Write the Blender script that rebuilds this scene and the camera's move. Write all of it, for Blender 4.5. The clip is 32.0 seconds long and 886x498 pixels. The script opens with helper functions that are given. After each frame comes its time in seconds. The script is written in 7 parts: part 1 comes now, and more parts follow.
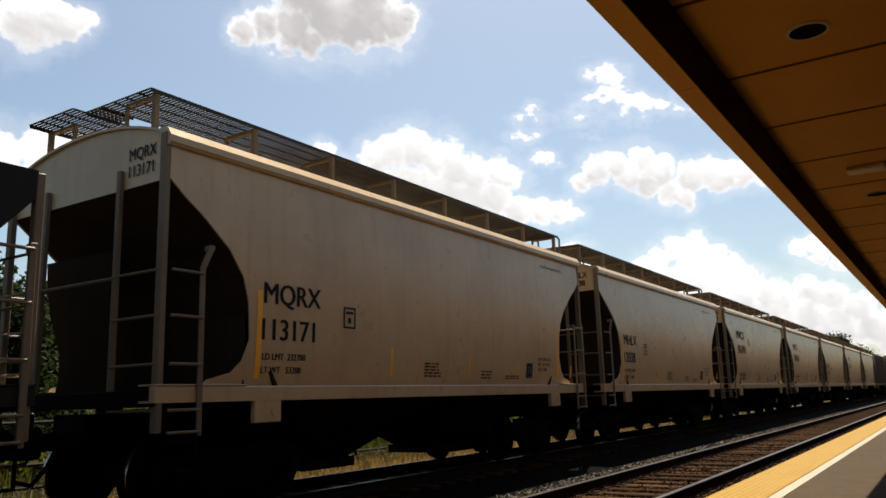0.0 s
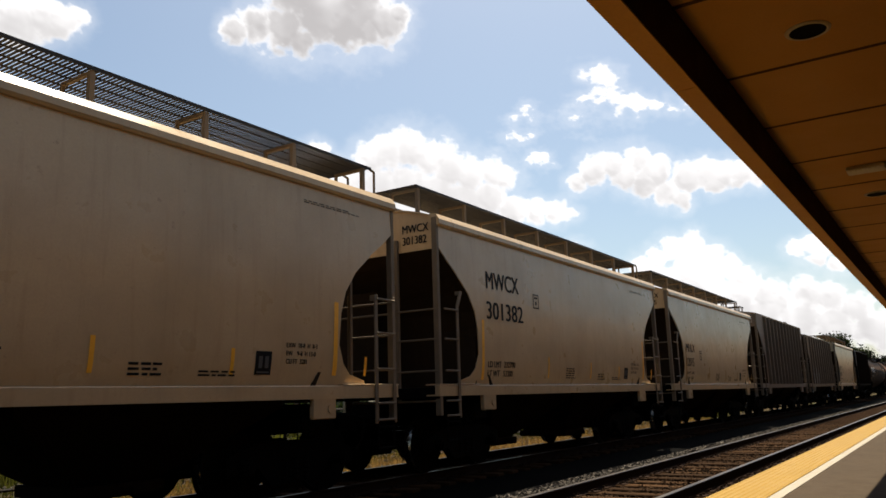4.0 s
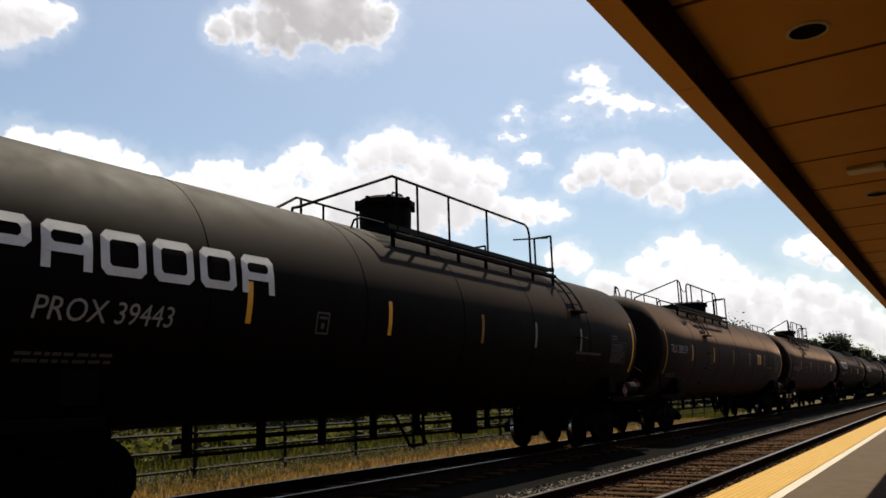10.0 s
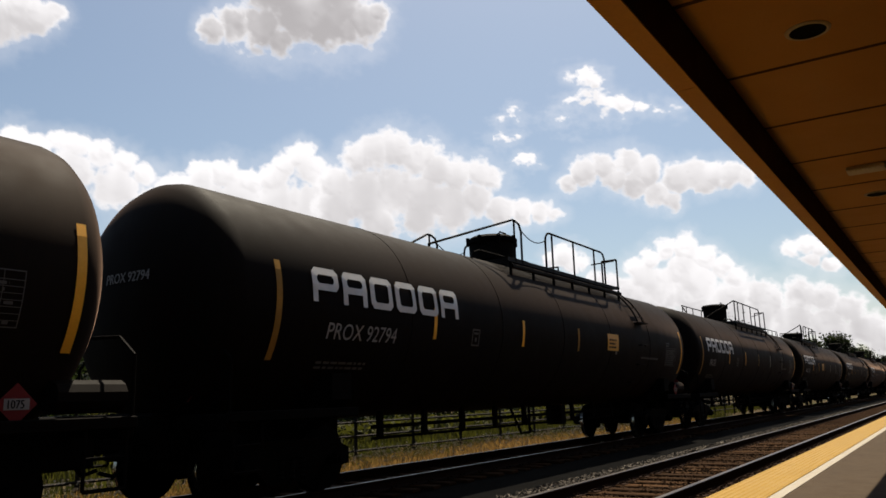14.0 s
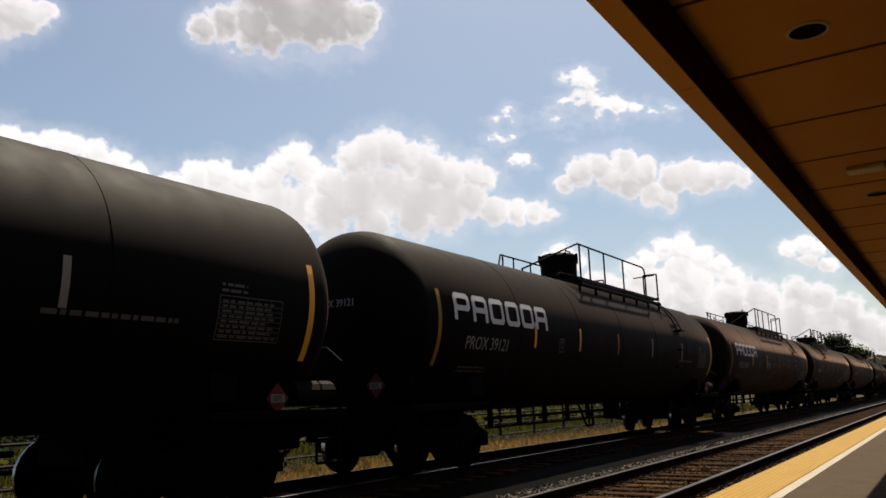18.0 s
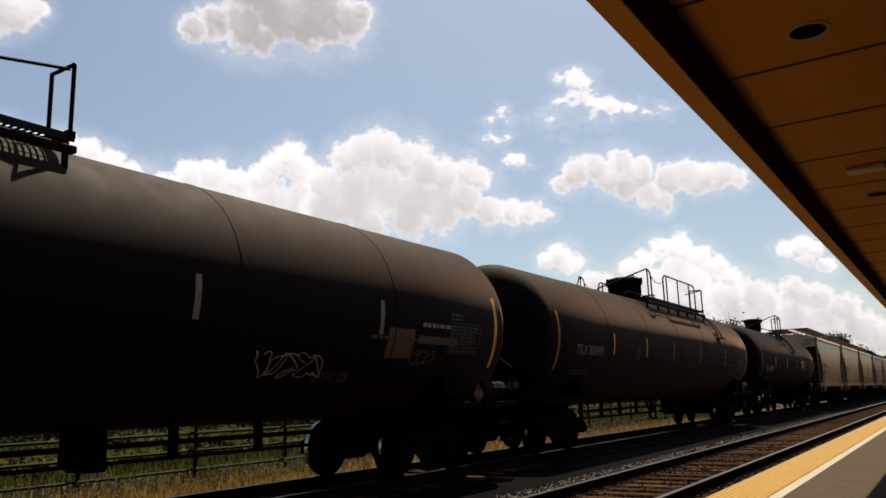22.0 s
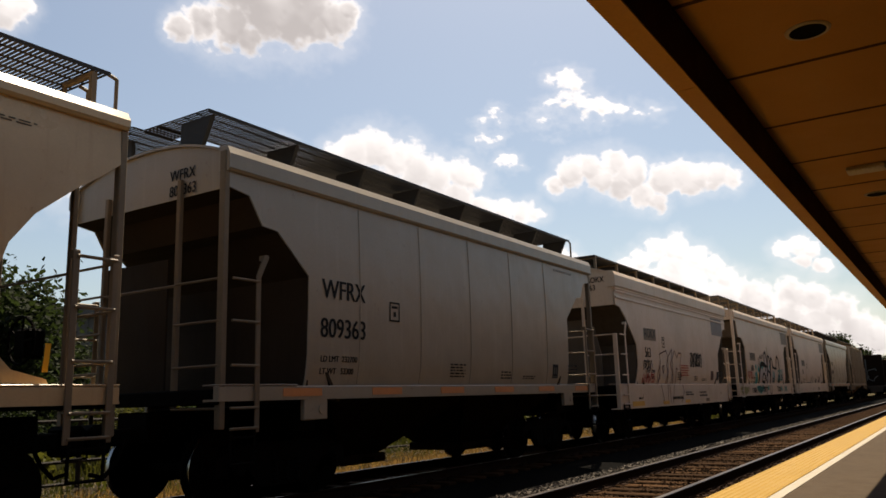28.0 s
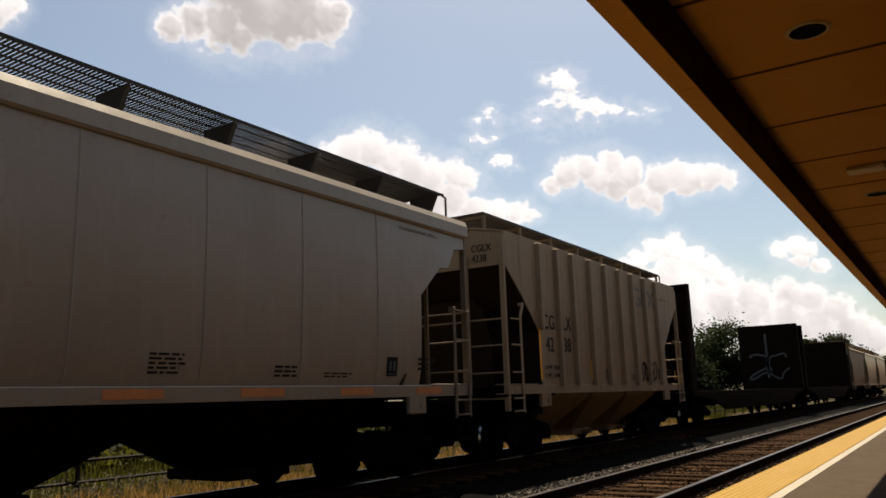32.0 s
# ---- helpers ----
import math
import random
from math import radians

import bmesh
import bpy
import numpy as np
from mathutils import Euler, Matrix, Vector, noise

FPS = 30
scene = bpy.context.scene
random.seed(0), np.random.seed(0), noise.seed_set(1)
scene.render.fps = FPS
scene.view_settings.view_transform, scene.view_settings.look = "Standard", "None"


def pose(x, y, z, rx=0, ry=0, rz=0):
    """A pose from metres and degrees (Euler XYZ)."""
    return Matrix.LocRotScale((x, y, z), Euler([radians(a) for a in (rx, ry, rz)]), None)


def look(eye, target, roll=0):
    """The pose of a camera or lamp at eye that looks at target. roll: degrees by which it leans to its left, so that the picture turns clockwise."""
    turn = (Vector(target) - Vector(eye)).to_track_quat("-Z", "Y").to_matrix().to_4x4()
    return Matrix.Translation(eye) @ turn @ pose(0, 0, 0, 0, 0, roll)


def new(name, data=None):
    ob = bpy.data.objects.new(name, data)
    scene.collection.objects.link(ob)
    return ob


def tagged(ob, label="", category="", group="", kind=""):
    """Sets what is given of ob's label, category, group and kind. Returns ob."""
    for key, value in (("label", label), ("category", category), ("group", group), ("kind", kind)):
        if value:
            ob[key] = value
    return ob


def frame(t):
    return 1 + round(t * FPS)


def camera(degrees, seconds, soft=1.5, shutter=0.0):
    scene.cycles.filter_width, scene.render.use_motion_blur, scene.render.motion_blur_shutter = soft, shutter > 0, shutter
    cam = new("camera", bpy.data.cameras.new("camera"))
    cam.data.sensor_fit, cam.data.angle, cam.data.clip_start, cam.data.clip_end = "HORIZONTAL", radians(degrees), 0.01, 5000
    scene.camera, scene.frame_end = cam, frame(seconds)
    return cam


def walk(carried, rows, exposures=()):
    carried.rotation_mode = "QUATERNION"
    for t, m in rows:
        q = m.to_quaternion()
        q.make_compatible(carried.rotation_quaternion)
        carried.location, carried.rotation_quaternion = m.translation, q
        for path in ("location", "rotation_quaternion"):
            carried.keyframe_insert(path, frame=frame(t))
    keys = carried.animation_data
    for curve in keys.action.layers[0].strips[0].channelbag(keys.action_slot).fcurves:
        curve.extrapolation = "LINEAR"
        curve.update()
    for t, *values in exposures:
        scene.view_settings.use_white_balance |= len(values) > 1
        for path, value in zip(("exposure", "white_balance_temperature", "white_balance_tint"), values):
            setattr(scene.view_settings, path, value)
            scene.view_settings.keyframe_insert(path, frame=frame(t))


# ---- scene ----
import itertools

# ---- camera: stands still on the platform ----
cam = camera(59.5, 32.0, soft=1.6)
EYE = Vector((0.0, 0.0, 1.21))
YAW, PITCH, ROLL = radians(32.9), radians(10.95), -1.78
AIM = Vector((math.cos(YAW) * math.cos(PITCH), math.sin(YAW) * math.cos(PITCH), math.sin(PITCH)))
CAM_POSE = look(EYE, EYE + AIM * 10.0, ROLL)
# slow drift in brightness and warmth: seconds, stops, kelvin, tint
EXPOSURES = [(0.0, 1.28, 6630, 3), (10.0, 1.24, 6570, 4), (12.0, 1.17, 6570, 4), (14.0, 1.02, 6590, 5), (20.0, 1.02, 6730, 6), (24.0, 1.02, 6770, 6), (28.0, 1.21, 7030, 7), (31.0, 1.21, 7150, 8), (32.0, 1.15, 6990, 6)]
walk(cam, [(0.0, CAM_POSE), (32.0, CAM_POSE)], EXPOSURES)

# ---- light: high sun behind the train, open sky ----
SUN_EL, SUN_AZ = radians(63.2), radians(69.0)
SUN_DIR = Vector((math.cos(SUN_EL) * math.sin(SUN_AZ), math.cos(SUN_EL) * math.cos(SUN_AZ), math.sin(SUN_EL)))
world = bpy.data.worlds.new("sky")
scene.world = world
world.use_nodes = True
wn = world.node_tree.nodes
sky = wn.new("ShaderNodeTexSky")
sky.sky_type = "NISHITA"
sky.sun_disc = False
sky.sun_elevation, sky.sun_rotation = SUN_EL, SUN_AZ
sky.air_density, sky.dust_density, sky.ozone_density = 1.0, 1.8, 0.6
wn["Background"].inputs["Strength"].default_value = 0.0535
world.node_tree.links.new(sky.outputs["Color"], wn["Background"].inputs["Color"])
sun_data = bpy.data.lights.new("sun", "SUN")
sun_data.energy, sun_data.angle, sun_data.color = 5.0, radians(0.53), (1.0, 0.885, 0.74)
sun = new("sun", sun_data)
sun.matrix_world = look(SUN_DIR * 200.0, (0, 0, 0))

# ---- the plan (metres; x along the tracks, y away from the platform, z = 0 at the rail heads) ----
TRACK_Y = (3.87, 8.5)
GROUND_Z = -0.34
SPEED = 14.0
CLIP = 32.0


# ---- materials ----
def rgb(c):
    return (c[0], c[1], c[2], 1.0)


def surface(name, base, rough=0.6, metal=0.0, second=None, amount=0.5, scale=0.6, streaks=None, streak_amount=0.35,
            grain=40.0, bump=0.15, island=0.0, spec=0.5, random_shift=0.0, through_light=0.0, specks=None, dents=0.0, dust=0.0):
    """A node material: base colour with a second tone in large stains, streaks that run down, fine grain and relief."""
    m = bpy.data.materials.new(name)
    m.use_nodes = True
    nt = m.node_tree
    nd, ln = nt.nodes, nt.links.new
    bsdf = nd["Principled BSDF"]
    bsdf.inputs["Roughness"].default_value = rough
    bsdf.inputs["Metallic"].default_value = metal
    bsdf.inputs["Specular IOR Level"].default_value = spec
    if dust:
        bsdf.inputs["Sheen Weight"].default_value = dust
        bsdf.inputs["Sheen Roughness"].default_value = 0.4
        bsdf.inputs["Sheen Tint"].default_value = (1.0, 0.64, 0.47, 1.0)
    tc = nd.new("ShaderNodeTexCoord")
    info = nd.new("ShaderNodeObjectInfo")
    off = nd.new("ShaderNodeVectorMath")
    off.operation = "MULTIPLY_ADD"
    ln(info.outputs["Random"], off.inputs[0])
    off.inputs[1].default_value = (37.0, 53.0, 11.0)
    ln(tc.outputs["Object"], off.inputs[2])
    vec = off.outputs[0]

    def noise_node(sc, detail, vector=vec, rgh=0.6):
        n = nd.new("ShaderNodeTexNoise")
        n.inputs["Scale"].default_value = sc
        n.inputs["Detail"].default_value = detail
        n.inputs["Roughness"].default_value = rgh
        ln(vector, n.inputs["Vector"])
        return n.outputs["Fac"]

    def ramp(value, lo, hi, top=1.0):
        r = nd.new("ShaderNodeMapRange")
        r.inputs["From Min"].default_value, r.inputs["From Max"].default_value = lo, hi
        r.inputs["To Max"].default_value = top
        ln(value, r.inputs["Value"])
        return r.outputs["Result"]

    def mixed(fac, a, b):
        x = nd.new("ShaderNodeMix")
        x.data_type = "RGBA"
        if isinstance(fac, float):
            x.inputs["Factor"].default_value = fac
        else:
            ln(fac, x.inputs["Factor"])
        for sock, c in (("A", a), ("B", b)):
            target = [i for i in x.inputs if i.name == sock and i.type == "RGBA"][0]
            if isinstance(c, tuple):
                target.default_value = c
            else:
                ln(c, target)
        return [o for o in x.outputs if o.type == "RGBA"][0]

    second = second or tuple(v * 0.6 for v in base)
    col = mixed(ramp(noise_node(scale, 6), 0.42, 0.68, amount), rgb(base), rgb(second))
    fine = noise_node(grain, 4)
    col = mixed(ramp(fine, 0.35, 0.75, 0.35), col, rgb(tuple(v * 0.72 for v in base)))
    if streaks:
        mp = nd.new("ShaderNodeMapping")
        mp.inputs["Scale"].default_value = (5.0, 5.0, 0.35)
        ln(vec, mp.inputs["Vector"])
        col = mixed(ramp(noise_node(1.6, 5, mp.outputs[0], 0.7), 0.52, 0.76, streak_amount), col, rgb(streaks))
    if specks:
        col = mixed(ramp(noise_node(7.0, 8, vec, 0.72), 0.62, 0.72, 0.55), col, rgb(specks))
    if island:
        geo = nd.new("ShaderNodeNewGeometry")
        hv = nd.new("ShaderNodeHueSaturation")
        ln(ramp(geo.outputs["Random Per Island"], 0.0, 1.0, 1.0), hv.inputs["Value"])
        vr = nd.new("ShaderNodeMapRange")
        vr.inputs["To Min"].default_value, vr.inputs["To Max"].default_value = 1.0 - island, 1.0 + island
        ln(geo.outputs["Random Per Island"], vr.inputs["Value"])
        ln(vr.outputs["Result"], hv.inputs["Value"])
        ln(col, hv.inputs["Color"])
        col = hv.outputs["Color"]
    if random_shift:
        hv = nd.new("ShaderNodeHueSaturation")
        vr = nd.new("ShaderNodeMapRange")
        vr.inputs["To Min"].default_value, vr.inputs["To Max"].default_value = 1.0 - random_shift, 1.0 + random_shift
        ln(info.outputs["Random"], vr.inputs["Value"])
        ln(vr.outputs["Result"], hv.inputs["Value"])
        ln(col, hv.inputs["Color"])
        col = hv.outputs["Color"]
    ln(col, bsdf.inputs["Base Color"])
    if through_light:
        tl = nd.new("ShaderNodeBsdfTranslucent")
        ln(col, tl.inputs["Color"])
        ms = nd.new("ShaderNodeMixShader")
        ms.inputs[0].default_value = through_light
        ln(bsdf.outputs[0], ms.inputs[1])
        ln(tl.outputs[0], ms.inputs[2])
        ln(ms.outputs[0], nd["Material Output"].inputs["Surface"])
    rr = nd.new("ShaderNodeMapRange")
    rr.inputs["To Min"].default_value, rr.inputs["To Max"].default_value = max(0.02, rough - 0.12), min(1.0, rough + 0.15)
    ln(noise_node(scale * 4.0, 4), rr.inputs["Value"])
    ln(rr.outputs["Result"], bsdf.inputs["Roughness"])
    if bump:
        b = nd.new("ShaderNodeBump")
        b.inputs["Strength"].default_value = bump
        b.inputs["Distance"].default_value = 0.01
        ln(fine, b.inputs["Height"])
        if dents:
            d = nd.new("ShaderNodeBump")
            d.inputs["Strength"].default_value = dents
            d.inputs["Distance"].default_value = 0.05
            ln(noise_node(1.1, 2), d.inputs["Height"])
            ln(d.outputs["Normal"], b.inputs["Normal"])
        ln(b.outputs["Normal"], bsdf.inputs["Normal"])
    return m


GREY_PAINT = surface("grey_car_paint", (0.5059, 0.3523, 0.191), 0.3, second=(0.3794, 0.2597, 0.1372), streaks=(0.3162, 0.1874, 0.08552), streak_amount=0.42, amount=0.8, bump=0.05, spec=0.42, specks=(0.1973, 0.09568, 0.04216), dents=0.3)
WHITE_PAINT = surface("white_car_paint", (0.592, 0.452, 0.327), 0.5, second=(0.479, 0.358, 0.249), streaks=(0.3876, 0.2425, 0.1278), streak_amount=0.42, amount=0.8, bump=0.06, spec=0.3, specks=(0.1538, 0.08002, 0.03744), dents=0.25)
BLUEGREY_PAINT = surface("cool_grey_car_paint", (0.285, 0.232, 0.168), 0.36, second=(0.215, 0.172, 0.122), streaks=(0.35, 0.29, 0.215), streak_amount=0.45, bump=0.05, spec=0.42, specks=(0.1456, 0.081, 0.0416), dents=0.45)
RIB_PAINT = surface("mid_grey_car_paint", (0.225, 0.1672, 0.1183), 0.6, second=(0.165, 0.1206, 0.08352), streaks=(0.12, 0.07885, 0.04785), streak_amount=0.55, amount=0.8, bump=0.07, spec=0.25, specks=(0.143, 0.0741, 0.0348))
HEAD_CAR_DARK = surface("dark_head_car_paint", (0.015, 0.012, 0.0099), 0.75, second=(0.009, 0.0072, 0.006), streaks=(0.027, 0.021, 0.0165), bump=0.1, spec=0.2)
TAN_PAINT = surface("tan_car_paint", (0.3168, 0.2285, 0.1353), 0.65, second=(0.22, 0.1512, 0.0861), streaks=(0.1056, 0.06048, 0.03247), streak_amount=0.6, bump=0.08, spec=0.25, specks=(0.1144, 0.063, 0.0328))
BROWN_PAINT = surface("weathered_brown_car_paint", (0.24, 0.178, 0.108), 0.7, second=(0.15, 0.105, 0.062), streaks=(0.095, 0.057, 0.032), streak_amount=0.65, bump=0.08, spec=0.15, specks=(0.12, 0.062, 0.032))
# Next two: streaked car paint darkened to carry the shade inside the end recesses
UNDER_GREY = surface("shaded_grey_under_paint", (0.03844, 0.026, 0.01554), 0.75, second=(0.02232, 0.01456, 0.0084), streaks=(0.0217, 0.01248, 0.00672), streak_amount=0.5, bump=0.08, spec=0.1)
UNDER_TAN = surface("shaded_cream_under_paint", (0.12, 0.0946, 0.069), 0.75, second=(0.078, 0.05775, 0.04), streaks=(0.06, 0.0385, 0.0225), streak_amount=0.5, bump=0.08, spec=0.1)
NAVY_PAINT = surface("faded_blue_car_paint", (0.036, 0.03895, 0.0442), 0.6, second=(0.04, 0.03325, 0.02465), streaks=(0.078, 0.05035, 0.02975), streak_amount=0.65, amount=0.9, bump=0.1, spec=0.25, specks=(0.075, 0.04275, 0.02465))
BLACK_PAINT = surface("black_tank_paint", (0.0042, 0.0028, 0.002), 0.66, second=(0.0065, 0.0042, 0.0028), streaks=(0.009, 0.0058, 0.0038), streak_amount=0.35, amount=0.7, bump=0.05, spec=0.04, dust=0.03)
# Dark brown that carries the shade of the car ends in its colour
END_SHADE = surface("end_shade_brown", (0.030, 0.0195, 0.0115), 0.85, second=(0.016, 0.0102, 0.006), streaks=(0.045, 0.030, 0.018), streak_amount=0.4, bump=0.1, spec=0.02)
DUSTY_PAINT = surface("dusty_black_tank_paint", (0.00728, 0.004704, 0.002912), 0.72, second=(0.01064, 0.00672, 0.004032), streaks=(0.01456, 0.008736, 0.00504), streak_amount=0.35, amount=0.7, bump=0.05, spec=0.04, dust=0.115)
# Rust brown, darkened so that the bays carry the under-car shade in their colour
SHADED_RUST_PAINT = surface("shaded_rust_brown_paint", (0.0125, 0.0072, 0.0042), 0.8, second=(0.007, 0.0045, 0.003), streaks=(0.024, 0.0145, 0.008), bump=0.12, spec=0.02)
# Black steel, set below its own tone to put under-car shade into the colour
STEEL_DARK = surface("shade_black_steel", (0.003938, 0.003255, 0.00273), 0.7, second=(0.006825, 0.00525, 0.0042), bump=0.15, spec=0.02)
RAIL_TOP = surface("worn_rail_steel", (0.056, 0.04474, 0.0378), 0.35, metal=0.8, second=(0.0448, 0.02895, 0.02016), bump=0.05)
RAIL_SIDE = surface("rusted_rail_steel", (0.022, 0.013, 0.009), 0.9, second=(0.014, 0.009, 0.006), bump=0.2, spec=0.02)
WHEEL_TREAD = surface("polished_wheel_tread", (0.55, 0.53, 0.50), 0.25, metal=1.0, second=(0.4, 0.38, 0.36), bump=0.02)
GRATING = surface("galvanised_grating", (0.0315, 0.0293, 0.02678), 0.6, metal=0.2, second=(0.02205, 0.0189, 0.01733), bump=0.05, spec=0.2)
DECK_BLACK = surface("black_grating", (0.010, 0.009, 0.008), 0.7, bump=0.05, spec=0.15)
# Car paint darkened to stand for shaded rib sides and one car's shaded posts
SHADED_RIB_GREY = surface("shaded_rib_paint", (0.15, 0.113, 0.078), 0.65, second=(0.10, 0.072, 0.05), scale=2.0, bump=0.08, spec=0.1)
# Grey darkened for posts, ladders and brackets, their shade put into the colour
SHADED_TRIM_GREY = surface("shaded_grey_trim_paint", (0.17, 0.1251, 0.0784), 0.6, second=(0.11, 0.07728, 0.0464), scale=2.0, bump=0.06, spec=0.2)
LETTER_BLACK = surface("black_stencil_paint", (0.008, 0.0075, 0.007), 0.6, second=(0.022, 0.019, 0.015), scale=3.0, bump=0.0, spec=0.12)
LETTER_WORN = surface("worn_dark_stencil_paint", (0.07, 0.058, 0.043), 0.65, second=(0.14, 0.115, 0.08), scale=3.0, bump=0.0, spec=0.12)
LETTER_WHITE = surface("white_stencil_paint", (0.62, 0.60, 0.56), 0.6, second=(0.40, 0.38, 0.35), scale=2.5, bump=0.0)
LETTER_PALE = surface("worn_pale_stencil_paint", (0.091, 0.0858, 0.078), 0.65, second=(0.052, 0.04875, 0.0455), scale=2.5, bump=0.0, spec=0.2)
LETTER_GREY = surface("pale_grey_stencil_paint", (0.30, 0.29, 0.275), 0.65, second=(0.20, 0.19, 0.18), scale=2.5, bump=0.0, spec=0.2)
SPRAY_TAN = surface("tan_spray_paint", (0.13, 0.085, 0.035), 0.6, second=(0.09, 0.055, 0.022), scale=2.0, bump=0.0, spec=0.2)
SPRAY_SAND = surface("sand_spray_paint", (0.17, 0.105, 0.045), 0.65, second=(0.11, 0.062, 0.026), scale=2.5, bump=0.0, spec=0.1)
SPRAY_RUST = surface("brick_red_spray_paint", (0.055, 0.0185, 0.0095), 0.65, second=(0.032, 0.012, 0.007), scale=2.5, bump=0.0, spec=0.1)
SPRAY_WINE = surface("dark_red_spray_paint", (0.085, 0.025, 0.02), 0.6, second=(0.05, 0.02, 0.018), scale=3.0, bump=0.0, spec=0.2)
PATCH_WHITE = surface("white_patch_paint", (0.551, 0.513, 0.432), 0.55, second=(0.4275, 0.387, 0.32), bump=0.02)
PATCH_GREY = surface("grey_patch_paint", (0.19, 0.145, 0.10), 0.6, second=(0.24, 0.185, 0.13), scale=2.0, bump=0.02, spec=0.15)
PATCH_DARK = surface("dark_grey_patch_paint", (0.135, 0.1074, 0.0945), 0.55, second=(0.17, 0.1377, 0.1215), scale=2.0, bump=0.02, spec=0.3)
PATCH_DULL = surface("faded_ochre_notice", (0.13, 0.075, 0.03), 0.7, second=(0.07, 0.045, 0.02), scale=4.0, bump=0.0)
PATCH_TAN = surface("beige_patch_paint", (0.40, 0.35, 0.29), 0.55, second=(0.33, 0.28, 0.22), bump=0.02)
REFLECTOR = surface("yellow_reflective_tape", (0.90, 0.42, 0.02), 0.5, second=(0.74, 0.33, 0.015), scale=4.0, bump=0.0)
REFLECTOR_WORN = surface("weathered_reflective_tape", (0.33, 0.17, 0.028), 0.55, second=(0.2, 0.105, 0.025), scale=4.0, bump=0.0, spec=0.12)
REFLECTOR_PALE = surface("pale_reflective_tape", (0.26, 0.235, 0.19), 0.5, second=(0.16, 0.125, 0.085), scale=4.0, bump=0.0, spec=0.15)
SPRAY_OLIVE = surface("olive_spray_paint", (0.24, 0.20, 0.045), 0.6, second=(0.34, 0.29, 0.16), scale=4.0, bump=0.0)
ORANGE_TAPE = surface("orange_sill_tape", (0.55, 0.20, 0.06), 0.5, second=(0.4, 0.15, 0.05), scale=4.0, bump=0.0)
PLACARD_RED = surface("red_placard", (0.132, 0.012, 0.0132), 0.5, second=(0.096, 0.0096, 0.0096), bump=0.0, spec=0.2)
PLACARD_WHITE = surface("white_placard", (0.252, 0.24, 0.222), 0.5, bump=0.0, spec=0.2)
SIGN_YELLOW = surface("yellow_sign_vinyl", (0.70, 0.36, 0.05), 0.5, second=(0.55, 0.28, 0.04), bump=0.0)
SPRAY_RED = surface("red_spray_paint", (0.42, 0.055, 0.04), 0.6, second=(0.3, 0.05, 0.04), scale=3.0, bump=0.0, spec=0.12)
SPRAY_GREEN = surface("teal_spray_paint", (0.06, 0.26, 0.22), 0.6, second=(0.05, 0.18, 0.17), scale=3.0, bump=0.0, spec=0.12)
SPRAY_PALE = surface("pale_pink_spray_paint", (0.50, 0.43, 0.38), 0.6, second=(0.42, 0.36, 0.31), scale=3.0, bump=0.0, spec=0.12)
SPRAY_BLACK = surface("black_spray_paint", (0.0075, 0.007, 0.0065), 0.7, second=(0.015, 0.012, 0.01), scale=3.0, bump=0.0, spec=0.06)
SPRAY_SILVER = surface("silver_spray_paint", (0.45, 0.45, 0.435), 0.5, metal=0.1, second=(0.27, 0.27, 0.27), scale=3.0, bump=0.0)
TIE_WOOD = surface("weathered_tie_wood", (0.03819, 0.01959, 0.009117), 0.9, second=(0.01848, 0.009856, 0.004928), scale=3.0, grain=25.0, bump=0.5, random_shift=0.4, spec=0.02)
BALLAST = surface("crushed_stone_ballast", (0.02016, 0.01075, 0.005488), 0.95, second=(0.0112, 0.005936, 0.00308), scale=1.2, grain=18.0, bump=0.9, spec=0.02)
STONE = surface("loose_ballast_stone", (0.03472, 0.02016, 0.01148), 0.95, second=(0.01904, 0.01064, 0.00588), scale=6.0, bump=0.3, island=0.85, spec=0.02)
DIRT = surface("dry_soil", (0.0476, 0.0336, 0.01904), 0.95, second=(0.0252, 0.0308, 0.01008), scale=0.25, amount=0.9, grain=9.0, bump=0.6, spec=0.02)
PALE_BALLAST = surface("pale_grey_ballast", (0.058, 0.0505, 0.043), 0.95, second=(0.032, 0.027, 0.022), scale=1.6, grain=22.0, bump=1.0, spec=0.02)
PALE_STONE = surface("pale_grey_ballast_stone", (0.085, 0.074, 0.063), 0.95, second=(0.05, 0.042, 0.035), scale=6.0, bump=0.3, island=0.7, spec=0.02)
# Oil-stained stone with the train's shadow put into its near-black colour
SHADED_OILED_BALLAST = surface("shaded_oiled_ballast", (0.001051, 0.0008108, 0.0006308), 0.95, second=(0.0006008, 0.0004504, 0.0003604), scale=1.2, grain=18.0, bump=0.9, spec=0.02)
CONCRETE = surface("platform_asphalt", (0.04659, 0.03062, 0.01747), 0.9, second=(0.03674, 0.02398, 0.01353), scale=1.6, amount=0.9, grain=60.0, bump=0.3, spec=0.1, specks=(0.03136, 0.02028, 0.01127))
PLATFORM_WHITE = surface("white_platform_line", (0.2308, 0.1959, 0.1477), 0.75, second=(0.1749, 0.1436, 0.1034), scale=2.0, bump=0.1)
TACTILE = surface("yellow_tactile_tile", (0.2487, 0.1393, 0.009412), 0.6, second=(0.2122, 0.1161, 0.00842), scale=1.5, grain=30.0, bump=0.2, spec=0.12)
EDGE_CONCRETE = surface("platform_edge_concrete", (0.08816, 0.07714, 0.06613), 0.9, second=(0.05878, 0.05143, 0.04408), bump=0.3)
SOFFIT = surface("ochre_soffit_panel", (0.573, 0.2594, 0.0312), 0.6, second=(0.4739, 0.2089, 0.026), scale=0.5, amount=0.6, grain=80.0, bump=0.03, spec=0.25)
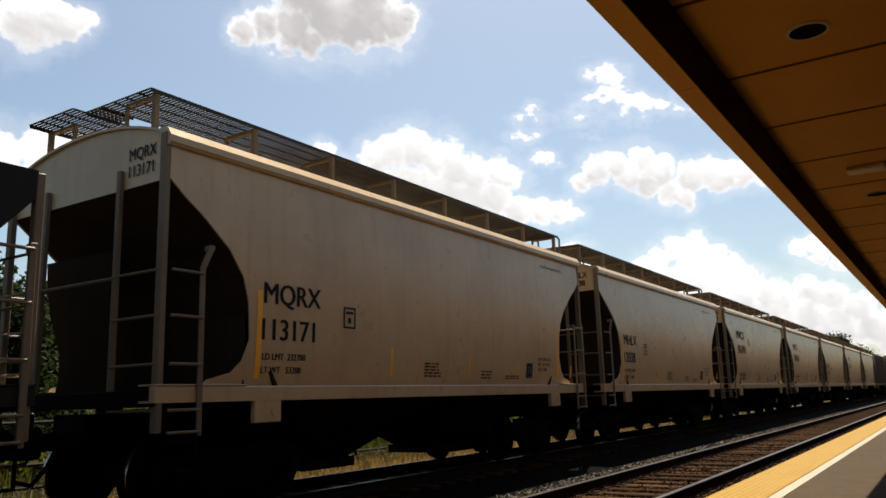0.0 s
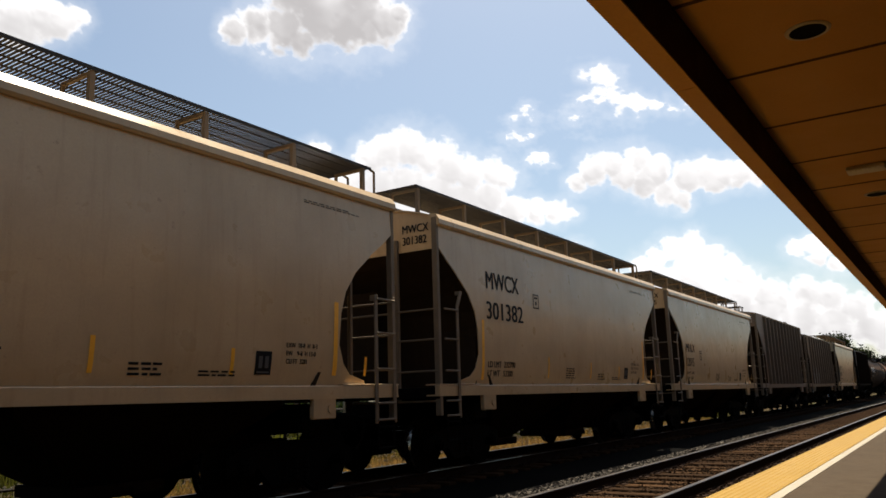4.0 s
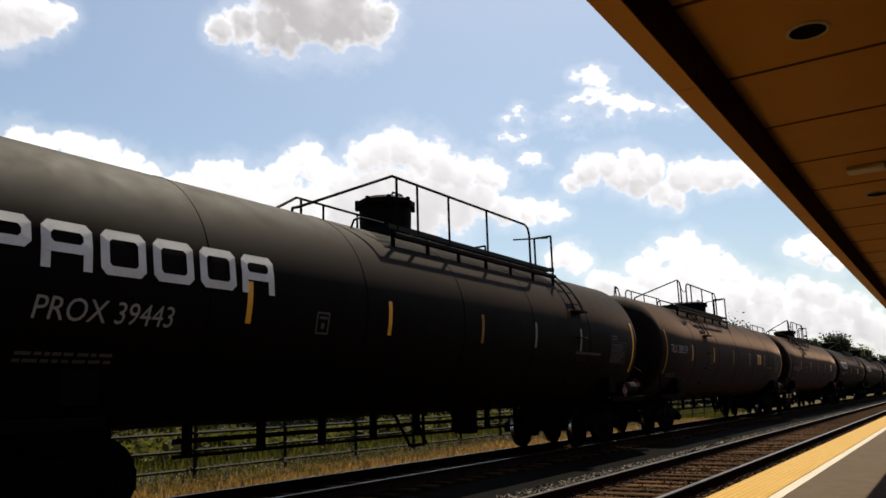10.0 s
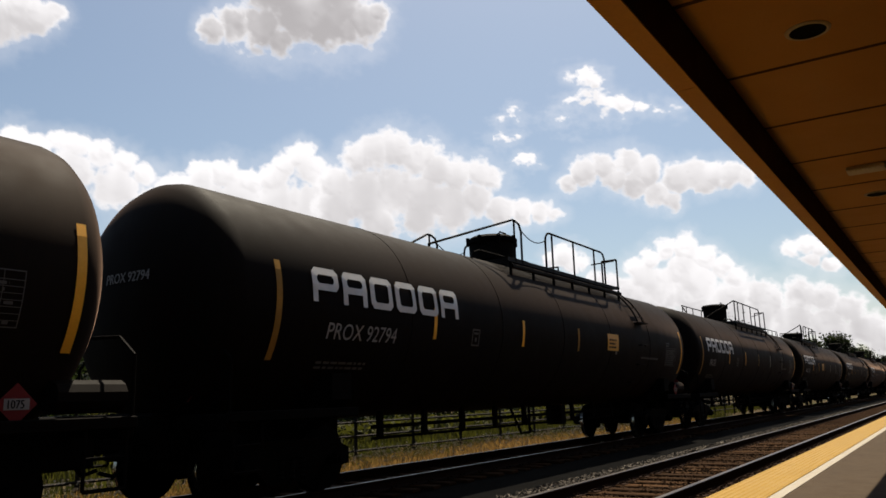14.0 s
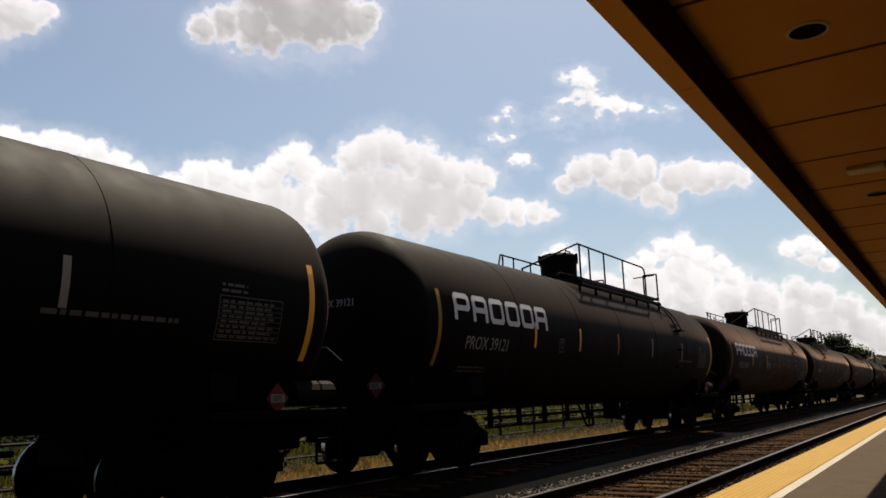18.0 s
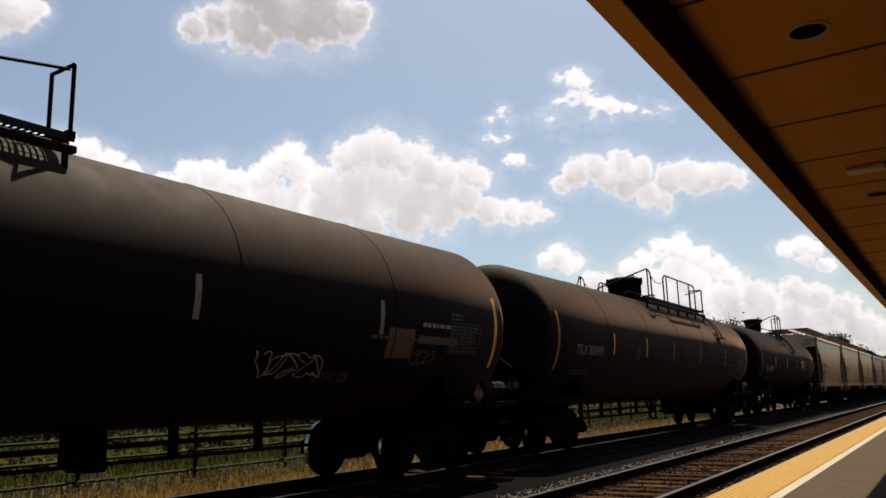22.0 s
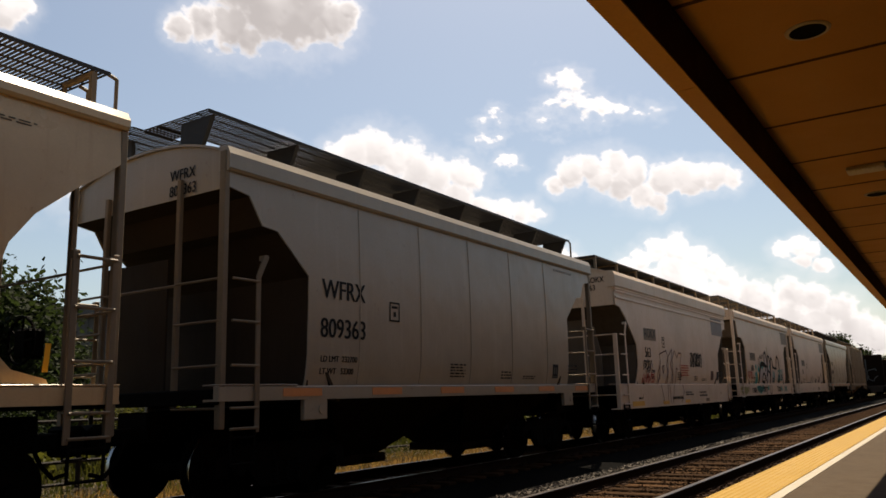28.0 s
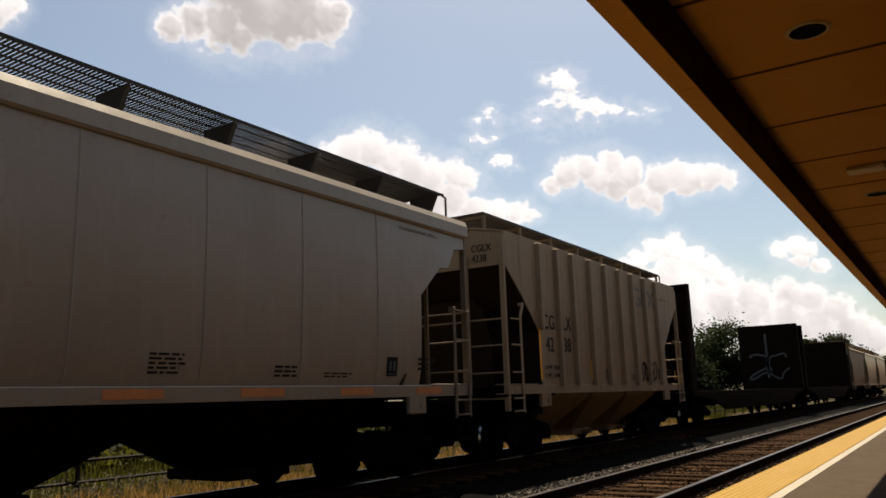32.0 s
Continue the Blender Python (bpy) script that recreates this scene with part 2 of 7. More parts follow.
FASCIA = surface("ochre_fascia_metal", (0.672, 0.3277, 0.0702), 0.55, second=(0.576, 0.276, 0.05772), bump=0.03, spec=0.25)
ROOF_METAL = surface("brown_roof_metal", (0.11, 0.07, 0.045), 0.6, bump=0.05)
SOFFIT_JOINT = surface("dark_soffit_joint", (0.108, 0.0468, 0.0144), 0.8, bump=0.0, spec=0.1)
LAMP_TRIM = surface("ivory_lamp_trim", (0.55, 0.44, 0.28), 0.4, bump=0.0)
LAMP_DARK = surface("dark_lamp_baffle", (0.004, 0.0035, 0.003), 0.7, bump=0.0, spec=0.05)
# Dark brown for the shade on the fascia's inner face
FASCIA_SHADE = surface("fascia_shade_brown", (0.03, 0.0138, 0.0042), 0.7, second=(0.021, 0.0096, 0.003), bump=0.02, spec=0.15)
WALL_BRICK = surface("station_brick", (0.112, 0.064, 0.04), 0.85, second=(0.08, 0.044, 0.028), bump=0.2)
FENCE_STEEL = surface("dark_fence_steel", (0.010, 0.008, 0.007), 0.8, second=(0.02, 0.012, 0.008), bump=0.1, spec=0.15)
BARK = surface("grey_brown_bark", (0.10, 0.075, 0.055), 0.95, second=(0.06, 0.045, 0.03), scale=3.0, bump=0.6)
LEAF = surface("broadleaf_foliage", (0.01428, 0.021, 0.00546), 0.8, second=(0.0084, 0.01344, 0.00336), scale=0.8, island=0.45, bump=0.0, spec=0.15, through_light=0.5)
LEAF_DARK = surface("dark_foliage", (0.00924, 0.01344, 0.0042), 0.8, second=(0.00504, 0.0084, 0.00294), scale=0.8, island=0.4, bump=0.0, spec=0.15, through_light=0.5)
GRASS = surface("meadow_grass", (0.0446, 0.04429, 0.00691), 0.8, second=(0.02811, 0.03142, 0.004516), scale=0.5, island=0.5, bump=0.0, spec=0.2, through_light=0.5)
DRY_GRASS = surface("dry_seed_grass", (0.2101, 0.123, 0.03719), 0.85, second=(0.1201, 0.0745, 0.02083), scale=0.7, island=0.55, bump=0.0, spec=0.2, through_light=0.5)
FLOWER = surface("pale_weed_flower", (0.546, 0.4805, 0.3931), 0.8, island=0.3, bump=0.0)
SHED_WALL = surface("grey_metal_siding", (0.0952, 0.0868, 0.0784), 0.6, second=(0.0728, 0.0672, 0.0616), streaks=(0.056, 0.0448, 0.0364), bump=0.05, spec=0.2)
SHED_ROOF = surface("dark_metal_roofing", (0.0504, 0.0476, 0.0448), 0.6, bump=0.05)
GLASS_DARK = surface("dark_window_glass", (0.02, 0.025, 0.03), 0.08, bump=0.0)


# ---- mesh tools ----
class Form:
    """Collects vertices and faces of one mesh."""

    def __init__(self):
        self.v, self.f, self.mi, self.cur = [], [], [], 0

    def add(self, verts, faces):
        b = len(self.v)
        self.v.extend(verts)
        self.f.extend(tuple(b + i for i in fc) for fc in faces)
        self.mi.extend([self.cur] * len(faces))
        return self

    def box(self, x0, x1, y0, y1, z0, z1, c=0.0):
        if c <= 0:
            vs = [(x, y, z) for x in (x0, x1) for y in (y0, y1) for z in (z0, z1)]
            return self.add(vs, [(0, 1, 3, 2), (4, 6, 7, 5), (0, 4, 5, 1), (2, 3, 7, 6), (0, 2, 6, 4), (1, 5, 7, 3)])
        vs, idx = [], {}
        lim = ((x0, x1), (y0, y1), (z0, z1))
        for s in itertools.product((0, 1), repeat=3):
            for a in range(3):
                p = [lim[k][s[k]] + (0 if k == a else (c if s[k] == 0 else -c)) for k in range(3)]
                idx[s + (a,)] = len(vs)
                vs.append(tuple(p))
        faces = []
        for a in range(3):
            o = [k for k in range(3) if k != a]
            for sa in (0, 1):
                loop = []
                for q in ((0, 0), (1, 0), (1, 1), (0, 1)):
                    s = [0, 0, 0]
                    s[a], s[o[0]], s[o[1]] = sa, q[0], q[1]
                    loop.append(idx[tuple(s) + (a,)])
                faces.append(tuple(loop))
        for a in range(3):
            o = [k for k in range(3) if k != a]
            for q in ((0, 0), (1, 0), (1, 1), (0, 1)):
                s0, s1 = [0, 0, 0], [0, 0, 0]
                for s, e in ((s0, 0), (s1, 1)):
                    s[a], s[o[0]], s[o[1]] = e, q[0], q[1]
                faces.append((idx[tuple(s0) + (o[0],)], idx[tuple(s1) + (o[0],)], idx[tuple(s1) + (o[1],)], idx[tuple(s0) + (o[1],)]))
        for s in itertools.product((0, 1), repeat=3):
            faces.append(tuple(idx[s + (a,)] for a in range(3)))
        return self.add(vs, faces)

    def tube(self, p, q, r, n=8, r2=None):
        p, q = Vector(p), Vector(q)
        d = (q - p).normalized()
        a = d.orthogonal().normalized()
        b = d.cross(a)
        r2 = r if r2 is None else r2
        vs = []
        for c, rr in ((p, r), (q, r2)):
            for i in range(n):
                t = 2 * math.pi * i / n
                vs.append(tuple(c + (a * math.cos(t) + b * math.sin(t)) * rr))
        fs = [(i, (i + 1) % n, n + (i + 1) % n, n + i) for i in range(n)]
        fs += [tuple(range(n - 1, -1, -1)), tuple(range(n, 2 * n))]
        return self.add(vs, fs)

    def pipe(self, pts, r, n=8):
        for a, b in zip(pts[:-1], pts[1:]):
            self.tube(a, b, r, n)
        return self

    def prism(self, outline, a0, a1, axis="y"):
        """Extrude an outline of (u, w) pairs along an axis: y -> (u, a, w); x -> (a, u, w); z -> (u, w, a)."""
        put = {"y": lambda u, w, a: (u, a, w), "x": lambda u, w, a: (a, u, w), "z": lambda u, w, a: (u, w, a)}[axis]
        n = len(outline)
        vs = [put(u, w, a) for a in (a0, a1) for u, w in outline]
        fs = [(i, (i + 1) % n, n + (i + 1) % n, n + i) for i in range(n)]
        fs += [tuple(range(n - 1, -1, -1)), tuple(range(n, 2 * n))]
        return self.add(vs, fs)

    def lathe(self, profile, n=32, axis="x", centre=(0, 0, 0)):
        """Turn a profile of (along, radius) pairs about an axis."""
        cx, cy, cz = centre
        vs = []
        for u, r in profile:
            for i in range(n):
                t = 2 * math.pi * i / n
                c, s = r * math.cos(t), r * math.sin(t)
                vs.append({"x": (cx + u, cy + c, cz + s), "y": (cx + c, cy + u, cz + s), "z": (cx + c, cy + s, cz + u)}[axis])
        fs = []
        for k in range(len(profile) - 1):
            for i in range(n):
                fs.append((k * n + i, k * n + (i + 1) % n, (k + 1) * n + (i + 1) % n, (k + 1) * n + i))
        fs += [tuple(range(n - 1, -1, -1)), tuple((len(profile) - 1) * n + i for i in range(n))]
        return self.add(vs, fs)

    def mesh(self, name, smooth=False, angle=0.6):
        me = bpy.data.meshes.new(name)
        me.from_pydata(self.v, [], self.f)
        me.validate()
        bm = bmesh.new()
        bm.from_mesh(me)
        bmesh.ops.recalc_face_normals(bm, faces=bm.faces)
        if smooth:
            for fc in bm.faces:
                fc.smooth = True
            for e in bm.edges:
                if len(e.link_faces) == 2 and e.calc_face_angle(0.0) > angle:
                    e.smooth = False
        bm.to_mesh(me)
        bm.free()
        if any(self.mi):
            me.polygons.foreach_set("material_index", self.mi)
        return me


CACHE = {}


def cached(key, make):
    if key not in CACHE:
        CACHE[key] = make()
    return CACHE[key]


def part(name, me, material, parent, label="", m=None):
    """Links a mesh as one object under a thing or a part. Same mesh with another material: a copy of the mesh."""
    if isinstance(me, Form):
        me = me.mesh(name)
    if material is not None:
        if not me.materials:
            me.materials.append(material)
        elif me.materials[0] != material:
            key = (me.name, material.name, "dup")
            src = me
            me = cached(key, lambda: src.copy())
            me.materials.clear()
            me.materials.append(material)
    ob = new(name, me)
    ob.parent = parent
    if m is not None:
        ob.matrix_basis = m
    if label:
        tagged(ob, label)
    return ob


def thing(name, label, category, m=None, group="", kind="", me=None, material=None):
    if isinstance(me, Form):
        me = me.mesh(name)
    if me is not None and material is not None and not me.materials:
        me.materials.append(material)
    ob = new(name, me)
    if m is not None:
        ob.matrix_basis = m
    return tagged(ob, label, category, group, kind)


# ---- lettering and flat marks that follow a car's side ----
def text_verts(string, size, width=1.0, shear=0.0, bold=0.0, heavy=True):
    """Vertices (u, w) and faces of a line of text with its lower left corner at 0, 0."""
    def make():
        cu = bpy.data.curves.new("lettering", "FONT")
        cu.body, cu.size, cu.shear = string, 1.0, shear
        cu.resolution_u = 3
        cu.offset = bold
        ob = bpy.data.objects.new("lettering", cu)
        me = bpy.data.meshes.new_from_object(ob)
        vs = [(v.co.x, v.co.y) for v in me.vertices]
        fs = [tuple(p.vertices) for p in me.polygons]
        bpy.data.objects.remove(ob)
        return vs, fs
    vs, fs = cached(("text", string, shear, bold), make)
    if not vs:
        return [], []
    u0 = min(v[0] for v in vs)
    top = 0.70
    k, n = size / top, len(vs)
    # a second copy, a little aside and above, thickens the strokes
    out = [((u - u0) * k * width, w * k, 0.0) for u, w in vs]
    if not heavy:
        return out, list(fs)
    out += [((u - u0 + 0.05) * k * width, w * k, 0.0015) for u, w in vs]
    return out, list(fs) + [tuple(i + n for i in q) for q in fs]


def on_side(vs, fs, x, z, depth_at, lift=0.006, tilt=0.0):
    """A Form with flat marks laid onto a car's near side."""
    f = Form()
    c, s = math.cos(tilt), math.sin(tilt)
    out = []
    for u, w, *rise in vs:
        uu, ww = u * c - w * s, u * s + w * c
        out.append((x + uu, -(depth_at(z + ww) + lift + sum(rise)), z + ww))
    f.add(out, fs)
    return f


def bar_rows(rows):
    """Flat bars: (u0, u1, w0, w1)."""
    vs, fs = [], []
    for u0, u1, w0, w1 in rows:
        b = len(vs)
        n = max(1, int((w1 - w0) / 0.12))
        for k in range(n + 1):
            w = w0 + (w1 - w0) * k / n
            vs += [(u0, w), (u1, w)]
        for k in range(n):
            fs.append((b + 2 * k, b + 2 * k + 1, b + 2 * k + 3, b + 2 * k + 2))
    return vs, fs


def small_print(width, lines, height, rng):
    """Unreadable small print: rows of short bars."""
    rows = []
    step = height / lines
    for k in range(lines):
        u, w = 0.0, height - (k + 1) * step
        stop = width * rng.uniform(0.75, 1.0)
        while u < stop:
            n = rng.uniform(0.05, 0.16)
            rows.append((u, min(u + n, stop), w, w + step * 0.5))
            u += n + rng.uniform(0.02, 0.04)
    return bar_rows(rows)


def frame_mark(w, h, t=0.025):
    """A framed box with two bars in it, like an equipment plate."""
    return bar_rows([(0, w, 0, t), (0, w, h - t, h), (0, t, t, h - t), (w - t, w, t, h - t), (w * 0.2, w * 0.8, h * 0.68, h * 0.8), (w * 0.38, w * 0.62, h * 0.25, h * 0.5)])


def stroke(points, width):
    """A flat ribbon along points (u, w)."""
    vs, fs = [], []
    for i, (u, w) in enumerate(points):
        a = points[max(0, i - 1)]
        b = points[min(len(points) - 1, i + 1)]
        dx, dy = b[0] - a[0], b[1] - a[1]
        d = math.hypot(dx, dy) or 1.0
        nx, ny = -dy / d * width / 2, dx / d * width / 2
        vs += [(u + nx, w + ny), (u - nx, w - ny)]
        if i:
            k = 2 * i
            fs.append((k - 2, k - 1, k + 1, k))
    return vs, fs


def scribble(width, height, letters, rng, line=0.04):
    """Spray-can tags: rounded looping strokes, one group a letter, no words."""
    vs, fs = [], []
    step = width / letters
    for k in range(letters):
        pts = []
        cx, a0 = (k + 0.5) * step, rng.uniform(0, 6.28)
        kx, ky, ph = rng.choice((1, 2)), rng.choice((2, 3)), rng.uniform(0, 3.0)
        for i in range(26):
            t = i / 25 * 5.4 + a0
            u = cx + step * 0.55 * math.sin(kx * t + ph) + step * 0.08 * math.sin(5 * t)
            w = height * (0.5 + 0.42 * math.cos(ky * t * 0.5 + ph * 0.7) + 0.06 * math.sin(4 * t))
            pts.append((u, w))
        a, b = stroke(pts, line * rng.uniform(0.8, 1.3))
        n = len(vs)
        vs += a
        fs += [tuple(i + n for i in q) for q in b]
    return vs, fs


def blob_fill(width, height, letters, rng):
    """Filled rounded shapes behind a tag."""
    vs, fs = [], []
    step = width / letters
    for k in range(letters):
        n0, m = len(vs), 14
        cx, cy = (k + 0.5) * step, height * rng.uniform(0.42, 0.55)
        vs.append((cx, cy))
        for i in range(m):
            t = 2 * math.pi * i / m
            q = rng.uniform(0.8, 1.15)
            vs.append((cx + step * 0.62 * q * math.cos(t), cy + height * 0.46 * q * math.sin(t)))
        fs += [(n0, n0 + 1 + i, n0 + 1 + (i + 1) % m) for i in range(m)]
    return vs, fs


def arches(rows):
    """Sprayed arch strokes: (left, right, foot of left, foot of right, crown, line width)."""
    vs, fs = [], []
    for x0, x1, za, zb, zt, line in rows:
        pts = []
        for k in range(17):
            t = math.pi * k / 16
            foot = za if k < 8 else zb
            pts.append(((x0 + x1) / 2 - (x1 - x0) / 2 * math.cos(t) * (1 - 0.12 * math.sin(2 * t)), foot + (zt - foot) * math.sin(t) ** 0.7))
        a, b = stroke(pts, line)
        n = len(vs)
        vs += a
        fs += [tuple(i + n for i in q) for q in b]
    return vs, fs


def block_letters(style, wide, high, line):
    """One heavy block shape: a chamfered ring (styles 2 to 4), or a ring on a stem (0) or on two legs (1 and 5)."""
    ch = 0.14 * high
    z0 = 0.0 if style in (2, 3, 4) else high * 0.34
    outer = [(ch, z0), (wide - ch, z0), (wide, z0 + ch), (wide, high - ch), (wide - ch, high), (ch, high), (0, high - ch), (0, z0 + ch)]
    lo, hi = z0 + line, high - line
    q = min(ch / 2, (hi - lo) / 3)
    inner = [(line + q, lo), (wide - line - q, lo), (wide - line, lo + q), (wide - line, hi - q), (wide - line - q, hi), (line + q, hi), (line, hi - q), (line, lo + q)]
    vs = outer + inner
    fs = [(i, (i + 1) % 8, 8 + (i + 1) % 8, 8 + i) for i in range(8)]
    for u in {0: (0.0,), 1: (0.0, wide - line), 5: (0.0, wide - line)}.get(style, ()):
        n = len(vs)
        vs += [(u, 0.0), (u + line, 0.0), (u + line, z0 + ch), (u, z0 + ch)]
        fs.append((n, n + 1, n + 2, n + 3))
    return vs, fs


# ---- trucks, couplers and other parts that all cars share ----
def wheel_mesh():
    f = Form()
    f.lathe([(-0.065, 0.12), (-0.065, 0.37), (-0.06, 0.42), (-0.055, 0.455), (0.045, 0.44), (0.05, 0.485), (0.075, 0.485), (0.08, 0.42), (0.03, 0.36), (0.02, 0.20), (0.06, 0.16), (0.06, 0.10)], 24, "y")
    f.mi = [1 if 72 <= k < 96 else 0 for k in range(len(f.f))]
    me = f.mesh("wheel", True)
    me.materials.append(STEEL_DARK)
    me.materials.append(WHEEL_TREAD)
    return me


def side_frame_mesh():
    f = Form()
    arch = [(-1.15, 0.36), (-1.15, 0.58), (-0.95, 0.66), (-0.55, 0.74), (0.55, 0.74), (0.95, 0.66), (1.15, 0.58), (1.15, 0.36), (0.98, 0.36), (0.92, 0.50), (0.72, 0.50), (0.42, 0.20), (-0.42, 0.20), (-0.72, 0.50), (-0.92, 0.50), (-0.98, 0.36)]
    f.prism(arch, -0.07, 0.07, "y")
    for x in (-0.88, 0.88):
        f.tube((x, -0.17, 0.46), (x, 0.06, 0.46), 0.105, 12)
        f.tube((x, -0.20, 0.46), (x, -0.17, 0.46), 0.06, 10)
    for x in (-0.2, 0.0, 0.2):
        f.lathe([(0.24 + 0.03 * k, 0.085 if k % 2 else 0.07) for k in range(10)], 10, "z", (x, -0.02, 0))
    return f.mesh("side_frame")


def truck_bolster_mesh():
    f = Form()
    f.box(-0.22, 0.22, -1.05, 1.05, 0.42, 0.66, 0.03)
    f.tube((0, 0, 0.62), (0, 0, 0.80), 0.20, 16)
    for s in (-1, 1):
        f.box(-0.12, 0.12, s * 0.72 - 0.1, s * 0.72 + 0.1, 0.66, 0.76, 0.015)
        f.box(s * 0.46 - 0.04, s * 0.46 + 0.04, -0.85, 0.85, 0.38, 0.48, 0.01)
        for y in (-0.72, 0.72):
            f.box(s * 0.44 - 0.03, s * 0.44 + 0.05, y - 0.06, y + 0.06, 0.25, 0.62, 0.01)
    return f.mesh("truck")


def axle_mesh():
    f = Form()
    f.lathe([(-1.12, 0.07), (-0.85, 0.07), (-0.84, 0.10), (-0.6, 0.09), (0.6, 0.09), (0.84, 0.10), (0.85, 0.07), (1.12, 0.07)], 12, "y")
    return f.mesh("axle")


def coupler_mesh():
    f = Form()
    f.box(-0.02, 0.55, -0.10, 0.10, 0.78, 0.97, 0.02)
    f.box(0.45, 0.72, -0.19, 0.16, 0.70, 1.04, 0.04)
    f.box(0.62, 0.78, 0.02, 0.20, 0.72, 1.02, 0.04)
    f.pipe([(0.3, 0.18, 0.85), (0.45, 0.24, 0.62), (0.62, 0.26, 0.45), (0.78, 0.22, 0.50)], 0.025, 6)
    return f.mesh("coupler")


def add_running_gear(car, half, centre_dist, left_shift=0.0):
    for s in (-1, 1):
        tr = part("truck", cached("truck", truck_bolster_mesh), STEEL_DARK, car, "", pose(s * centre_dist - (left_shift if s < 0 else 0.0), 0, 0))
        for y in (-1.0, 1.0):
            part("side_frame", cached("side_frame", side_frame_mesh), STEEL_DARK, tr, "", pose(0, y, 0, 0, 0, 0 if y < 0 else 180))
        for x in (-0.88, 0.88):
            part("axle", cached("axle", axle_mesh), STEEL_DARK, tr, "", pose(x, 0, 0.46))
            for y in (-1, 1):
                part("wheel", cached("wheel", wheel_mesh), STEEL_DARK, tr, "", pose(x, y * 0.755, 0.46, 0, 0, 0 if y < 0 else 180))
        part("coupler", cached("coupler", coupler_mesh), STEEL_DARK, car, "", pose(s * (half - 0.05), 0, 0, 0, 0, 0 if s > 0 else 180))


def ladder_pair(car, x0, x1, y, z0, z1, rungs, material, stile=0.035, name="ladder", bent=False):
    """A ladder on a side: two stiles and round rungs, with a stirrup below."""
    key = (name, bent, round(x1 - x0, 2), round(z0, 2), round(z1, 2), tuple(rungs))

    def make():
        f = Form()
        w = x1 - x0
        for x in (w,) if bent else (0.0, w):
            f.box(x - stile, x + stile, -0.012, 0.012, z0, z1, 0.005)
            if bent:
                f.prism([(x - stile, z1), (x + stile, z1), (x + 0.16, z1 + 0.26), (x + 0.09, z1 + 0.28)], -0.012, 0.012, "y")
                f.box(x + 0.10, x + 0.15, -0.012, 0.10, z1 + 0.22, z1 + 0.28, 0.0)
            else:
                f.box(x - 0.012, x + 0.012, 0.0, 0.10, z1 - 0.08, z1, 0.0)
        return f.mesh(name)

    def rung():
        f = Form()
        f.tube((0, -0.02, 0), (x1 - x0, -0.02, 0), 0.017, 6)
        return f.mesh("rung")

    def step():
        f = Form()
        w = x1 - x0
        f.pipe([(0.03, 0, z0 + 0.05), (0.03, 0, z0 - 0.34), (w - 0.03, 0, z0 - 0.34), (w - 0.03, 0, z0 + 0.05)], 0.018, 6)
        f.tube((0.03, 0, z0 - 0.05), (w - 0.03, 0, z0 - 0.05), 0.014, 6)
        return f.mesh("stirrup")
    ob = part(name, cached(key, make), material, car, "", pose(x0, y, 0))
    for z in rungs:
        part("rung", cached(("rung", round(x1 - x0, 2)), rung), material, ob, "", pose(0, 0, z))
    part("stirrup", cached(("stirrup", round(x1 - x0, 2), round(z0, 2)), step), STEEL_DARK, ob)
    return ob


def walkway_mesh(x0, x1, y0, y1, z, pitch=0.052):
    """An open steel grating: two edge bars, two inner bars, many cross bars."""
    f = Form()
    for y in [y0 + (y1 - y0) * k / 4 for k in range(5)]:
        f.box(x0, x1, y - 0.008, y + 0.008, z - (0.045 if y in (y0, y1) else 0.018), z)
    n = int((x1 - x0) / pitch)
    for k in range(n + 1):
        x = x0 + (x1 - x0) * k / n
        f.box(x - 0.014, x + 0.014, y0, y1, z - 0.014, z - 0.004)
    return f


# ---- covered hopper cars ----
def interp(z, table):
    for (za, a), (zb, b) in zip(table[:-1], table[1:]):
        if za >= z >= zb:
            return a + (b - a) * (za - z) / (za - zb)
    return table[0][1] if z > table[0][0] else table[-1][1]


INSETS = {
    "curved": [(4.2, 0.0), (3.68, 0.0), (3.50, 0.22), (3.34, 0.45), (3.30, 0.50), (3.0, 0.86), (2.7, 1.08), (2.4, 1.17), (1.97, 1.20), (1.72, 1.10), (1.58, 0.95), (1.5, 0.62), (1.40, 0.55)],
    "faceted": [(4.2, 0.0), (3.76, 0.0), (3.71, 0.32), (3.37, 0.53), (3.34, 0.79), (2.83, 1.36), (1.40, 1.36)],
    "panelled": [(4.2, 0.0), (3.88, 0.0), (3.84, 0.40), (3.24, 0.51), (3.21, 1.06), (2.85, 1.47), (1.40, 1.46)],
    "rounded": [(4.2, 0.0), (3.40, 0.0), (3.36, 0.32), (3.12, 0.64), (2.79, 0.98), (2.46, 1.35), (1.95, 1.40), (1.40, 1.26)],
    "ribbed": [(4.3, 0.0), (3.88, 0.0), (3.42, 0.55), (2.55, 1.21), (1.40, 1.20)],
    "walked": [(4.3, 0.0), (3.70, 0.0), (3.19, 0.62), (2.46, 1.38), (1.40, 1.38)],
    "patched": [(4.3, 0.0), (3.16, 0.0), (2.55, 0.55), (2.0, 0.62), (1.40, 0.62)],
    "split": [(4.3, 0.0), (4.08, 0.0), (4.05, 0.52), (3.15, 0.55), (2.6, 0.98), (1.40, 0.98)],
}
FLAT_SIDES = ("ribbed", "split", "walked", "patched")


def side_depth(kind):
    if kind in FLAT_SIDES:
        return lambda z: 1.58
    return lambda z: 1.60 - 0.035 * ((z - 2.9) / 1.3) ** 2 - (0.05 * max(0.0, (1.85 - z) / 0.45) ** 2)


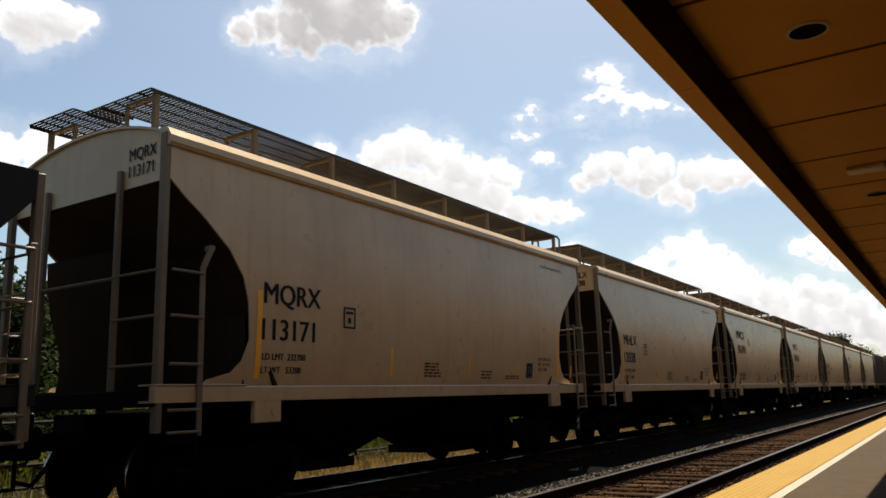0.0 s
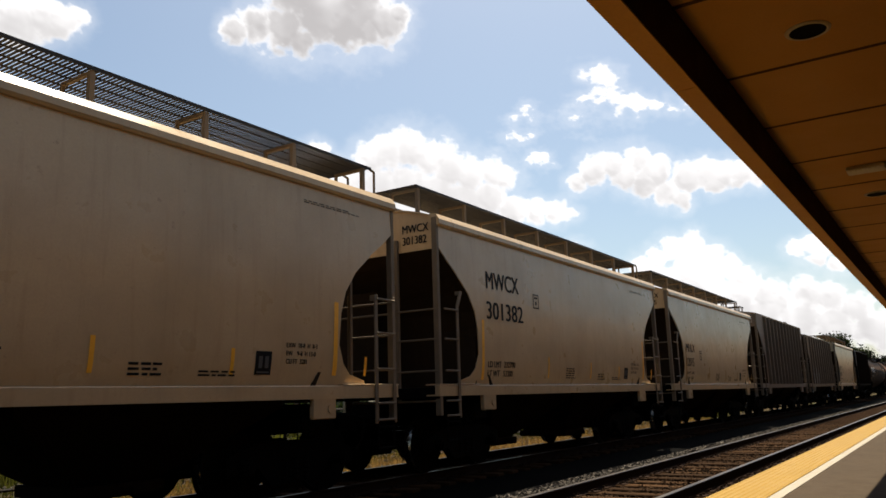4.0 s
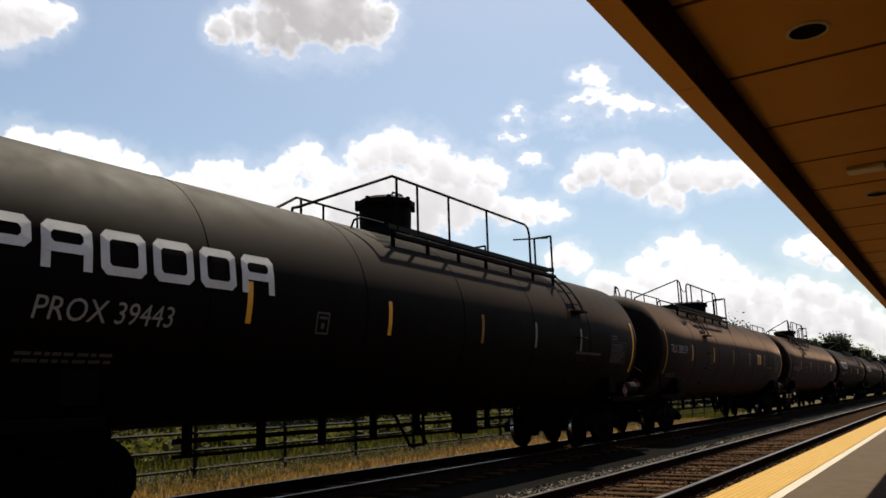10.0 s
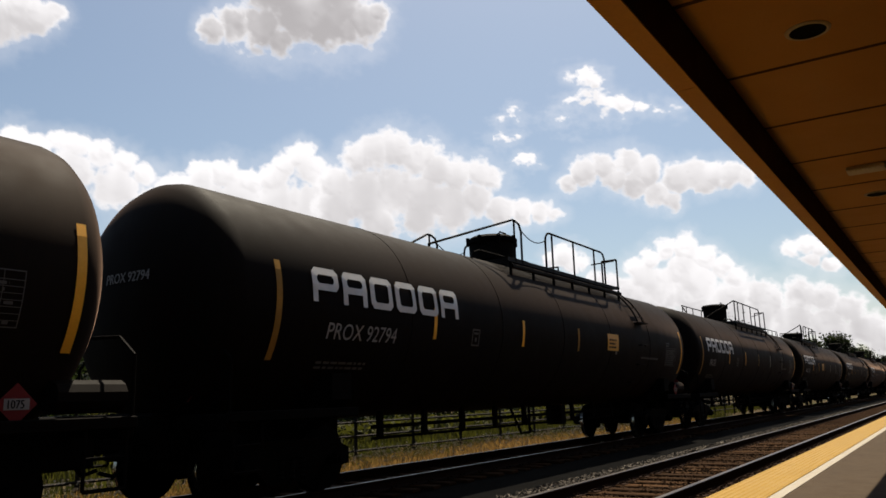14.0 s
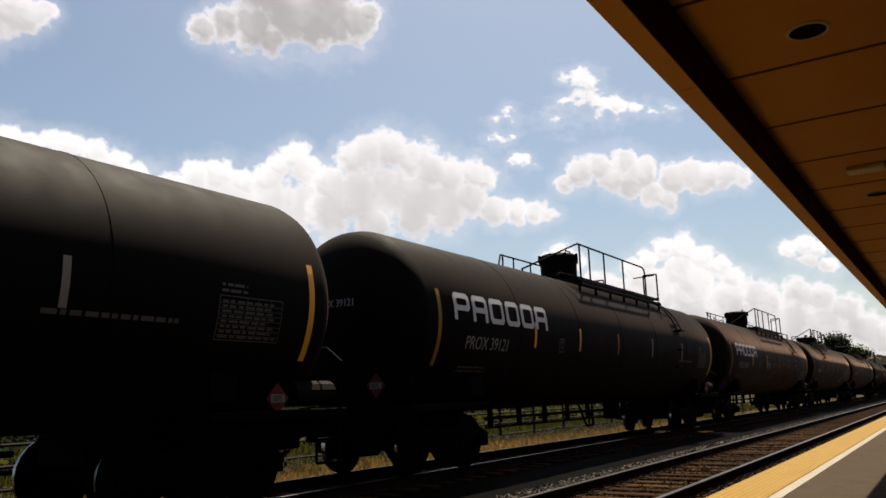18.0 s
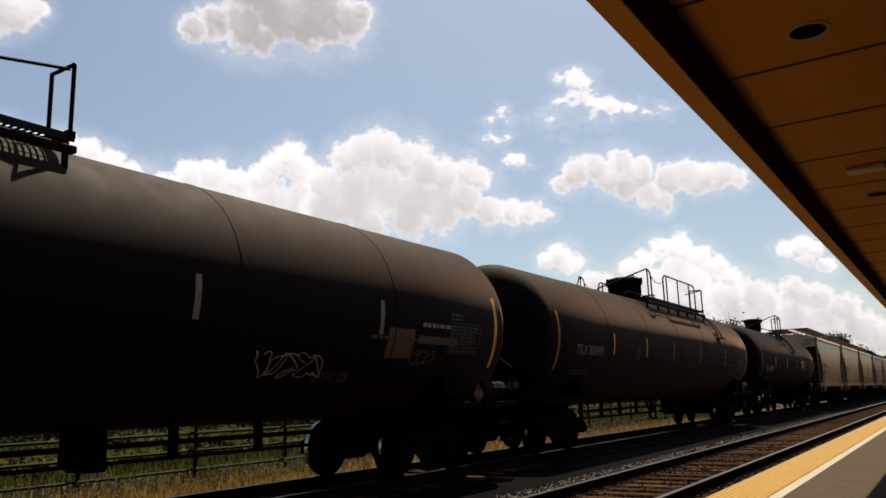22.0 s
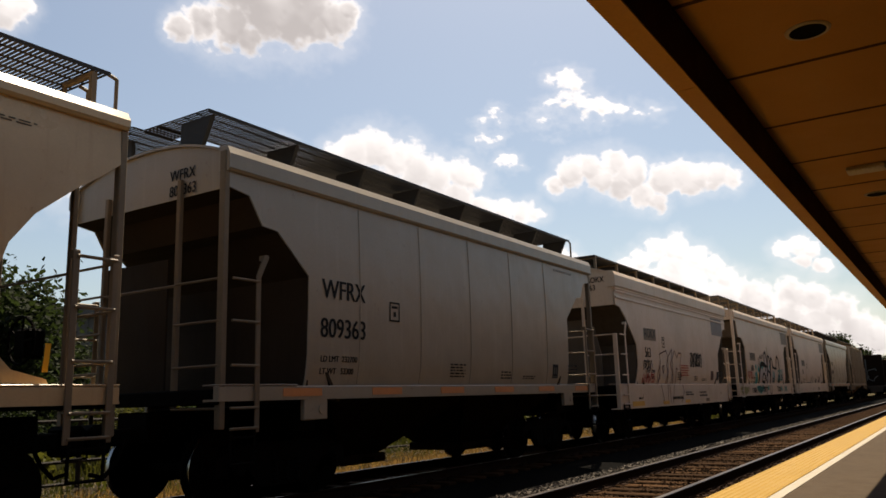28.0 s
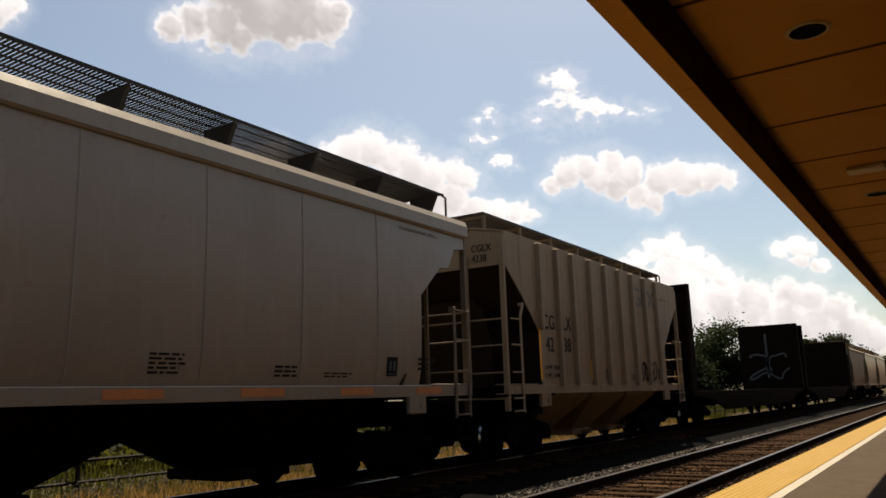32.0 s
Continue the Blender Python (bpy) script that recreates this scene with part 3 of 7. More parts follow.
def hopper_side_mesh(half, kind, top):
    depth, inset = side_depth(kind), INSETS[kind]
    zs = [1.40, 1.46, 1.5, 1.54, 1.58, 1.65, 1.72, 1.85, 1.97, 2.2, 2.4, 2.55, 2.7, 2.85, 3.0, 3.15, 3.25, 3.34, 3.42, 3.5, 3.58, 3.64, 3.70, 3.78, 3.9, top]
    zs = sorted(set([z for z in zs + [q[0] for q in inset] if 1.39 < z < top - 0.015] + [top]))
    n = 20
    f = Form()
    rows = []
    for side in (0.0, 0.02):
        for z in zs:
            e = half - interp(z, inset)
            rows.append([(-e + 2 * e * k / n, -(depth(z) - side), z) for k in range(n + 1)])
    vs = [p for r in rows for p in r]
    m, w = len(zs), n + 1
    fs = []
    for layer in (0, m):
        for r in range(m - 1):
            for k in range(n):
                a = (layer + r) * w + k
                fs.append((a, a + 1, a + w + 1, a + w))
    for r in range(m - 1):
        for k in (0, n):
            a, b = r * w + k, (m + r) * w + k
            fs.append((a, a + w, b + w, b))
    for k in range(n):
        for r in (0, m - 1):
            a, b = r * w + k, (m + r) * w + k
            fs.append((a, a + 1, b + 1, b))
    f.add(vs, fs)
    return f.mesh("side_sheet", True, 0.5)


def hopper_roof_mesh(half, eave, crown):
    f = Form()
    pts = []
    for k in range(13):
        a = -1 + 2 * k / 12
        pts.append((1.55 * a, eave + (crown - eave) * (1 - abs(a) ** 2.2)))
    outline = pts + [(y, z - 0.03) for y, z in reversed(pts)]
    f.prism(outline, -half - 0.04, half + 0.04, "x")
    return f.mesh("roof", True)


def hopper_eave_mesh(half, eave, drop):
    """The rounded eave strip: faces up and out."""
    f = Form()
    lean = 0.042 if drop >= 0.2 else 0.06
    outline = [(-1.612, eave - drop - 0.03), (-1.645, eave - drop), (-1.645, eave - 0.065), (-1.645 + lean, eave + 0.03), (-1.45, eave + 0.05), (-1.45, eave - drop - 0.03)]
    f.prism(outline, -half - 0.05, half + 0.05, "x")
    return f.mesh("eave_rail")


def hopper_end_mesh(half, eave, crown, low):
    """The upper end sheet with its arched top."""
    f = Form()
    pts = [(-1.55, low)]
    for k in range(13):
        a = -1 + 2 * k / 12
        pts.append((1.55 * a, eave + (crown - eave) * (1 - abs(a) ** 2.2) - 0.012))
    pts.append((1.55, low))
    f.prism(pts, -half, -half + 0.03, "x")
    return f.mesh("end_sheet")


def slope_sheet_mesh(half, low, kind):
    """The end wall under the roof: it follows the cut of the sides, then runs down to the bays."""
    f = Form()
    face = [(-half + 0.015, low)]
    face += [(-half + q + 0.015, z) for z, q in INSETS[kind] if 2.2 < z < low and q > 0]
    x, z = face[-1]
    face.append((max(x, -half + interp(2.1, INSETS[kind])) + 0.03, 2.1))
    face.append((face[-1][0] + 0.55, 1.22))
    f.prism(face + [(u + 0.06, w) for u, w in reversed(face)], -1.55, 1.55, "y")
    return f.mesh("slope_sheet")


def web_plate_mesh(half, kind):
    """The cross plate under a slope sheet, with its lower corners cut away."""
    f = Form()
    x = -half + interp(1.75, INSETS[kind]) + 0.03
    f.prism([(-1.53, 1.41), (-1.53, 2.26), (1.53, 2.26), (1.53, 1.75), (1.42, 1.55), (1.3, 1.41)], x, x + 0.025, "x")
    return f.mesh("web_plate")


def end_gusset_mesh(half):
    """The stiffener under the slope sheet on the brake side, rounded at its foot."""
    f = Form()
    line = [(0.1, 1.41), (0.1, 3.15), (1.52, 3.15), (1.48, 2.8), (1.38, 2.45), (1.22, 2.15), (1.10, 1.9), (1.10, 1.6), (1.16, 1.41)]
    f.prism(line, -half + 0.46, -half + 0.49, "x")
    return f.mesh("end_gusset")


def end_web_mesh(half, kind):
    """The plate across the end under the slope sheet, from the platform up, set back behind the cut of the sides."""
    f = Form()
    x = -half + 0.36
    f.prism([(-1.0, 1.41), (-1.0, 2.2), (-0.85, 2.9), (-0.6, 3.12), (1.54, 3.12), (1.54, 1.75), (1.4, 1.41)], x, x + 0.03, "x")
    return f.mesh("end_web")


def hopper_bay_mesh(x0, x1, bottom=0.38):
    f = Form()
    xm = (x0 + x1) / 2
    top = [(x0, -1.42, 1.42), (x1, -1.42, 1.42), (x1, 1.42, 1.42), (x0, 1.42, 1.42)]
    mid = [(x0 + 0.05, -1.36, 1.16), (x1 - 0.05, -1.36, 1.16), (x1 - 0.05, 1.36, 1.16), (x0 + 0.05, 1.36, 1.16)]
    bot = [(xm - 0.45, -0.5, bottom), (xm + 0.45, -0.5, bottom), (xm + 0.45, 0.5, bottom), (xm - 0.45, 0.5, bottom)]
    fs = [(3, 2, 1, 0), (8, 9, 10, 11)]
    for a in (0, 4):
        for i in range(4):
            fs.append((a + i, a + (i + 1) % 4, a + 4 + (i + 1) % 4, a + 4 + i))
    f.add(top + mid + bot, fs)
    f.box(xm - 0.55, xm + 0.55, -0.62, 0.62, bottom - 0.12, bottom + 0.02, 0.02)
    f.tube((xm, -0.85, bottom - 0.05), (xm, 0.85, bottom - 0.05), 0.045, 8)
    return f.mesh("hopper_bay")


def brake_wheel_mesh():
    f = Form()
    n = 20
    pts = [(0.0, 0.27 * math.cos(2 * math.pi * i / n), 0.27 * math.sin(2 * math.pi * i / n)) for i in range(n + 1)]
    f.pipe(pts, 0.018, 6)
    for i in range(5):
        t = 2 * math.pi * i / 5
        f.tube((0, 0, 0), (0.03, 0.27 * math.cos(t), 0.27 * math.sin(t)), 0.012, 6)
    f.box(-0.22, 0.02, -0.13, 0.13, -0.2, 0.14, 0.03)
    return f.mesh("brake_wheel")


def hopper_car(spec):
    """A covered hopper; its local origin lies on the rail heads under its middle, its near side at -y."""
    s0, s1, kind, paint = spec["s0"], spec["s1"], spec["kind"], spec["paint"]
    half = (s1 - s0) / 2
    hk = round(half, 1)
    half = hk
    top, crown = spec.get("top", 4.22), spec.get("crown", 4.50)
    drop = spec.get("drop", 0.14)
    low = INSETS[kind][1][0]
    depth = side_depth(kind)
    rng = random.Random(int(s0 * 10) + 7)
    car = thing(spec.get("name", "covered_hopper_car"), spec["label"], "hopper car", pose((s0 + s1) / 2, TRACK_Y[1], 0), group="freight train cars")
    steel = spec.get("trim", paint)
    bracket_paint = GRATING if spec.get("walk") == "plates" else SHADED_TRIM_GREY
    side = cached(("side", hk, kind, top), lambda: hopper_side_mesh(half, kind, top))
    part("side_sheet", side, paint, car)
    part("side_sheet", side, paint, car, "", pose(0, 0, 0, 0, 0, 180))
    part("roof", cached(("roof", hk, top, crown), lambda: hopper_roof_mesh(half, top, crown)), paint, car)
    eave = cached(("eave", hk, top, drop), lambda: hopper_eave_mesh(half, top, drop))
    for r in (0, 180):
        if drop:
            part("eave_rail", eave, paint, car, "", pose(0, 0, 0, 0, 0, r))
        part("end_sheet", cached(("end", hk, top, crown, low), lambda: hopper_end_mesh(half, top, crown, low)), paint, car, "", pose(0, 0, 0, 0, 0, r))
        # the sheets below hold the recess shade in their own colour
        part("slope_sheet", cached(("slope", hk, kind), lambda: slope_sheet_mesh(half, low, kind)), spec.get("under", END_SHADE), car, "", pose(0, 0, 0, 0, 0, r))
        part("web_plate", cached(("web", hk, kind), lambda: web_plate_mesh(half, kind)), spec.get("under", END_SHADE), car, "", pose(0, 0, 0, 0, 0, r))
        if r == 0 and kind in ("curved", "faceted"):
            part("end_gusset", cached(("gusset", hk), lambda: end_gusset_mesh(half)), spec.get("under", END_SHADE), car, "", pose(0, 0, 0, 0, 0, r))
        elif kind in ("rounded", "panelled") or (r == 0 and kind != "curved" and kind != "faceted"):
            part("end_web", cached(("end_web", hk, kind), lambda: end_web_mesh(half, kind)), spec.get("under", END_SHADE), car, "", pose(0, 0, 0, 0, 0, r))
    if kind == "rounded":
        for zz in (3.60, 3.76, 3.84):
            def moulding():
                f = Form()
                y = depth(zz)
                f.prism([(-y - 0.028, zz - 0.03), (-y - 0.028, zz + 0.01), (-y + 0.01, zz + 0.04), (-y + 0.01, zz - 0.03)], -half + 0.02, half - 0.02, "x")
                return f.mesh("eave_moulding")
            part("eave_moulding", cached(("moulding", hk, zz), moulding), paint, car)
    # side sills with gusset plates
    sd = spec.get("sill", 0.15)

    def sill():
        f = Form()
        z0 = 1.42 - sd
        f.box(-half - 0.1, half + 0.1, -1.60, -1.50, z0, 1.43, 0.012)
        f.box(-half - 0.1, half + 0.1, -1.60, -1.34, z0 - 0.012, z0 + 0.012)
        return f.mesh("side_sill")
    sm = cached(("sill", hk, sd), sill)
    for r in (0, 180):
        part("side_sill", sm, spec.get("sill_paint", paint), car, "", pose(0, 0, 0, 0, 0, r))

    def cap():
        f = Form()
        f.box(-half - 0.1, -half + 1.15, -1.605, -1.32, 1.432, 1.45, 0.006)
        return f.mesh("sill_cap")

    def cap_mirror():
        f = Form()
        f.box(half - 1.15, half + 0.1, -1.605, -1.32, 1.432, 1.45, 0.006)
        return f.mesh("sill_cap")
    for r in (0, 180):
        part("sill_cap", cached(("cap", hk), cap), spec.get("sill_paint", paint), car, "", pose(0, 0, 0, 0, 0, r))
        part("sill_cap", cached(("capm", hk), cap_mirror), spec.get("sill_paint", paint), car, "", pose(0, 0, 0, 0, 0, r))

    def pad():
        f = Form()
        f.box(-0.22, 0.22, -1.595, -1.52, 1.0, 1.30, 0.012)
        f.tube((0.10, -1.61, 1.13), (0.10, -1.59, 1.13), 0.055, 12)
        return f.mesh("jacking_pad")
    for x in (-(half - 1.5), half - 1.5):
        for r in (0, 180):
            part("jacking_pad", cached("pad", pad), spec.get("sill_paint", paint), car, "", pose(x, 0, 0, 0, 0, r))
    # underframe: centre sill, bolsters, end sills
    def one(key, *dims):
        def make():
            f = Form()
            f.box(*dims)
            return f.mesh(key)
        return cached((key, hk) + tuple(dims), make)
    for r in (0, 180):
        m = pose(0, 0, 0, 0, 0, r)
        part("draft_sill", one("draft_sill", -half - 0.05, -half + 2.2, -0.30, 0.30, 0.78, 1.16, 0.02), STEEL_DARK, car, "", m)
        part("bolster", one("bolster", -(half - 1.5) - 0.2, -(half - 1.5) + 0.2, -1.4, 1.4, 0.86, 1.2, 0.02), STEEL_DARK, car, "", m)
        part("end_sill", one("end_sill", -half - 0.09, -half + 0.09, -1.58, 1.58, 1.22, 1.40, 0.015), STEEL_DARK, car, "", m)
        part("end_platform", one("end_platform", -half + 0.05, -half + 1.2, -1.3, 1.3, 1.38, 1.41, 0.005), END_SHADE, car, "", m)
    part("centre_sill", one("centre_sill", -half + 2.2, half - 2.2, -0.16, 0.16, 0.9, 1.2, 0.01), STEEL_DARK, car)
    bays = spec.get("bays", 2)
    span = 2 * (half - 1.95)
    for k in range(bays):
        a = -half + 1.95 + span * k / bays
        part("hopper_bay", cached(("bay", hk, bays, k), lambda: hopper_bay_mesh(a + 0.05, a + span / bays - 0.05)), spec.get("bay_paint", SHADED_RUST_PAINT), car)

    # end posts, grab irons and ladders
    def corner_post():
        f = Form()
        f.box(-half - 0.07, -half + 0.01, -1.59, -1.49, 0.95, 2.68 if kind == "rounded" else min(low + 0.55, top - 0.02), 0.01)
        return f.mesh("corner_post")

    def inner_post():
        f = Form()
        f.box(-half - 0.06, -half, -0.775, -0.705, 1.2, low + 0.22, 0.008)
        return f.mesh("end_post")

    def grab(z):
        f = Form()
        f.tube((-half - 0.06, -1.54, z), (-half - 0.06, -0.74, z), 0.016, 6)
        return f.mesh("grab_iron")

    def rail():
        f = Form()
        f.tube((-half - 0.05, -0.74, 2.65), (-half - 0.05, 0.74, 2.65), 0.018, 6)
        return f.mesh("end_handrail")
    rungs = (0.95, 1.18, 1.66, 2.17, 2.66)
    for r in (0, 180):
        m = pose(0, 0, 0, 0, 0, r)
        for my in (0, 1):
            mm = m if not my else pose(0, 0, 0, 0, 0, r) @ Matrix.Translation((0, 1.48, 0))
            part("end_post", cached(("ipost", hk, low), inner_post), steel, car, "", mm)
            mm = m if not my else pose(0, 0, 0, 0, 0, r) @ Matrix.Translation((0, 3.08, 0))
            part("corner_post", cached(("cpost", hk, low, top, kind == "rounded"), corner_post), steel, car, "", mm)
            mm = m if not my else pose(0, 0, 0, 0, 0, r) @ Matrix.Translation((0, 2.28, 0))
            for z in rungs[1:]:
                part("grab_iron", cached(("grab", hk, z), lambda: grab(z)), steel, car, "", mm)
        part("end_handrail", cached(("endrail", hk), rail), steel, car, "", m)
        for x in (-half + 0.03, half - 0.45):
            ladder_pair(car, x if r == 0 else -x - 0.42, x + 0.42 if r == 0 else -x, -1.625 if r == 0 else 1.625, 0.90, 2.6 if kind == "split" else 2.72, rungs, steel, bent=x < 0)
    part("brake_wheel", cached("brake", brake_wheel_mesh), STEEL_DARK, car, "", pose(half + 0.12, 0.3, 2.0, 0, 0, 180))
    # roof walkways on brackets
    wk = spec.get("walk", "posts")
    if wk:
        wz = spec.get("walk_z", 4.86)
        if kind == "rounded":
            def solid():
                f = Form()
                f.box(-half + 0.05, half + 0.12, -1.12, -0.16, wz - 0.045, wz, 0.006)
                return f.mesh("running_board")
            cached(("walk", hk, wz, kind), solid)
        gm = cached(("walk", hk, wz) + ((kind,) if kind == "rounded" else ()), lambda: walkway_mesh(-half + 0.05, half + 0.12, -1.12, -0.16, wz).mesh("running_board"))
        gl = cached(("walkend", hk, wz), lambda: walkway_mesh(-half + 0.05, -half + 0.5, -0.15, 0.15, wz).mesh("end_board"))
        for r in (0, 180):
            m = pose(0, 0, 0, 0, 0, r)
            part("running_board", gm, GRATING, car, "", m)
            if spec.get("cross", True):
                part("cross_board", gl, GRATING, car, "", m)

        def bracket():
            f = Form()
            if wk == "plates":
                f.prism([(-0.9, 4.40), (-0.5, 4.44), (-0.52, wz - 0.045), (-1.1, wz - 0.045)], -0.03, 0.03, "x")
            else:
                f.box(-0.03, 0.03, -1.11, -1.05, 4.32, wz - 0.045)
                f.box(-0.02, 0.02, -0.56, -0.52, 4.42, wz - 0.045)
                f.box(-0.025, 0.025, -1.1, -0.53, wz - 0.085, wz - 0.045)
            return f.mesh("walkway_bracket")
        bm_ = cached(("bracket", wk, wz), bracket)
        nb = 7
        for k in range(nb + 1):
            x = -half + 0.15 + (2 * half - 0.2) * k / nb
            for r in (0, 180):
                part("walkway_bracket", bm_, bracket_paint, car, "", pose(x, 0, 0, 0, 0, r))

        def hoop():
            f = Form()
            y = -1.1
            f.pipe([(half + 0.1, y, wz - 0.02), (half + 0.22, y, wz - 0.05), (half + 0.22, y, 4.3), (half + 0.02, y, 4.25)], 0.022, 6)
            return f.mesh("end_hoop")
        for dy in (0.0, 0.54):
            part("end_hoop", cached(("hoop", hk, wz), hoop), steel, car, "", pose(0, dy, 0))
    if spec.get("center_walk"):
        cz = top + 0.50
        part("running_board", cached(("cwalk", hk, top), lambda: walkway_mesh(-half + 0.02, half - 0.02, -0.28, 0.42, cz).mesh("running_board")), GRATING, car)
        for k in range(7):
            def stand():
                f = Form()
                f.box(-0.03, 0.03, -0.26, -0.20, crown - 0.06, cz - 0.045)
                f.box(-0.03, 0.03, 0.34, 0.40, crown - 0.06, cz - 0.045)
                f.box(-0.03, 0.03, -0.26, 0.40, cz - 0.075, cz - 0.045)
                return f.mesh("walkway_bracket")
            part("walkway_bracket", cached(("cstand", crown, cz), stand), bracket_paint, car, "", pose(-half + 0.1 + (2 * half - 0.2) * k / 6, 0, 0))
    if spec.get("end_boards"):
        ez = top + 0.34
        em = cached(("eboard", hk, top), lambda: walkway_mesh(-half + 0.05, -half + 0.75, -0.95, 0.95, ez, 0.07).mesh("end_board"))
        for r in (0, 180):
            eb = part("end_board", em, GRATING, car, "", pose(0, 0, 0, 0, 0, r))
            for x in (-half + 0.1, -half + 0.7):
                for y in (-0.92, 0.86):
                    def leg():
                        f = Form()
                        f.box(x, x + 0.04, y, y + 0.05, top - 0.05, ez - 0.03)
                        return f.mesh("board_leg")
                    part("board_leg", cached(("bleg", hk, top, x, y), leg), steel, eb)
    # hatch trough between the walkways
    def hatches():
        f = Form()
        f.box(-half + 0.8, half - 0.8, -0.32, 0.32, crown - 0.05, crown + 0.09, 0.03)
        for k in range(9):
            x = -half + 1.2 + (2 * half - 2.4) * k / 8
            f.box(x - 0.03, x + 0.03, -0.36, 0.36, crown + 0.09, crown + 0.13, 0.005)
        return f.mesh("roof_hatch")
    part("roof_hatch", cached(("hatch", hk, crown), hatches), paint, car)
    # outside ribs
    rib_w, rib_d = spec.get("rib_size", (0.06, 0.10))
    for x in [q - half for q in spec.get("ribs", ())]:
        foot = 1.42
        while interp(foot, INSETS[kind]) > half - abs(x) - rib_w and foot < top - 0.3:
            foot = round(foot + 0.02, 2)

        def rib():
            f = Form()
            f.box(-rib_w, rib_w, -1.58 - rib_d, -1.57, foot, top - 0.06, 0.012)
            return f.mesh("side_rib")
        rm = cached(("rib", top, rib_w, rib_d, foot), rib)
        part("side_rib", rm, spec.get("rib_paint", paint), car, "", pose(x, 0, 0))
        part("side_rib", rm, spec.get("rib_paint", paint), car, "", pose(-x, 0, 0, 0, 0, 180))
    if spec.get("seams"):
        for k in range(1, 6):
            x = -half + 0.9 + (2 * half - 1.8) * k / 6

            def seam():
                f = Form()
                zs = [1.45 + (top - 1.55) * i / 10 for i in range(11)]
                vs = []
                for z in zs:
                    vs += [(-0.012, -(depth(z) + 0.004), z), (0.012, -(depth(z) + 0.004), z), (0.0, -(depth(z) + 0.012), z)]
                fs = []
                for i in range(10):
                    for a, b in ((0, 2), (2, 1)):
                        fs.append((3 * i + a, 3 * i + b, 3 * i + 3 + b, 3 * i + 3 + a))
                f.add(vs, fs)
                return f.mesh("weld_seam")
            part("weld_seam", cached(("seam", top, kind), seam), paint, car, "", pose(x, 0, 0))
    add_running_gear(car, half, half - 1.5)
    # lettering and marks on the near side
    ink = spec.get("ink", LETTER_BLACK)

    def mark(name, vf, x, z, material, label="", lift=0.006, tilt=0.0, shape=None):
        if vf[0]:
            ob = part(name, on_side(vf[0], vf[1], x, z, depth, lift, tilt).mesh(name), material, car, label)
            if "print" in name or name in ("weight_stencil", "clearance_plate"):
                tagged(ob, kind="stuff")
        return None
    x = -half + spec.get("mark_x", 1.45)
    if spec.get("code"):
        size = spec.get("size", 0.26)
        zt, zn = spec.get("zt", 2.42), spec.get("zn", 1.98)
        for mx, mz, string in spec.get("split_marks", ()):
            mark("reporting_mark", text_verts(string, size, 0.9), -half + mx, mz, ink, "stencilled " + string)
        if not spec.get("split_marks"):
            mark("reporting_mark", text_verts(spec["code"], size, spec.get("wide", 0.86), heavy=not spec.get("light_code")), x, zt, ink, "stencilled letters " + spec["code"])
            mark("car_number", text_verts(spec["number"], size, spec.get("num_wide", spec.get("wide", 0.86))), x - 0.02, zn, ink, "stencilled number " + spec["number"])
        mark("weight_stencil", text_verts("LD LMT  " + spec.get("ld", "232700"), spec.get("print_size", 0.08), 0.95), x, spec.get("lz", 1.74), ink)
        mark("weight_stencil", text_verts("LT WT   " + spec.get("lt", "53300"), spec.get("print_size", 0.08), 0.95), x, spec.get("lz", 1.74) - 0.16, ink)
        mark("clearance_plate", frame_mark(0.25, 0.29), x + spec.get("plate_x", 1.48), zt - 0.22, ink)
        # end marks, on the sheet that faces along the track
        for string, ez in ((spec["code"], top - 0.20), (spec["number"], top - 0.38)) if spec.get("end_plate") else ((spec["code"], min(4.0, top - 0.16)), (spec["number"], min(3.80, top - 0.36))):
            vs, fs = text_verts(string, 0.14, 0.85)
            if vs:
                f = Form()
                f.add([(-half - 0.012 - q, spec.get("end_y", -0.86) - u, ez + w) for u, w, q in vs], fs)
                tagged(part("end_number", f.mesh("end_number"), ink, car), kind="stuff")
        if spec.get("end_plate"):
            f = Form()
            f.box(-half - 0.011, -half - 0.004, -1.40, -0.82, top - 0.42, top - 0.03)
            part("end_plate", f.mesh("end_plate"), PATCH_TAN, car, "pale number plate on the end sheet")
    tape = spec.get("tape", REFLECTOR)
    if kind == "curved":
        for string, zz in (("EXW  10-8  H  8-3", 1.90), ("EW    9-8  H 13-0", 1.80), ("CU FT  3281", 1.70)):
            mark("weight_stencil", text_verts(string, 0.06, 0.85), half - 2.2, zz, ink)
        mark("reflector_strip", bar_rows([(0, 0.085, 0, 0.98)]), half - 1.32, 1.56, tape, lift=0.005)
    if spec.get("stripes", True):
        z0 = 1.50
        mark("reflector_strip", bar_rows([(0, 0.085, 0, 1.05)]), -half + 1.30, z0 + 0.02, tape, lift=0.005)
        for k, (q, h) in enumerate(((0.36, 0.42), (0.56, 0.36), (0.72, 0.30), (0.94, 0.26))):
            mark("reflector_strip", bar_rows([(0, 0.055, 0, h)]), -half + 2 * half * q, z0 + 0.06, tape, lift=0.005)
    mark("small_print", small_print(0.5, 5, 0.24, rng), -half + 2 * half * 0.44, 1.56, spec.get("print_ink", ink))
    mark("small_print", small_print(0.45, 3, 0.16, rng), -half + 2 * half * 0.60, 1.54, spec.get("print_ink", ink))
    mark("small_print", small_print(0.6, 2, 0.08, rng), -half + 2 * half * 0.68, 1.54, spec.get("print_ink", ink))
    px = -half + spec["plate_at"] if "plate_at" in spec else half - 2.7 if kind == "curved" else -half + 2 * half * 0.80
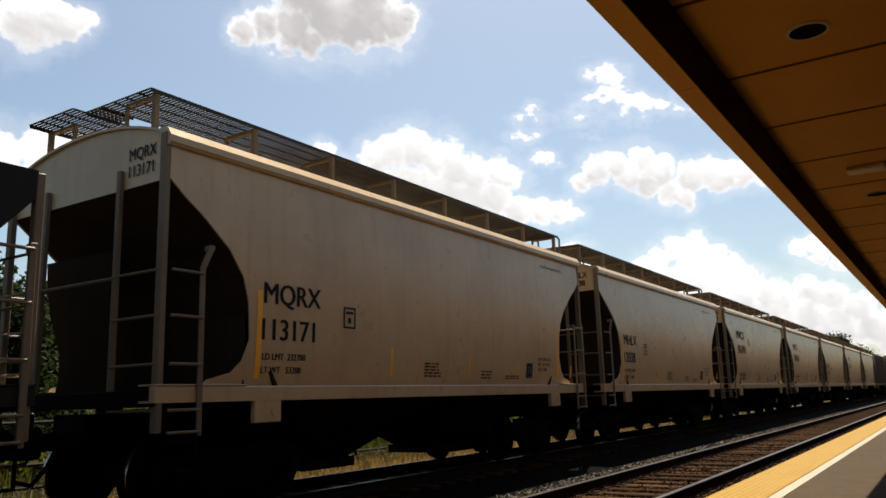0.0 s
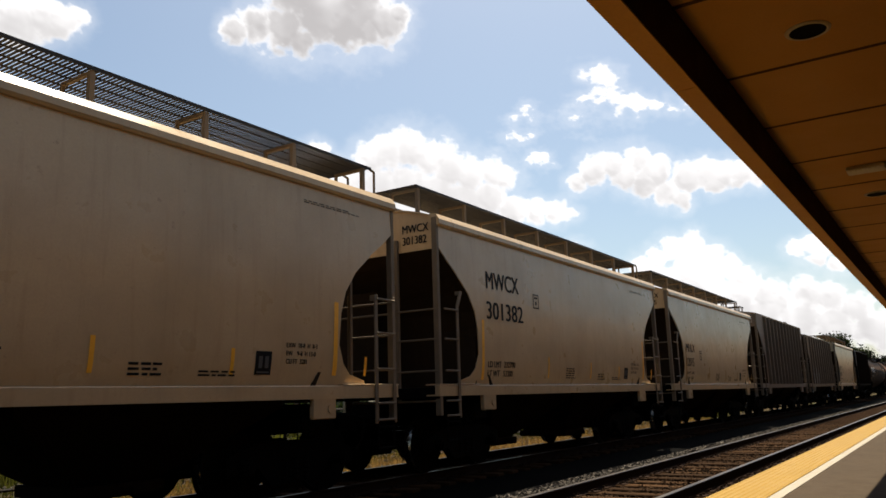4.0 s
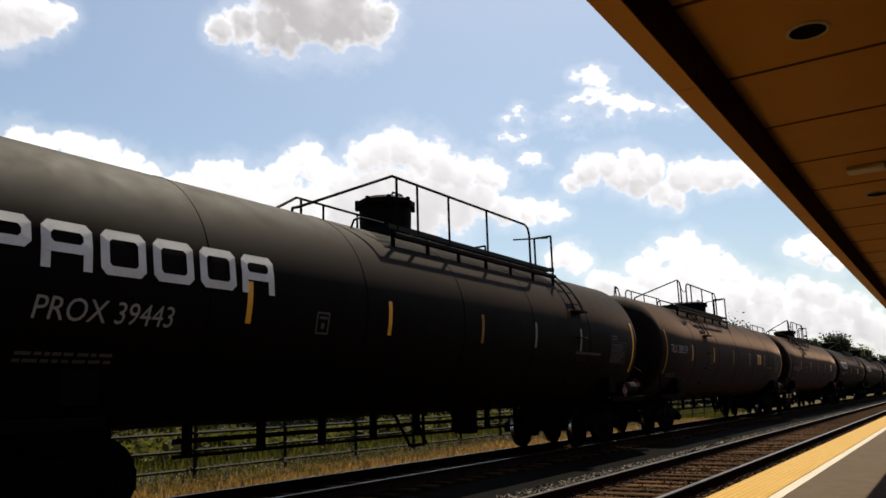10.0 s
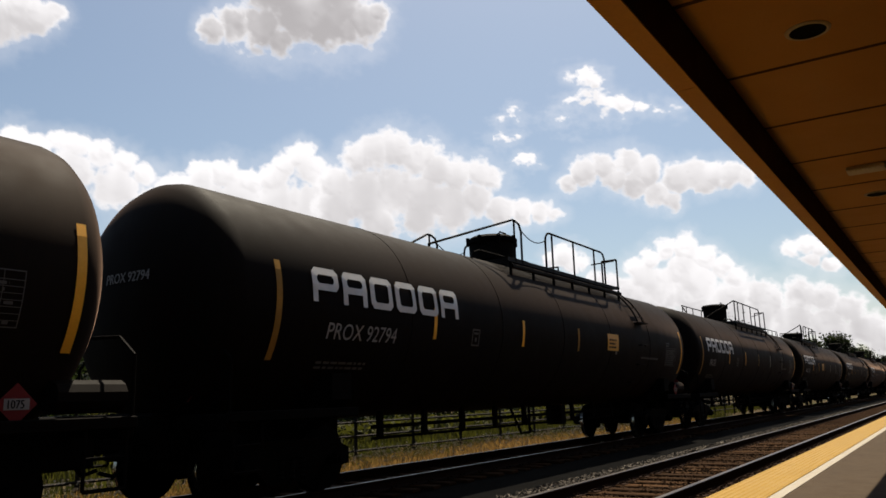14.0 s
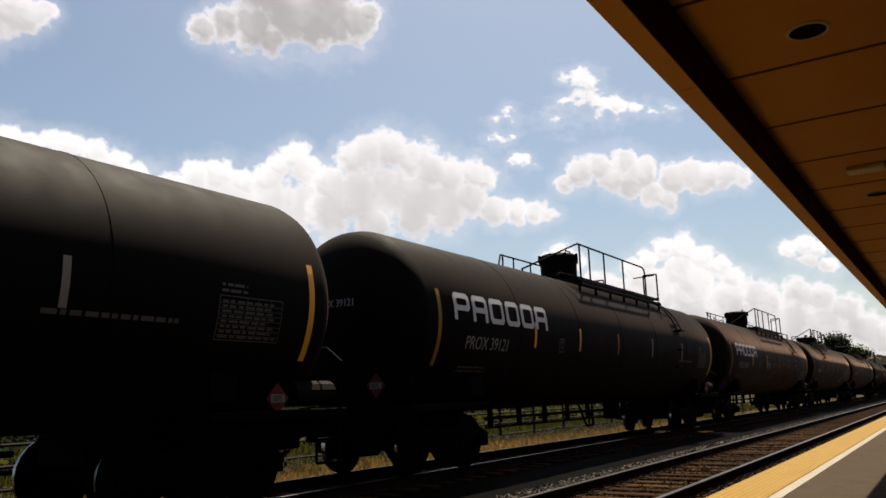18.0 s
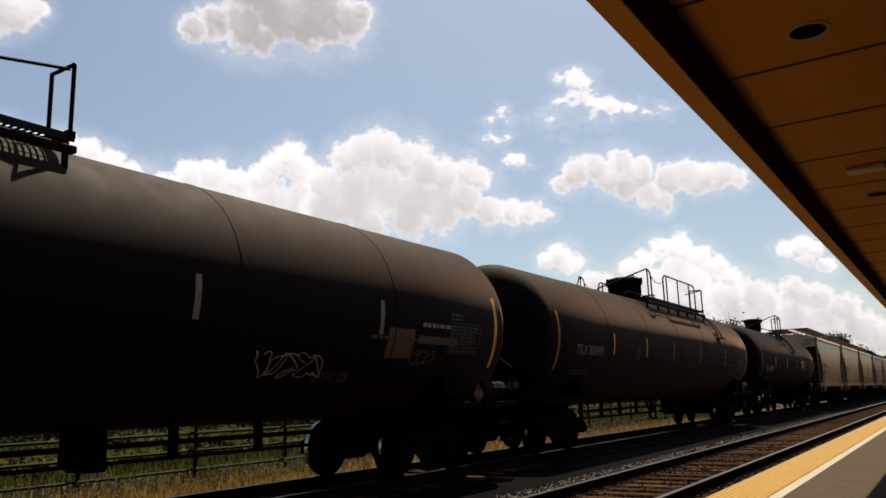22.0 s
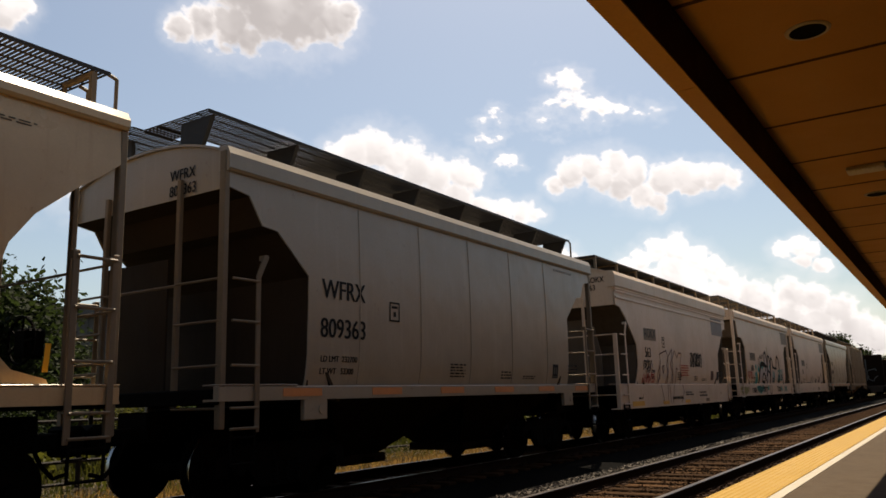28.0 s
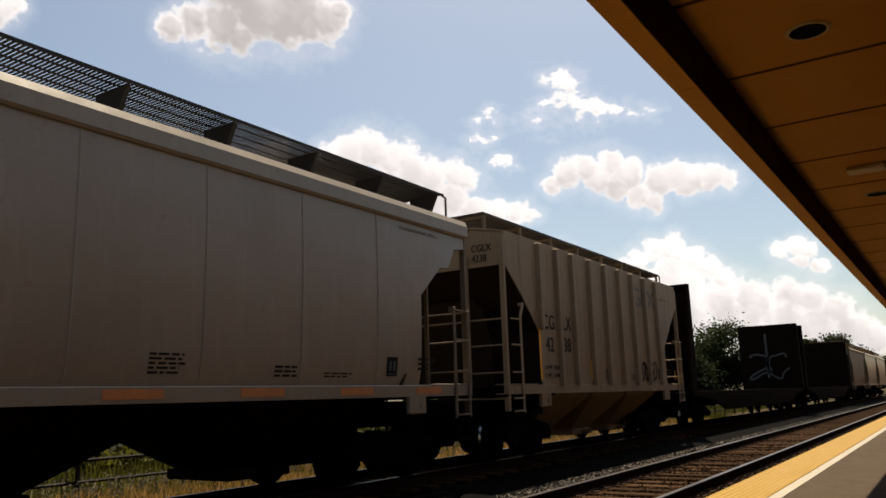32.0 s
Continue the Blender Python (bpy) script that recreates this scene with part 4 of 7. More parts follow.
    mark("inspection_plate", bar_rows([(0, 0.26, 0, 0.28)]), px, 1.56, LETTER_BLACK, "black inspection panel")
    mark("inspection_marks", bar_rows([(0.05, 0.11, 0.08, 0.22), (0.15, 0.21, 0.08, 0.22), (0.03, 0.23, 0.02, 0.04)]), px, 1.56, LETTER_PALE, lift=0.010)
    if kind != "curved":
        mark("small_print", small_print(0.5, 3, 0.22, rng), -half + 2 * half * 0.87, 1.66, spec.get("print_ink", ink))
    mark("upper_print", small_print(1.15, 2, 0.055, rng), half - 1.9, 3.82, spec.get("print_ink", LETTER_WORN))
    for fn in spec.get("extra", ()):
        fn(car, half, mark, rng)
    return car


# ---- tank cars ----
TANK_R, TANK_Z = 1.58, 2.54


def tank_depth(z):
    return math.sqrt(max(0.04, TANK_R ** 2 - (z - TANK_Z) ** 2))


def tank_shell_mesh(half, left, right):
    f = Form()
    prof = []
    for k in range(9):
        a = math.pi / 2 * k / 8
        prof.append((-0.62 * math.cos(a), max(0.02, TANK_R * math.sin(a))))
    head = prof[:9]
    prof = [(u - half - left, r) for u, r in head] + [(-half + 2 * half * k / 8, TANK_R) for k in range(1, 8)]
    prof += [(half + right - u, r) for u, r in reversed(head)]
    f.lathe(prof, 64, "x", (0, 0, TANK_Z))
    return f.mesh("tank_shell", True, 1.2)


def ring_mesh():
    f = Form()
    f.lathe([(-0.02, TANK_R - 0.01), (-0.012, TANK_R + 0.006), (0.012, TANK_R + 0.006), (0.02, TANK_R - 0.01)], 64, "x", (0, 0, TANK_Z))
    return f.mesh("weld_ring", True)


def strip_mesh(w, z0, z1, lift=0.008):
    f = Form()
    n = 10
    vs = []
    for k in range(n + 1):
        z = z0 + (z1 - z0) * k / n
        for x in (-w / 2, w / 2):
            vs.append((x, -(tank_depth(z) + lift), z))
    f.add(vs, [(2 * k, 2 * k + 1, 2 * k + 3, 2 * k + 2) for k in range(n)])
    return f.mesh("reflector_strip")


def round_rail(p0, p1, up, r=0.022, corner=0.22):
    """An inverted U of pipe with rounded top corners between two feet."""
    p0, p1 = Vector(p0), Vector(p1)
    d = (p1 - p0).normalized()
    pts = [p0]
    for foot, sgn in ((p0, 1), (p1, -1)):
        c = foot + Vector((0, 0, up - corner)) + d * sgn * corner
        seq = [c + Vector((0, 0, corner * math.sin(a))) - d * sgn * corner * math.cos(a) for a in (0, 0.4, 0.8, 1.2, 1.571)]
        pts += seq if sgn == 1 else seq[::-1]
    pts.append(p1)
    f = Form()
    f.pipe([tuple(p) for p in pts], r, 6)
    return f


LAYOUTS = {
    # deck ends, low start of the sloped rail, its peak, posts of the straight rail, gate, dome centre and radius, ladder
    "left": dict(deck=(-1.5, 4.75), low=-2.95, peak=-1.25, rail=(-1.25, 3.6), posts=(-0.65, 0.35, 1.75), gate=4.7, dome=-0.15, r=0.50, top=4.88, ladder=4.85, joined=True),
    "gap": dict(deck=(-1.5, 4.85), low=-3.3, peak=-1.1, rail=(0.35, 3.9), posts=(0.7, 1.9, 3.2), gate=4.8, dome=-0.2, r=0.54, top=4.80, ladder=4.9, joined=False),
    "right": dict(deck=(-5.9, 0.92), low=-7.7, peak=-5.4, rail=(-4.5, -0.55), posts=(-3.9, -2.5, -1.0), gate=0.87, dome=-0.1, r=0.57, top=4.66, ladder=-4.3, joined=False),
    "middle": dict(deck=(-5.1, 1.1), low=-6.9, peak=-4.7, rail=(-3.77, 0.1), posts=(-2.9, -1.6, -0.4), gate=1.05, dome=-0.9, r=0.55, top=4.66, ladder=-3.9, joined=False),
    "short": dict(deck=(-0.7, 1.0), low=-3.5, peak=-0.4, rail=(-0.4, 0.95), posts=(0.3,), gate=1.0, dome=-0.35, r=0.40, top=4.78, ladder=0.95, joined=True),
}


def tank_platform(car, layout, paint):
    """Top platform: grating decks, safety rails, valve dome and ladders."""
    q = LAYOUTS[layout]
    top = TANK_Z + TANK_R
    x0, x1 = q["deck"]
    zg, zr = 4.03, 4.87

    def deck():
        f = walkway_mesh(x0, x1, -1.08, -0.60, zg, 0.07)
        f.box(x0, x1, -1.09, -1.07, zg - 0.06, zg + 0.02)
        return f.mesh("platform_deck")
    def beam():
        f = Form()
        f.box(x0 + 0.1, x1, -1.15, -1.05, zg - 0.20, zg - 0.12, 0.01)
        return f.mesh("platform_beam")
    def bracket():
        f = Form()
        f.box(-0.025, 0.025, -1.12, -1.07, TANK_Z + math.sqrt(TANK_R ** 2 - 1.1 ** 2) - 0.02, zg - 0.08)
        return f.mesh("platform_bracket")
    def sloped():
        f = Form()
        a, b = q["low"], q["peak"]
        f.pipe([(a, -0.35, top - 0.08), (a, -0.35, top + 0.02), (a + 0.12, -0.37, top + 0.06), (b - 0.12, -1.08, zr + 0.0), (b, -1.08, zr)], 0.024, 6)
        if q["joined"]:
            f.tube((b, -1.08, zr), (b, -1.08, zg - 0.05), 0.024, 6)
        else:
            f.pipe([(b, -1.08, zr), (b + 0.18, -1.08, zr - 0.05), (b + 0.26, -1.08, zr - 0.2), (b + 0.26, -1.08, zg - 0.05)], 0.024, 6)
            f.tube((b - 0.05, -1.08, zr), (b - 0.05, -1.08, zg - 0.05), 0.022, 6)
        return f.mesh("sloped_rail")
    def low_rail():
        f = Form()
        a = q["low"] + 0.9
        f.pipe([(a, -0.75, TANK_Z + 1.39 - 0.02), (a + 0.05, -0.78, 4.06), (a + 0.2, -0.8, 4.12), (q["deck"][0] - 0.02, -1.0, zg + 0.02)], 0.02, 6)
        return f.mesh("low_rail")
    def straight():
        f = Form()
        a, b = q["rail"]
        if q["joined"]:
            f.pipe([(a, -1.08, zr), (b - 0.2, -1.08, zr), (b - 0.06, -1.08, zr - 0.06), (b, -1.08, zr - 0.2), (b, -1.08, zg - 0.05)], 0.024, 6)
        else:
            f2 = round_rail((a, -1.08, zg - 0.05), (b, -1.08, zg - 0.05), zr - zg + 0.05, 0.024)
            f.add(f2.v, f2.f)
        for x in q["posts"]:
            f.tube((x, -1.08, zg - 0.05), (x, -1.08, zr), 0.022, 6)
        return f.mesh("safety_rail")
    def gate():
        f = Form()
        x = q["gate"]
        for yy in (-1.08, -0.66):
            f.tube((x, yy, zg - 0.05), (x, yy, zr - 0.05), 0.024, 6)
        f.tube((x, -1.08, zr - 0.05), (x, -0.66, zr - 0.05), 0.024, 6)
        f.tube((x, -1.0, zr - 0.08), (q["rail"][1] - 0.2, -0.8, zr - 0.30), 0.018, 6)
        f.box(x - 0.04, x + 0.05, -1.1, -0.6, zg - 0.03, zg + 0.05)
        return f.mesh("end_gate")
    def dome():
        f = Form()
        r = q["r"]
        h = q["top"]
        f.lathe([(top - 0.25, r * 0.85), (top + 0.10, r * 0.85), (top + 0.12, r * 0.95), (h - 0.18, r * 0.97), (h - 0.16, r * 1.05), (h - 0.06, r * 1.05), (h, r * 0.85), (h + 0.015, 0.08)], 32, "z")
        for k in range(8):
            t = 2 * math.pi * k / 8
            f.box(r * 1.04 * math.cos(t) - 0.035, r * 1.04 * math.cos(t) + 0.035, r * 1.04 * math.sin(t) - 0.035, r * 1.04 * math.sin(t) + 0.035, h - 0.22, h - 0.02, 0.01)
        f.pipe([(-0.2, -0.3, h), (-0.16, -0.3, h + 0.07), (0.12, -0.3, h + 0.07), (0.16, -0.3, h)], 0.018, 6)
        return f.mesh("valve_dome")
    def lad():
        f = Form()
        ts = [0.52 + 0.73 * k / 8 for k in range(9)]
        for dx in (-0.22, 0.22):
            f.pipe([(dx, -(TANK_R + 0.10) * math.sin(t), TANK_Z + (TANK_R + 0.10) * math.cos(t)) for t in ts], 0.022, 6)
        for t in ts[1::2]:
            p = (-(TANK_R + 0.10) * math.sin(t), TANK_Z + (TANK_R + 0.10) * math.cos(t))
            f.tube((-0.22, *p), (0.22, *p), 0.016, 6)
        z = TANK_Z + TANK_R * math.cos(1.25)
        f.box(-0.28, 0.28, -(TANK_R + 0.12), -(TANK_R - 0.1), z - 0.015, z + 0.015)
        return f.mesh("side_ladder")
    def rung(z):
        f = Form()
        d = tank_depth(z)
        f.pipe([(-0.22, -d + 0.02, z), (-0.22, -d - 0.09, z), (0.22, -d - 0.09, z), (0.22, -d + 0.02, z)], 0.014, 6)
        return f.mesh("grab_iron")
    def chain():
        f = Form()
        a, b = q["peak"] + 0.26, q["rail"][0]
        f.pipe([(a + (b - a) * k / 8, -1.08, zr - 0.16 - 0.15 * (1 - (2 * k / 8 - 1) ** 2) - 0.04 * k / 8) for k in range(9)], 0.011, 5)
        return f.mesh("safety_chain")
    nb = max(3, int((x1 - x0) / 1.0))
    for r in (0, 180):
        # the far side mirrors the near one about the car's length
        m = pose(0, 0, 0) if r == 0 else Matrix.Diagonal((1, -1, 1, 1))
        part("platform_deck", cached(("deck", layout), deck), DECK_BLACK, car, "black steel grating deck", m)
        part("platform_beam", cached(("beam", layout), beam), paint, car, "", m)
        for name, fn in (("sloped_rail", sloped), ("low_rail", low_rail), ("safety_rail", straight), ("end_gate", gate)):
            part(name, cached((name, layout), fn), STEEL_DARK, car, "", m)
        if not q["joined"]:
            part("safety_chain", cached(("chain", layout), chain), STEEL_DARK, car, "thin hanging safety chain", m)
        for k in range(nb + 1):
            part("platform_bracket", cached("pbracket", bracket), STEEL_DARK, car, "", m @ Matrix.Translation((x0 + 0.1 + (x1 - x0 - 0.2) * k / nb, 0, 0)))
        part("side_ladder", cached("tank_ladder", lad), paint, car, "", m @ Matrix.Translation((q["ladder"], 0, 0)))
        for z in (2.45, 1.95, 1.5):
            part("grab_iron", cached(("trung", z), lambda: rung(z)), paint, car, "", m @ Matrix.Translation((q["ladder"], 0, 0)))
    part("valve_dome", cached(("dome", layout), dome), STEEL_DARK, car, "round black valve dome", pose(q["dome"], 0, 0))


def placard(car, x, y, z, number=True, facing="side"):
    def diamond():
        f = Form()
        r = 0.19
        f.add([(0, 0, -r), (r, 0, 0), (0, 0, r), (-r, 0, 0), (0, 0.006, -r), (r, 0.006, 0), (0, 0.006, r), (-r, 0.006, 0)], [(0, 1, 2, 3), (7, 6, 5, 4), (0, 4, 5, 1), (1, 5, 6, 2), (2, 6, 7, 3), (3, 7, 4, 0)])
        return f.mesh("placard")
    m = pose(x, y, z) if facing == "side" else pose(x, y, z, 0, 0, -90)
    p = part("placard", cached("diamond", diamond), PLACARD_RED, car, "red diamond placard with 1075", m)

    def panel():
        f = Form()
        f.box(-0.115, 0.115, -0.006, -0.002, -0.05, 0.05)
        return f.mesh("number_panel")
    part("number_panel", cached("panel", panel), PLACARD_WHITE, p)

    def digits():
        vs, fs = text_verts("1075", 0.075, 0.8)
        f = Form()
        f.add([(u - 0.085, -0.009 - q, w - 0.037) for u, w, q in vs], fs)
        return f.mesh("number")
    part("number", cached("1075", digits), LETTER_BLACK, p)


def tank_car(spec):
    s0, s1, paint = spec["s0"], spec["s1"], spec["paint"]
    half = round((s1 - s0) / 2, 1)
    rng = random.Random(int(s0 * 10) + 3)
    car = thing("tank_car", spec["label"], "tank car", pose((s0 + s1) / 2, TRACK_Y[1], 0), group="freight train cars")
    over, over_r = spec.get("over", (0.27, 0.20))
    part("tank_shell", cached(("shell", half, over, over_r), lambda: tank_shell_mesh(half, over, over_r)), paint, car)
    for q in (0.17, 0.34, 0.5, 0.66, 0.83):
        part("weld_ring", cached("ring", ring_mesh), paint, car, "", pose(-half + 2 * half * q, 0, 0))

    def block(key, dims, fn=None):
        def make():
            f = Form()
            if fn:
                fn(f)
            else:
                f.box(*dims)
            return f.mesh(key)
        return cached((key, half) + tuple(dims), make)
    saddle_line = [(-1.45, 1.25), (-1.45, 1.6), (-1.25, 1.6), (-0.9, 1.25), (0.9, 1.25), (1.25, 1.6), (1.45, 1.6), (1.45, 1.25), (0.9, 0.88), (-0.9, 0.88)]
    for s in (-1, 1):
        m = pose(0, 0, 0, 0, 0, 0 if s < 0 else 180)
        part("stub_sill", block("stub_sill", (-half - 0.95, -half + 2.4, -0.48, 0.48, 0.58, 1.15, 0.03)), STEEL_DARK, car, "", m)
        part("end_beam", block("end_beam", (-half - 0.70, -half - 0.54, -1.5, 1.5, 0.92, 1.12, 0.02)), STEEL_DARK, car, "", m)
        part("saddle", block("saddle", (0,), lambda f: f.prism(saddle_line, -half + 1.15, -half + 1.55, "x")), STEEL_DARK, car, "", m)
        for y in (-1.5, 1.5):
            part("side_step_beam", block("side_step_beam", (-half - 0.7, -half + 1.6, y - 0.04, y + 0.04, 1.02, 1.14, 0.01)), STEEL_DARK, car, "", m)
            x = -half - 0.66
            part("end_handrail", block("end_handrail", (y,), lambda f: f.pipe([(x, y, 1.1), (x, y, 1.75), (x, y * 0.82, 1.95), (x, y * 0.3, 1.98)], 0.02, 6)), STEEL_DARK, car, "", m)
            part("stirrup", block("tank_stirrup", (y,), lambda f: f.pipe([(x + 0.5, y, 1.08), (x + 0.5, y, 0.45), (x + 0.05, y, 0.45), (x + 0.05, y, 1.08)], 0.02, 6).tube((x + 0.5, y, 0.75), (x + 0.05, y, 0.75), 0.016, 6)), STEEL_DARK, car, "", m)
        if s > 0:
            placard(car, half - 0.48, -1.44, 1.28)
    placard(car, -half - 0.70, -0.8, 1.45, facing="end")
    for y in (-1.45,):
        def tank_bracket():
            f = Form()
            f.tube((0, -1.2, 1.22), (0.75, -1.2, 1.22), 0.17, 12)
            return f.mesh("brake_reservoir")
        part("brake_reservoir", cached("reservoir", tank_bracket), BLACK_PAINT, car, "", pose(half - 0.05, 0, 0.12))

    def piping():
        f = Form()
        z = 0.80
        f.tube((-half + 3.2, -0.5, z), (half - 3.2, -0.5, z), 0.035, 6)
        f.tube((-half + 3.2, -0.5, z - 0.18), (half - 3.2, -0.5, z - 0.18), 0.025, 6)
        for k in range(9):
            x = -half + 3.4 + (2 * half - 6.8) * k / 8
            f.box(x - 0.05, x + 0.05, -0.54, -0.46, z - 0.2, 1.06)
        f.pipe([(-0.8, -0.6, 1.0), (-0.35, -0.6, 0.45), (0.05, -0.6, 0.45), (0.05, -0.6, 1.0)], 0.03, 6)
        f.pipe([(-0.3, -0.6, 1.05), (0.15, -0.6, 0.45)], 0.025, 6)
        f.box(1.5, 1.75, -0.7, -0.3, 0.55, 1.0, 0.02)
        return f.mesh("brake_rigging")
    part("brake_rigging", cached(("piping", half), piping), STEEL_DARK, car)
    tank_platform(car, spec["layout"], paint)
    add_running_gear(car, half + 0.7, half - 1.15, max(0.0, over - 0.27) * 1.6)
    # reflective strips along the side
    tapes = TAPES[int(s0)]
    for k, q in enumerate(tapes):
        x = -half + 2 * half * q
        me = cached(("strip", 0.09), lambda: strip_mesh(0.085, 2.16, 2.66))
        part("reflector_strip", me, REFLECTOR_PALE if spec.get("pale_tape") or (k > 2 and spec["layout"] != "short") else REFLECTOR_WORN if k == 2 and not spec.get("bright_tape") else REFLECTOR, car, "", pose(x, 0, 0))
    for s in (-1, 1):
        part("end_strip", cached(("strip", "end"), lambda: strip_mesh(0.10, 1.75, 3.0)), REFLECTOR if s > 0 else REFLECTOR_WORN, car, "", pose(s * (half - 0.02), 0, 0))

    def mark(name, vf, x, z, material, label="", lift=0.010):
        if vf[0]:
            ob = part(name, on_side(vf[0], vf[1], x, z, tank_depth, lift).mesh(name), material, car, label)
            if name in ("weight_stencil", "test_table", "test_table_print", "stencil_line", "warning_print", "clearance_plate"):
                tagged(ob, kind="stuff")
    x = -half + spec.get("mark_x", 0.95)
    ink = spec.get("ink", LETTER_GREY)
    if spec.get("emblem"):
        for k in range(6):
            mark("emblem_block", block_letters(k, 0.52, 0.47, 0.095), -half + spec.get("emblem_x", 0.62) + 0.61 * k, 2.52, LETTER_WHITE, "white painted block shape", lift=0.02)
    mark("reporting_mark", text_verts(spec["code"] + " " + spec["number"], spec.get("size", 0.22), 0.92, 0.1 if spec.get("emblem") else 0.0, heavy=False), x, spec.get("zt", 2.05), ink, "stencilled " + spec["code"] + " " + spec["number"])
    mark("weight_stencil", small_print(1.1, 2, 0.13, rng), x - 0.05, 1.66, LETTER_PALE)
    mark("clearance_plate", frame_mark(0.25, 0.29), -half + 2 * half * 0.275, 2.10, LETTER_PALE)
    mark("test_table", bar_rows([(0, 1.0, 0.0, 0.012), (0, 1.0, 0.5, 0.512), (0, 0.012, 0, 0.5), (0.99, 1.0, 0, 0.5)]), half - 1.55, 1.95, LETTER_PALE)
    mark("test_table", bar_rows([(0, 1.0, 0.06 * k, 0.06 * k + 0.007) for k in range(1, 8)] + [(u, u + 0.007, 0.0, 0.5) for u in (0.42, 0.6, 0.8)]), half - 1.55, 1.95, LETTER_PALE)
    mark("test_table_print", small_print(0.9, 8, 0.46, rng), half - 1.5, 1.98, LETTER_PALE)
    mark("test_table_print", small_print(0.4, 2, 0.14, rng), half - 1.52, 2.50, LETTER_PALE)
    mark("stencil_line", small_print(1.6, 1, 0.10, rng), half - 3.6, 2.10, LETTER_PALE)
    if spec.get("sign"):
        mark("warning_sign", bar_rows([(0, 0.72, 0, 0.40)]), -half + 2 * half * (spec["sign"] - 0.045), 2.24, SIGN_YELLOW, "yellow vinyl sign")
        mark("warning_print", small_print(0.5, 3, 0.26, rng), -half + 2 * half * (spec["sign"] - 0.045) + 0.09, 2.30, LETTER_BLACK, lift=0.014)
    # marks on the dished end
    vs, fs = text_verts(spec["code"] + " " + spec["number"], 0.125, 0.85)
    f = Form()
    for u, w, q in vs:
        yy, zz = 0.30 - u, 2.74 + w
        rad = min(0.999, math.hypot(yy, zz - TANK_Z) / TANK_R)
        f.v.append((-half - over - 0.62 * math.sqrt(1 - rad * rad) - 0.012 - q, yy, zz))
    f.f = list(fs)
    f.mi = [0] * len(fs)
    part("end_number", f.mesh("end_number"), LETTER_GREY, car)
    for fn in spec.get("extra", ()):
        fn(car, half, mark, rng)
    return car


# ---- bulkhead flat cars ----
def bulkhead_flat(s0, s1, label, tag=False):
    half = (s1 - s0) / 2
    car = thing("bulkhead_flat_car", label, "flat car", pose((s0 + s1) / 2, TRACK_Y[1], 0), group="freight train cars")

    def deck():
        f = Form()
        f.box(-half, half, -1.5, 1.5, 1.05, 1.18, 0.01)
        for k in range(int(half * 2 / 0.3)):
            x = -half + 0.15 + 0.3 * k
            f.box(x - 0.14, x + 0.14, -1.48, 1.48, 1.18, 1.215, 0.006)
        return f.mesh("deck")
    part("deck", deck(), SHADED_RUST_PAINT, car)
    for y in (-1.46, 1.46):
        f = Form()
        f.prism([(-half, 1.1), (-half + 2.5, 0.9), (-half + 4.0, 0.55), (half - 4.0, 0.55), (half - 2.5, 0.9), (half, 1.1), (half, 1.2), (-half, 1.2)], y - 0.05, y + 0.05, "y")
        part("side_sill", f.mesh("side_sill"), SHADED_RUST_PAINT, car)
    for s in (-1, 1):
        f = Form()
        x = s * (half - 0.35)
        f.box(x - 0.05, x + 0.05, -1.52, 1.52, 1.2, 4.68, 0.02)
        b = part("bulkhead", f.mesh("bulkhead"), SHADED_RUST_PAINT, car, "tall rust-brown end bulkhead")
        for y in (-1.48, -0.75, 0.0, 0.75, 1.48):
            f = Form()
            f.prism([(x + s * 0.05, 1.2), (x + s * 0.05, 4.66), (x + s * 0.25, 4.60), (x + s * 0.62, 1.2)], y - 0.05, y + 0.05, "y")
            part("brace", f.mesh("brace"), SHADED_RUST_PAINT, b)
        for z in (2.2, 3.4, 4.6):
            f = Form()
            f.box(min(x, x + s * 0.3), max(x, x + s * 0.3), -1.53, 1.53, z - 0.05, z + 0.05, 0.01)
            part("bulkhead_beam", f.mesh("bulkhead_beam"), SHADED_RUST_PAINT, b)
    if tag:
        rng = random.Random(5)
        vs, fs = scribble(1.9, 1.5, 2, rng, 0.09)
        f = Form()
        f.add([(half - 0.42, 1.0 - u, 1.7 + w) for u, w in vs], fs)
        f.add([(half - 0.42, 0.05 + u, 1.8 + w) for u, w in bar_rows([(0, 0.12, 0, 2.4)])[0]], bar_rows([(0, 0.12, 0, 2.4)])[1])
        part("spray_tag", f.mesh("spray_tag"), LETTER_PALE, car, "pale sprayed loops")
    f = Form()
    f.box(-half, half, -0.3, 0.3, 0.7, 1.1, 0.02)
    part("centre_sill", f.mesh("centre_sill"), STEEL_DARK, car)
    add_running_gear(car, half, half - 1.9)
    return car


# ---- sprayed and painted extras of single cars ----
def tag_mark(x, z, w, h, n, material, fill=None, seed=1, line=0.05, label="sprayed tag"):
    def fn(car, half, mark, rng):
        r = random.Random(seed)
        if fill:
            mark("spray_fill", blob_fill(w, h, n, r), -half + x, z, fill, "sprayed fill", 0.008)
        step = w / n
        for k in range(n):
            mark("spray_stroke", scribble(step, h, 1, r, line), -half + x + k * step, z, material, label, 0.012 + 0.0004 * k)
    return fn


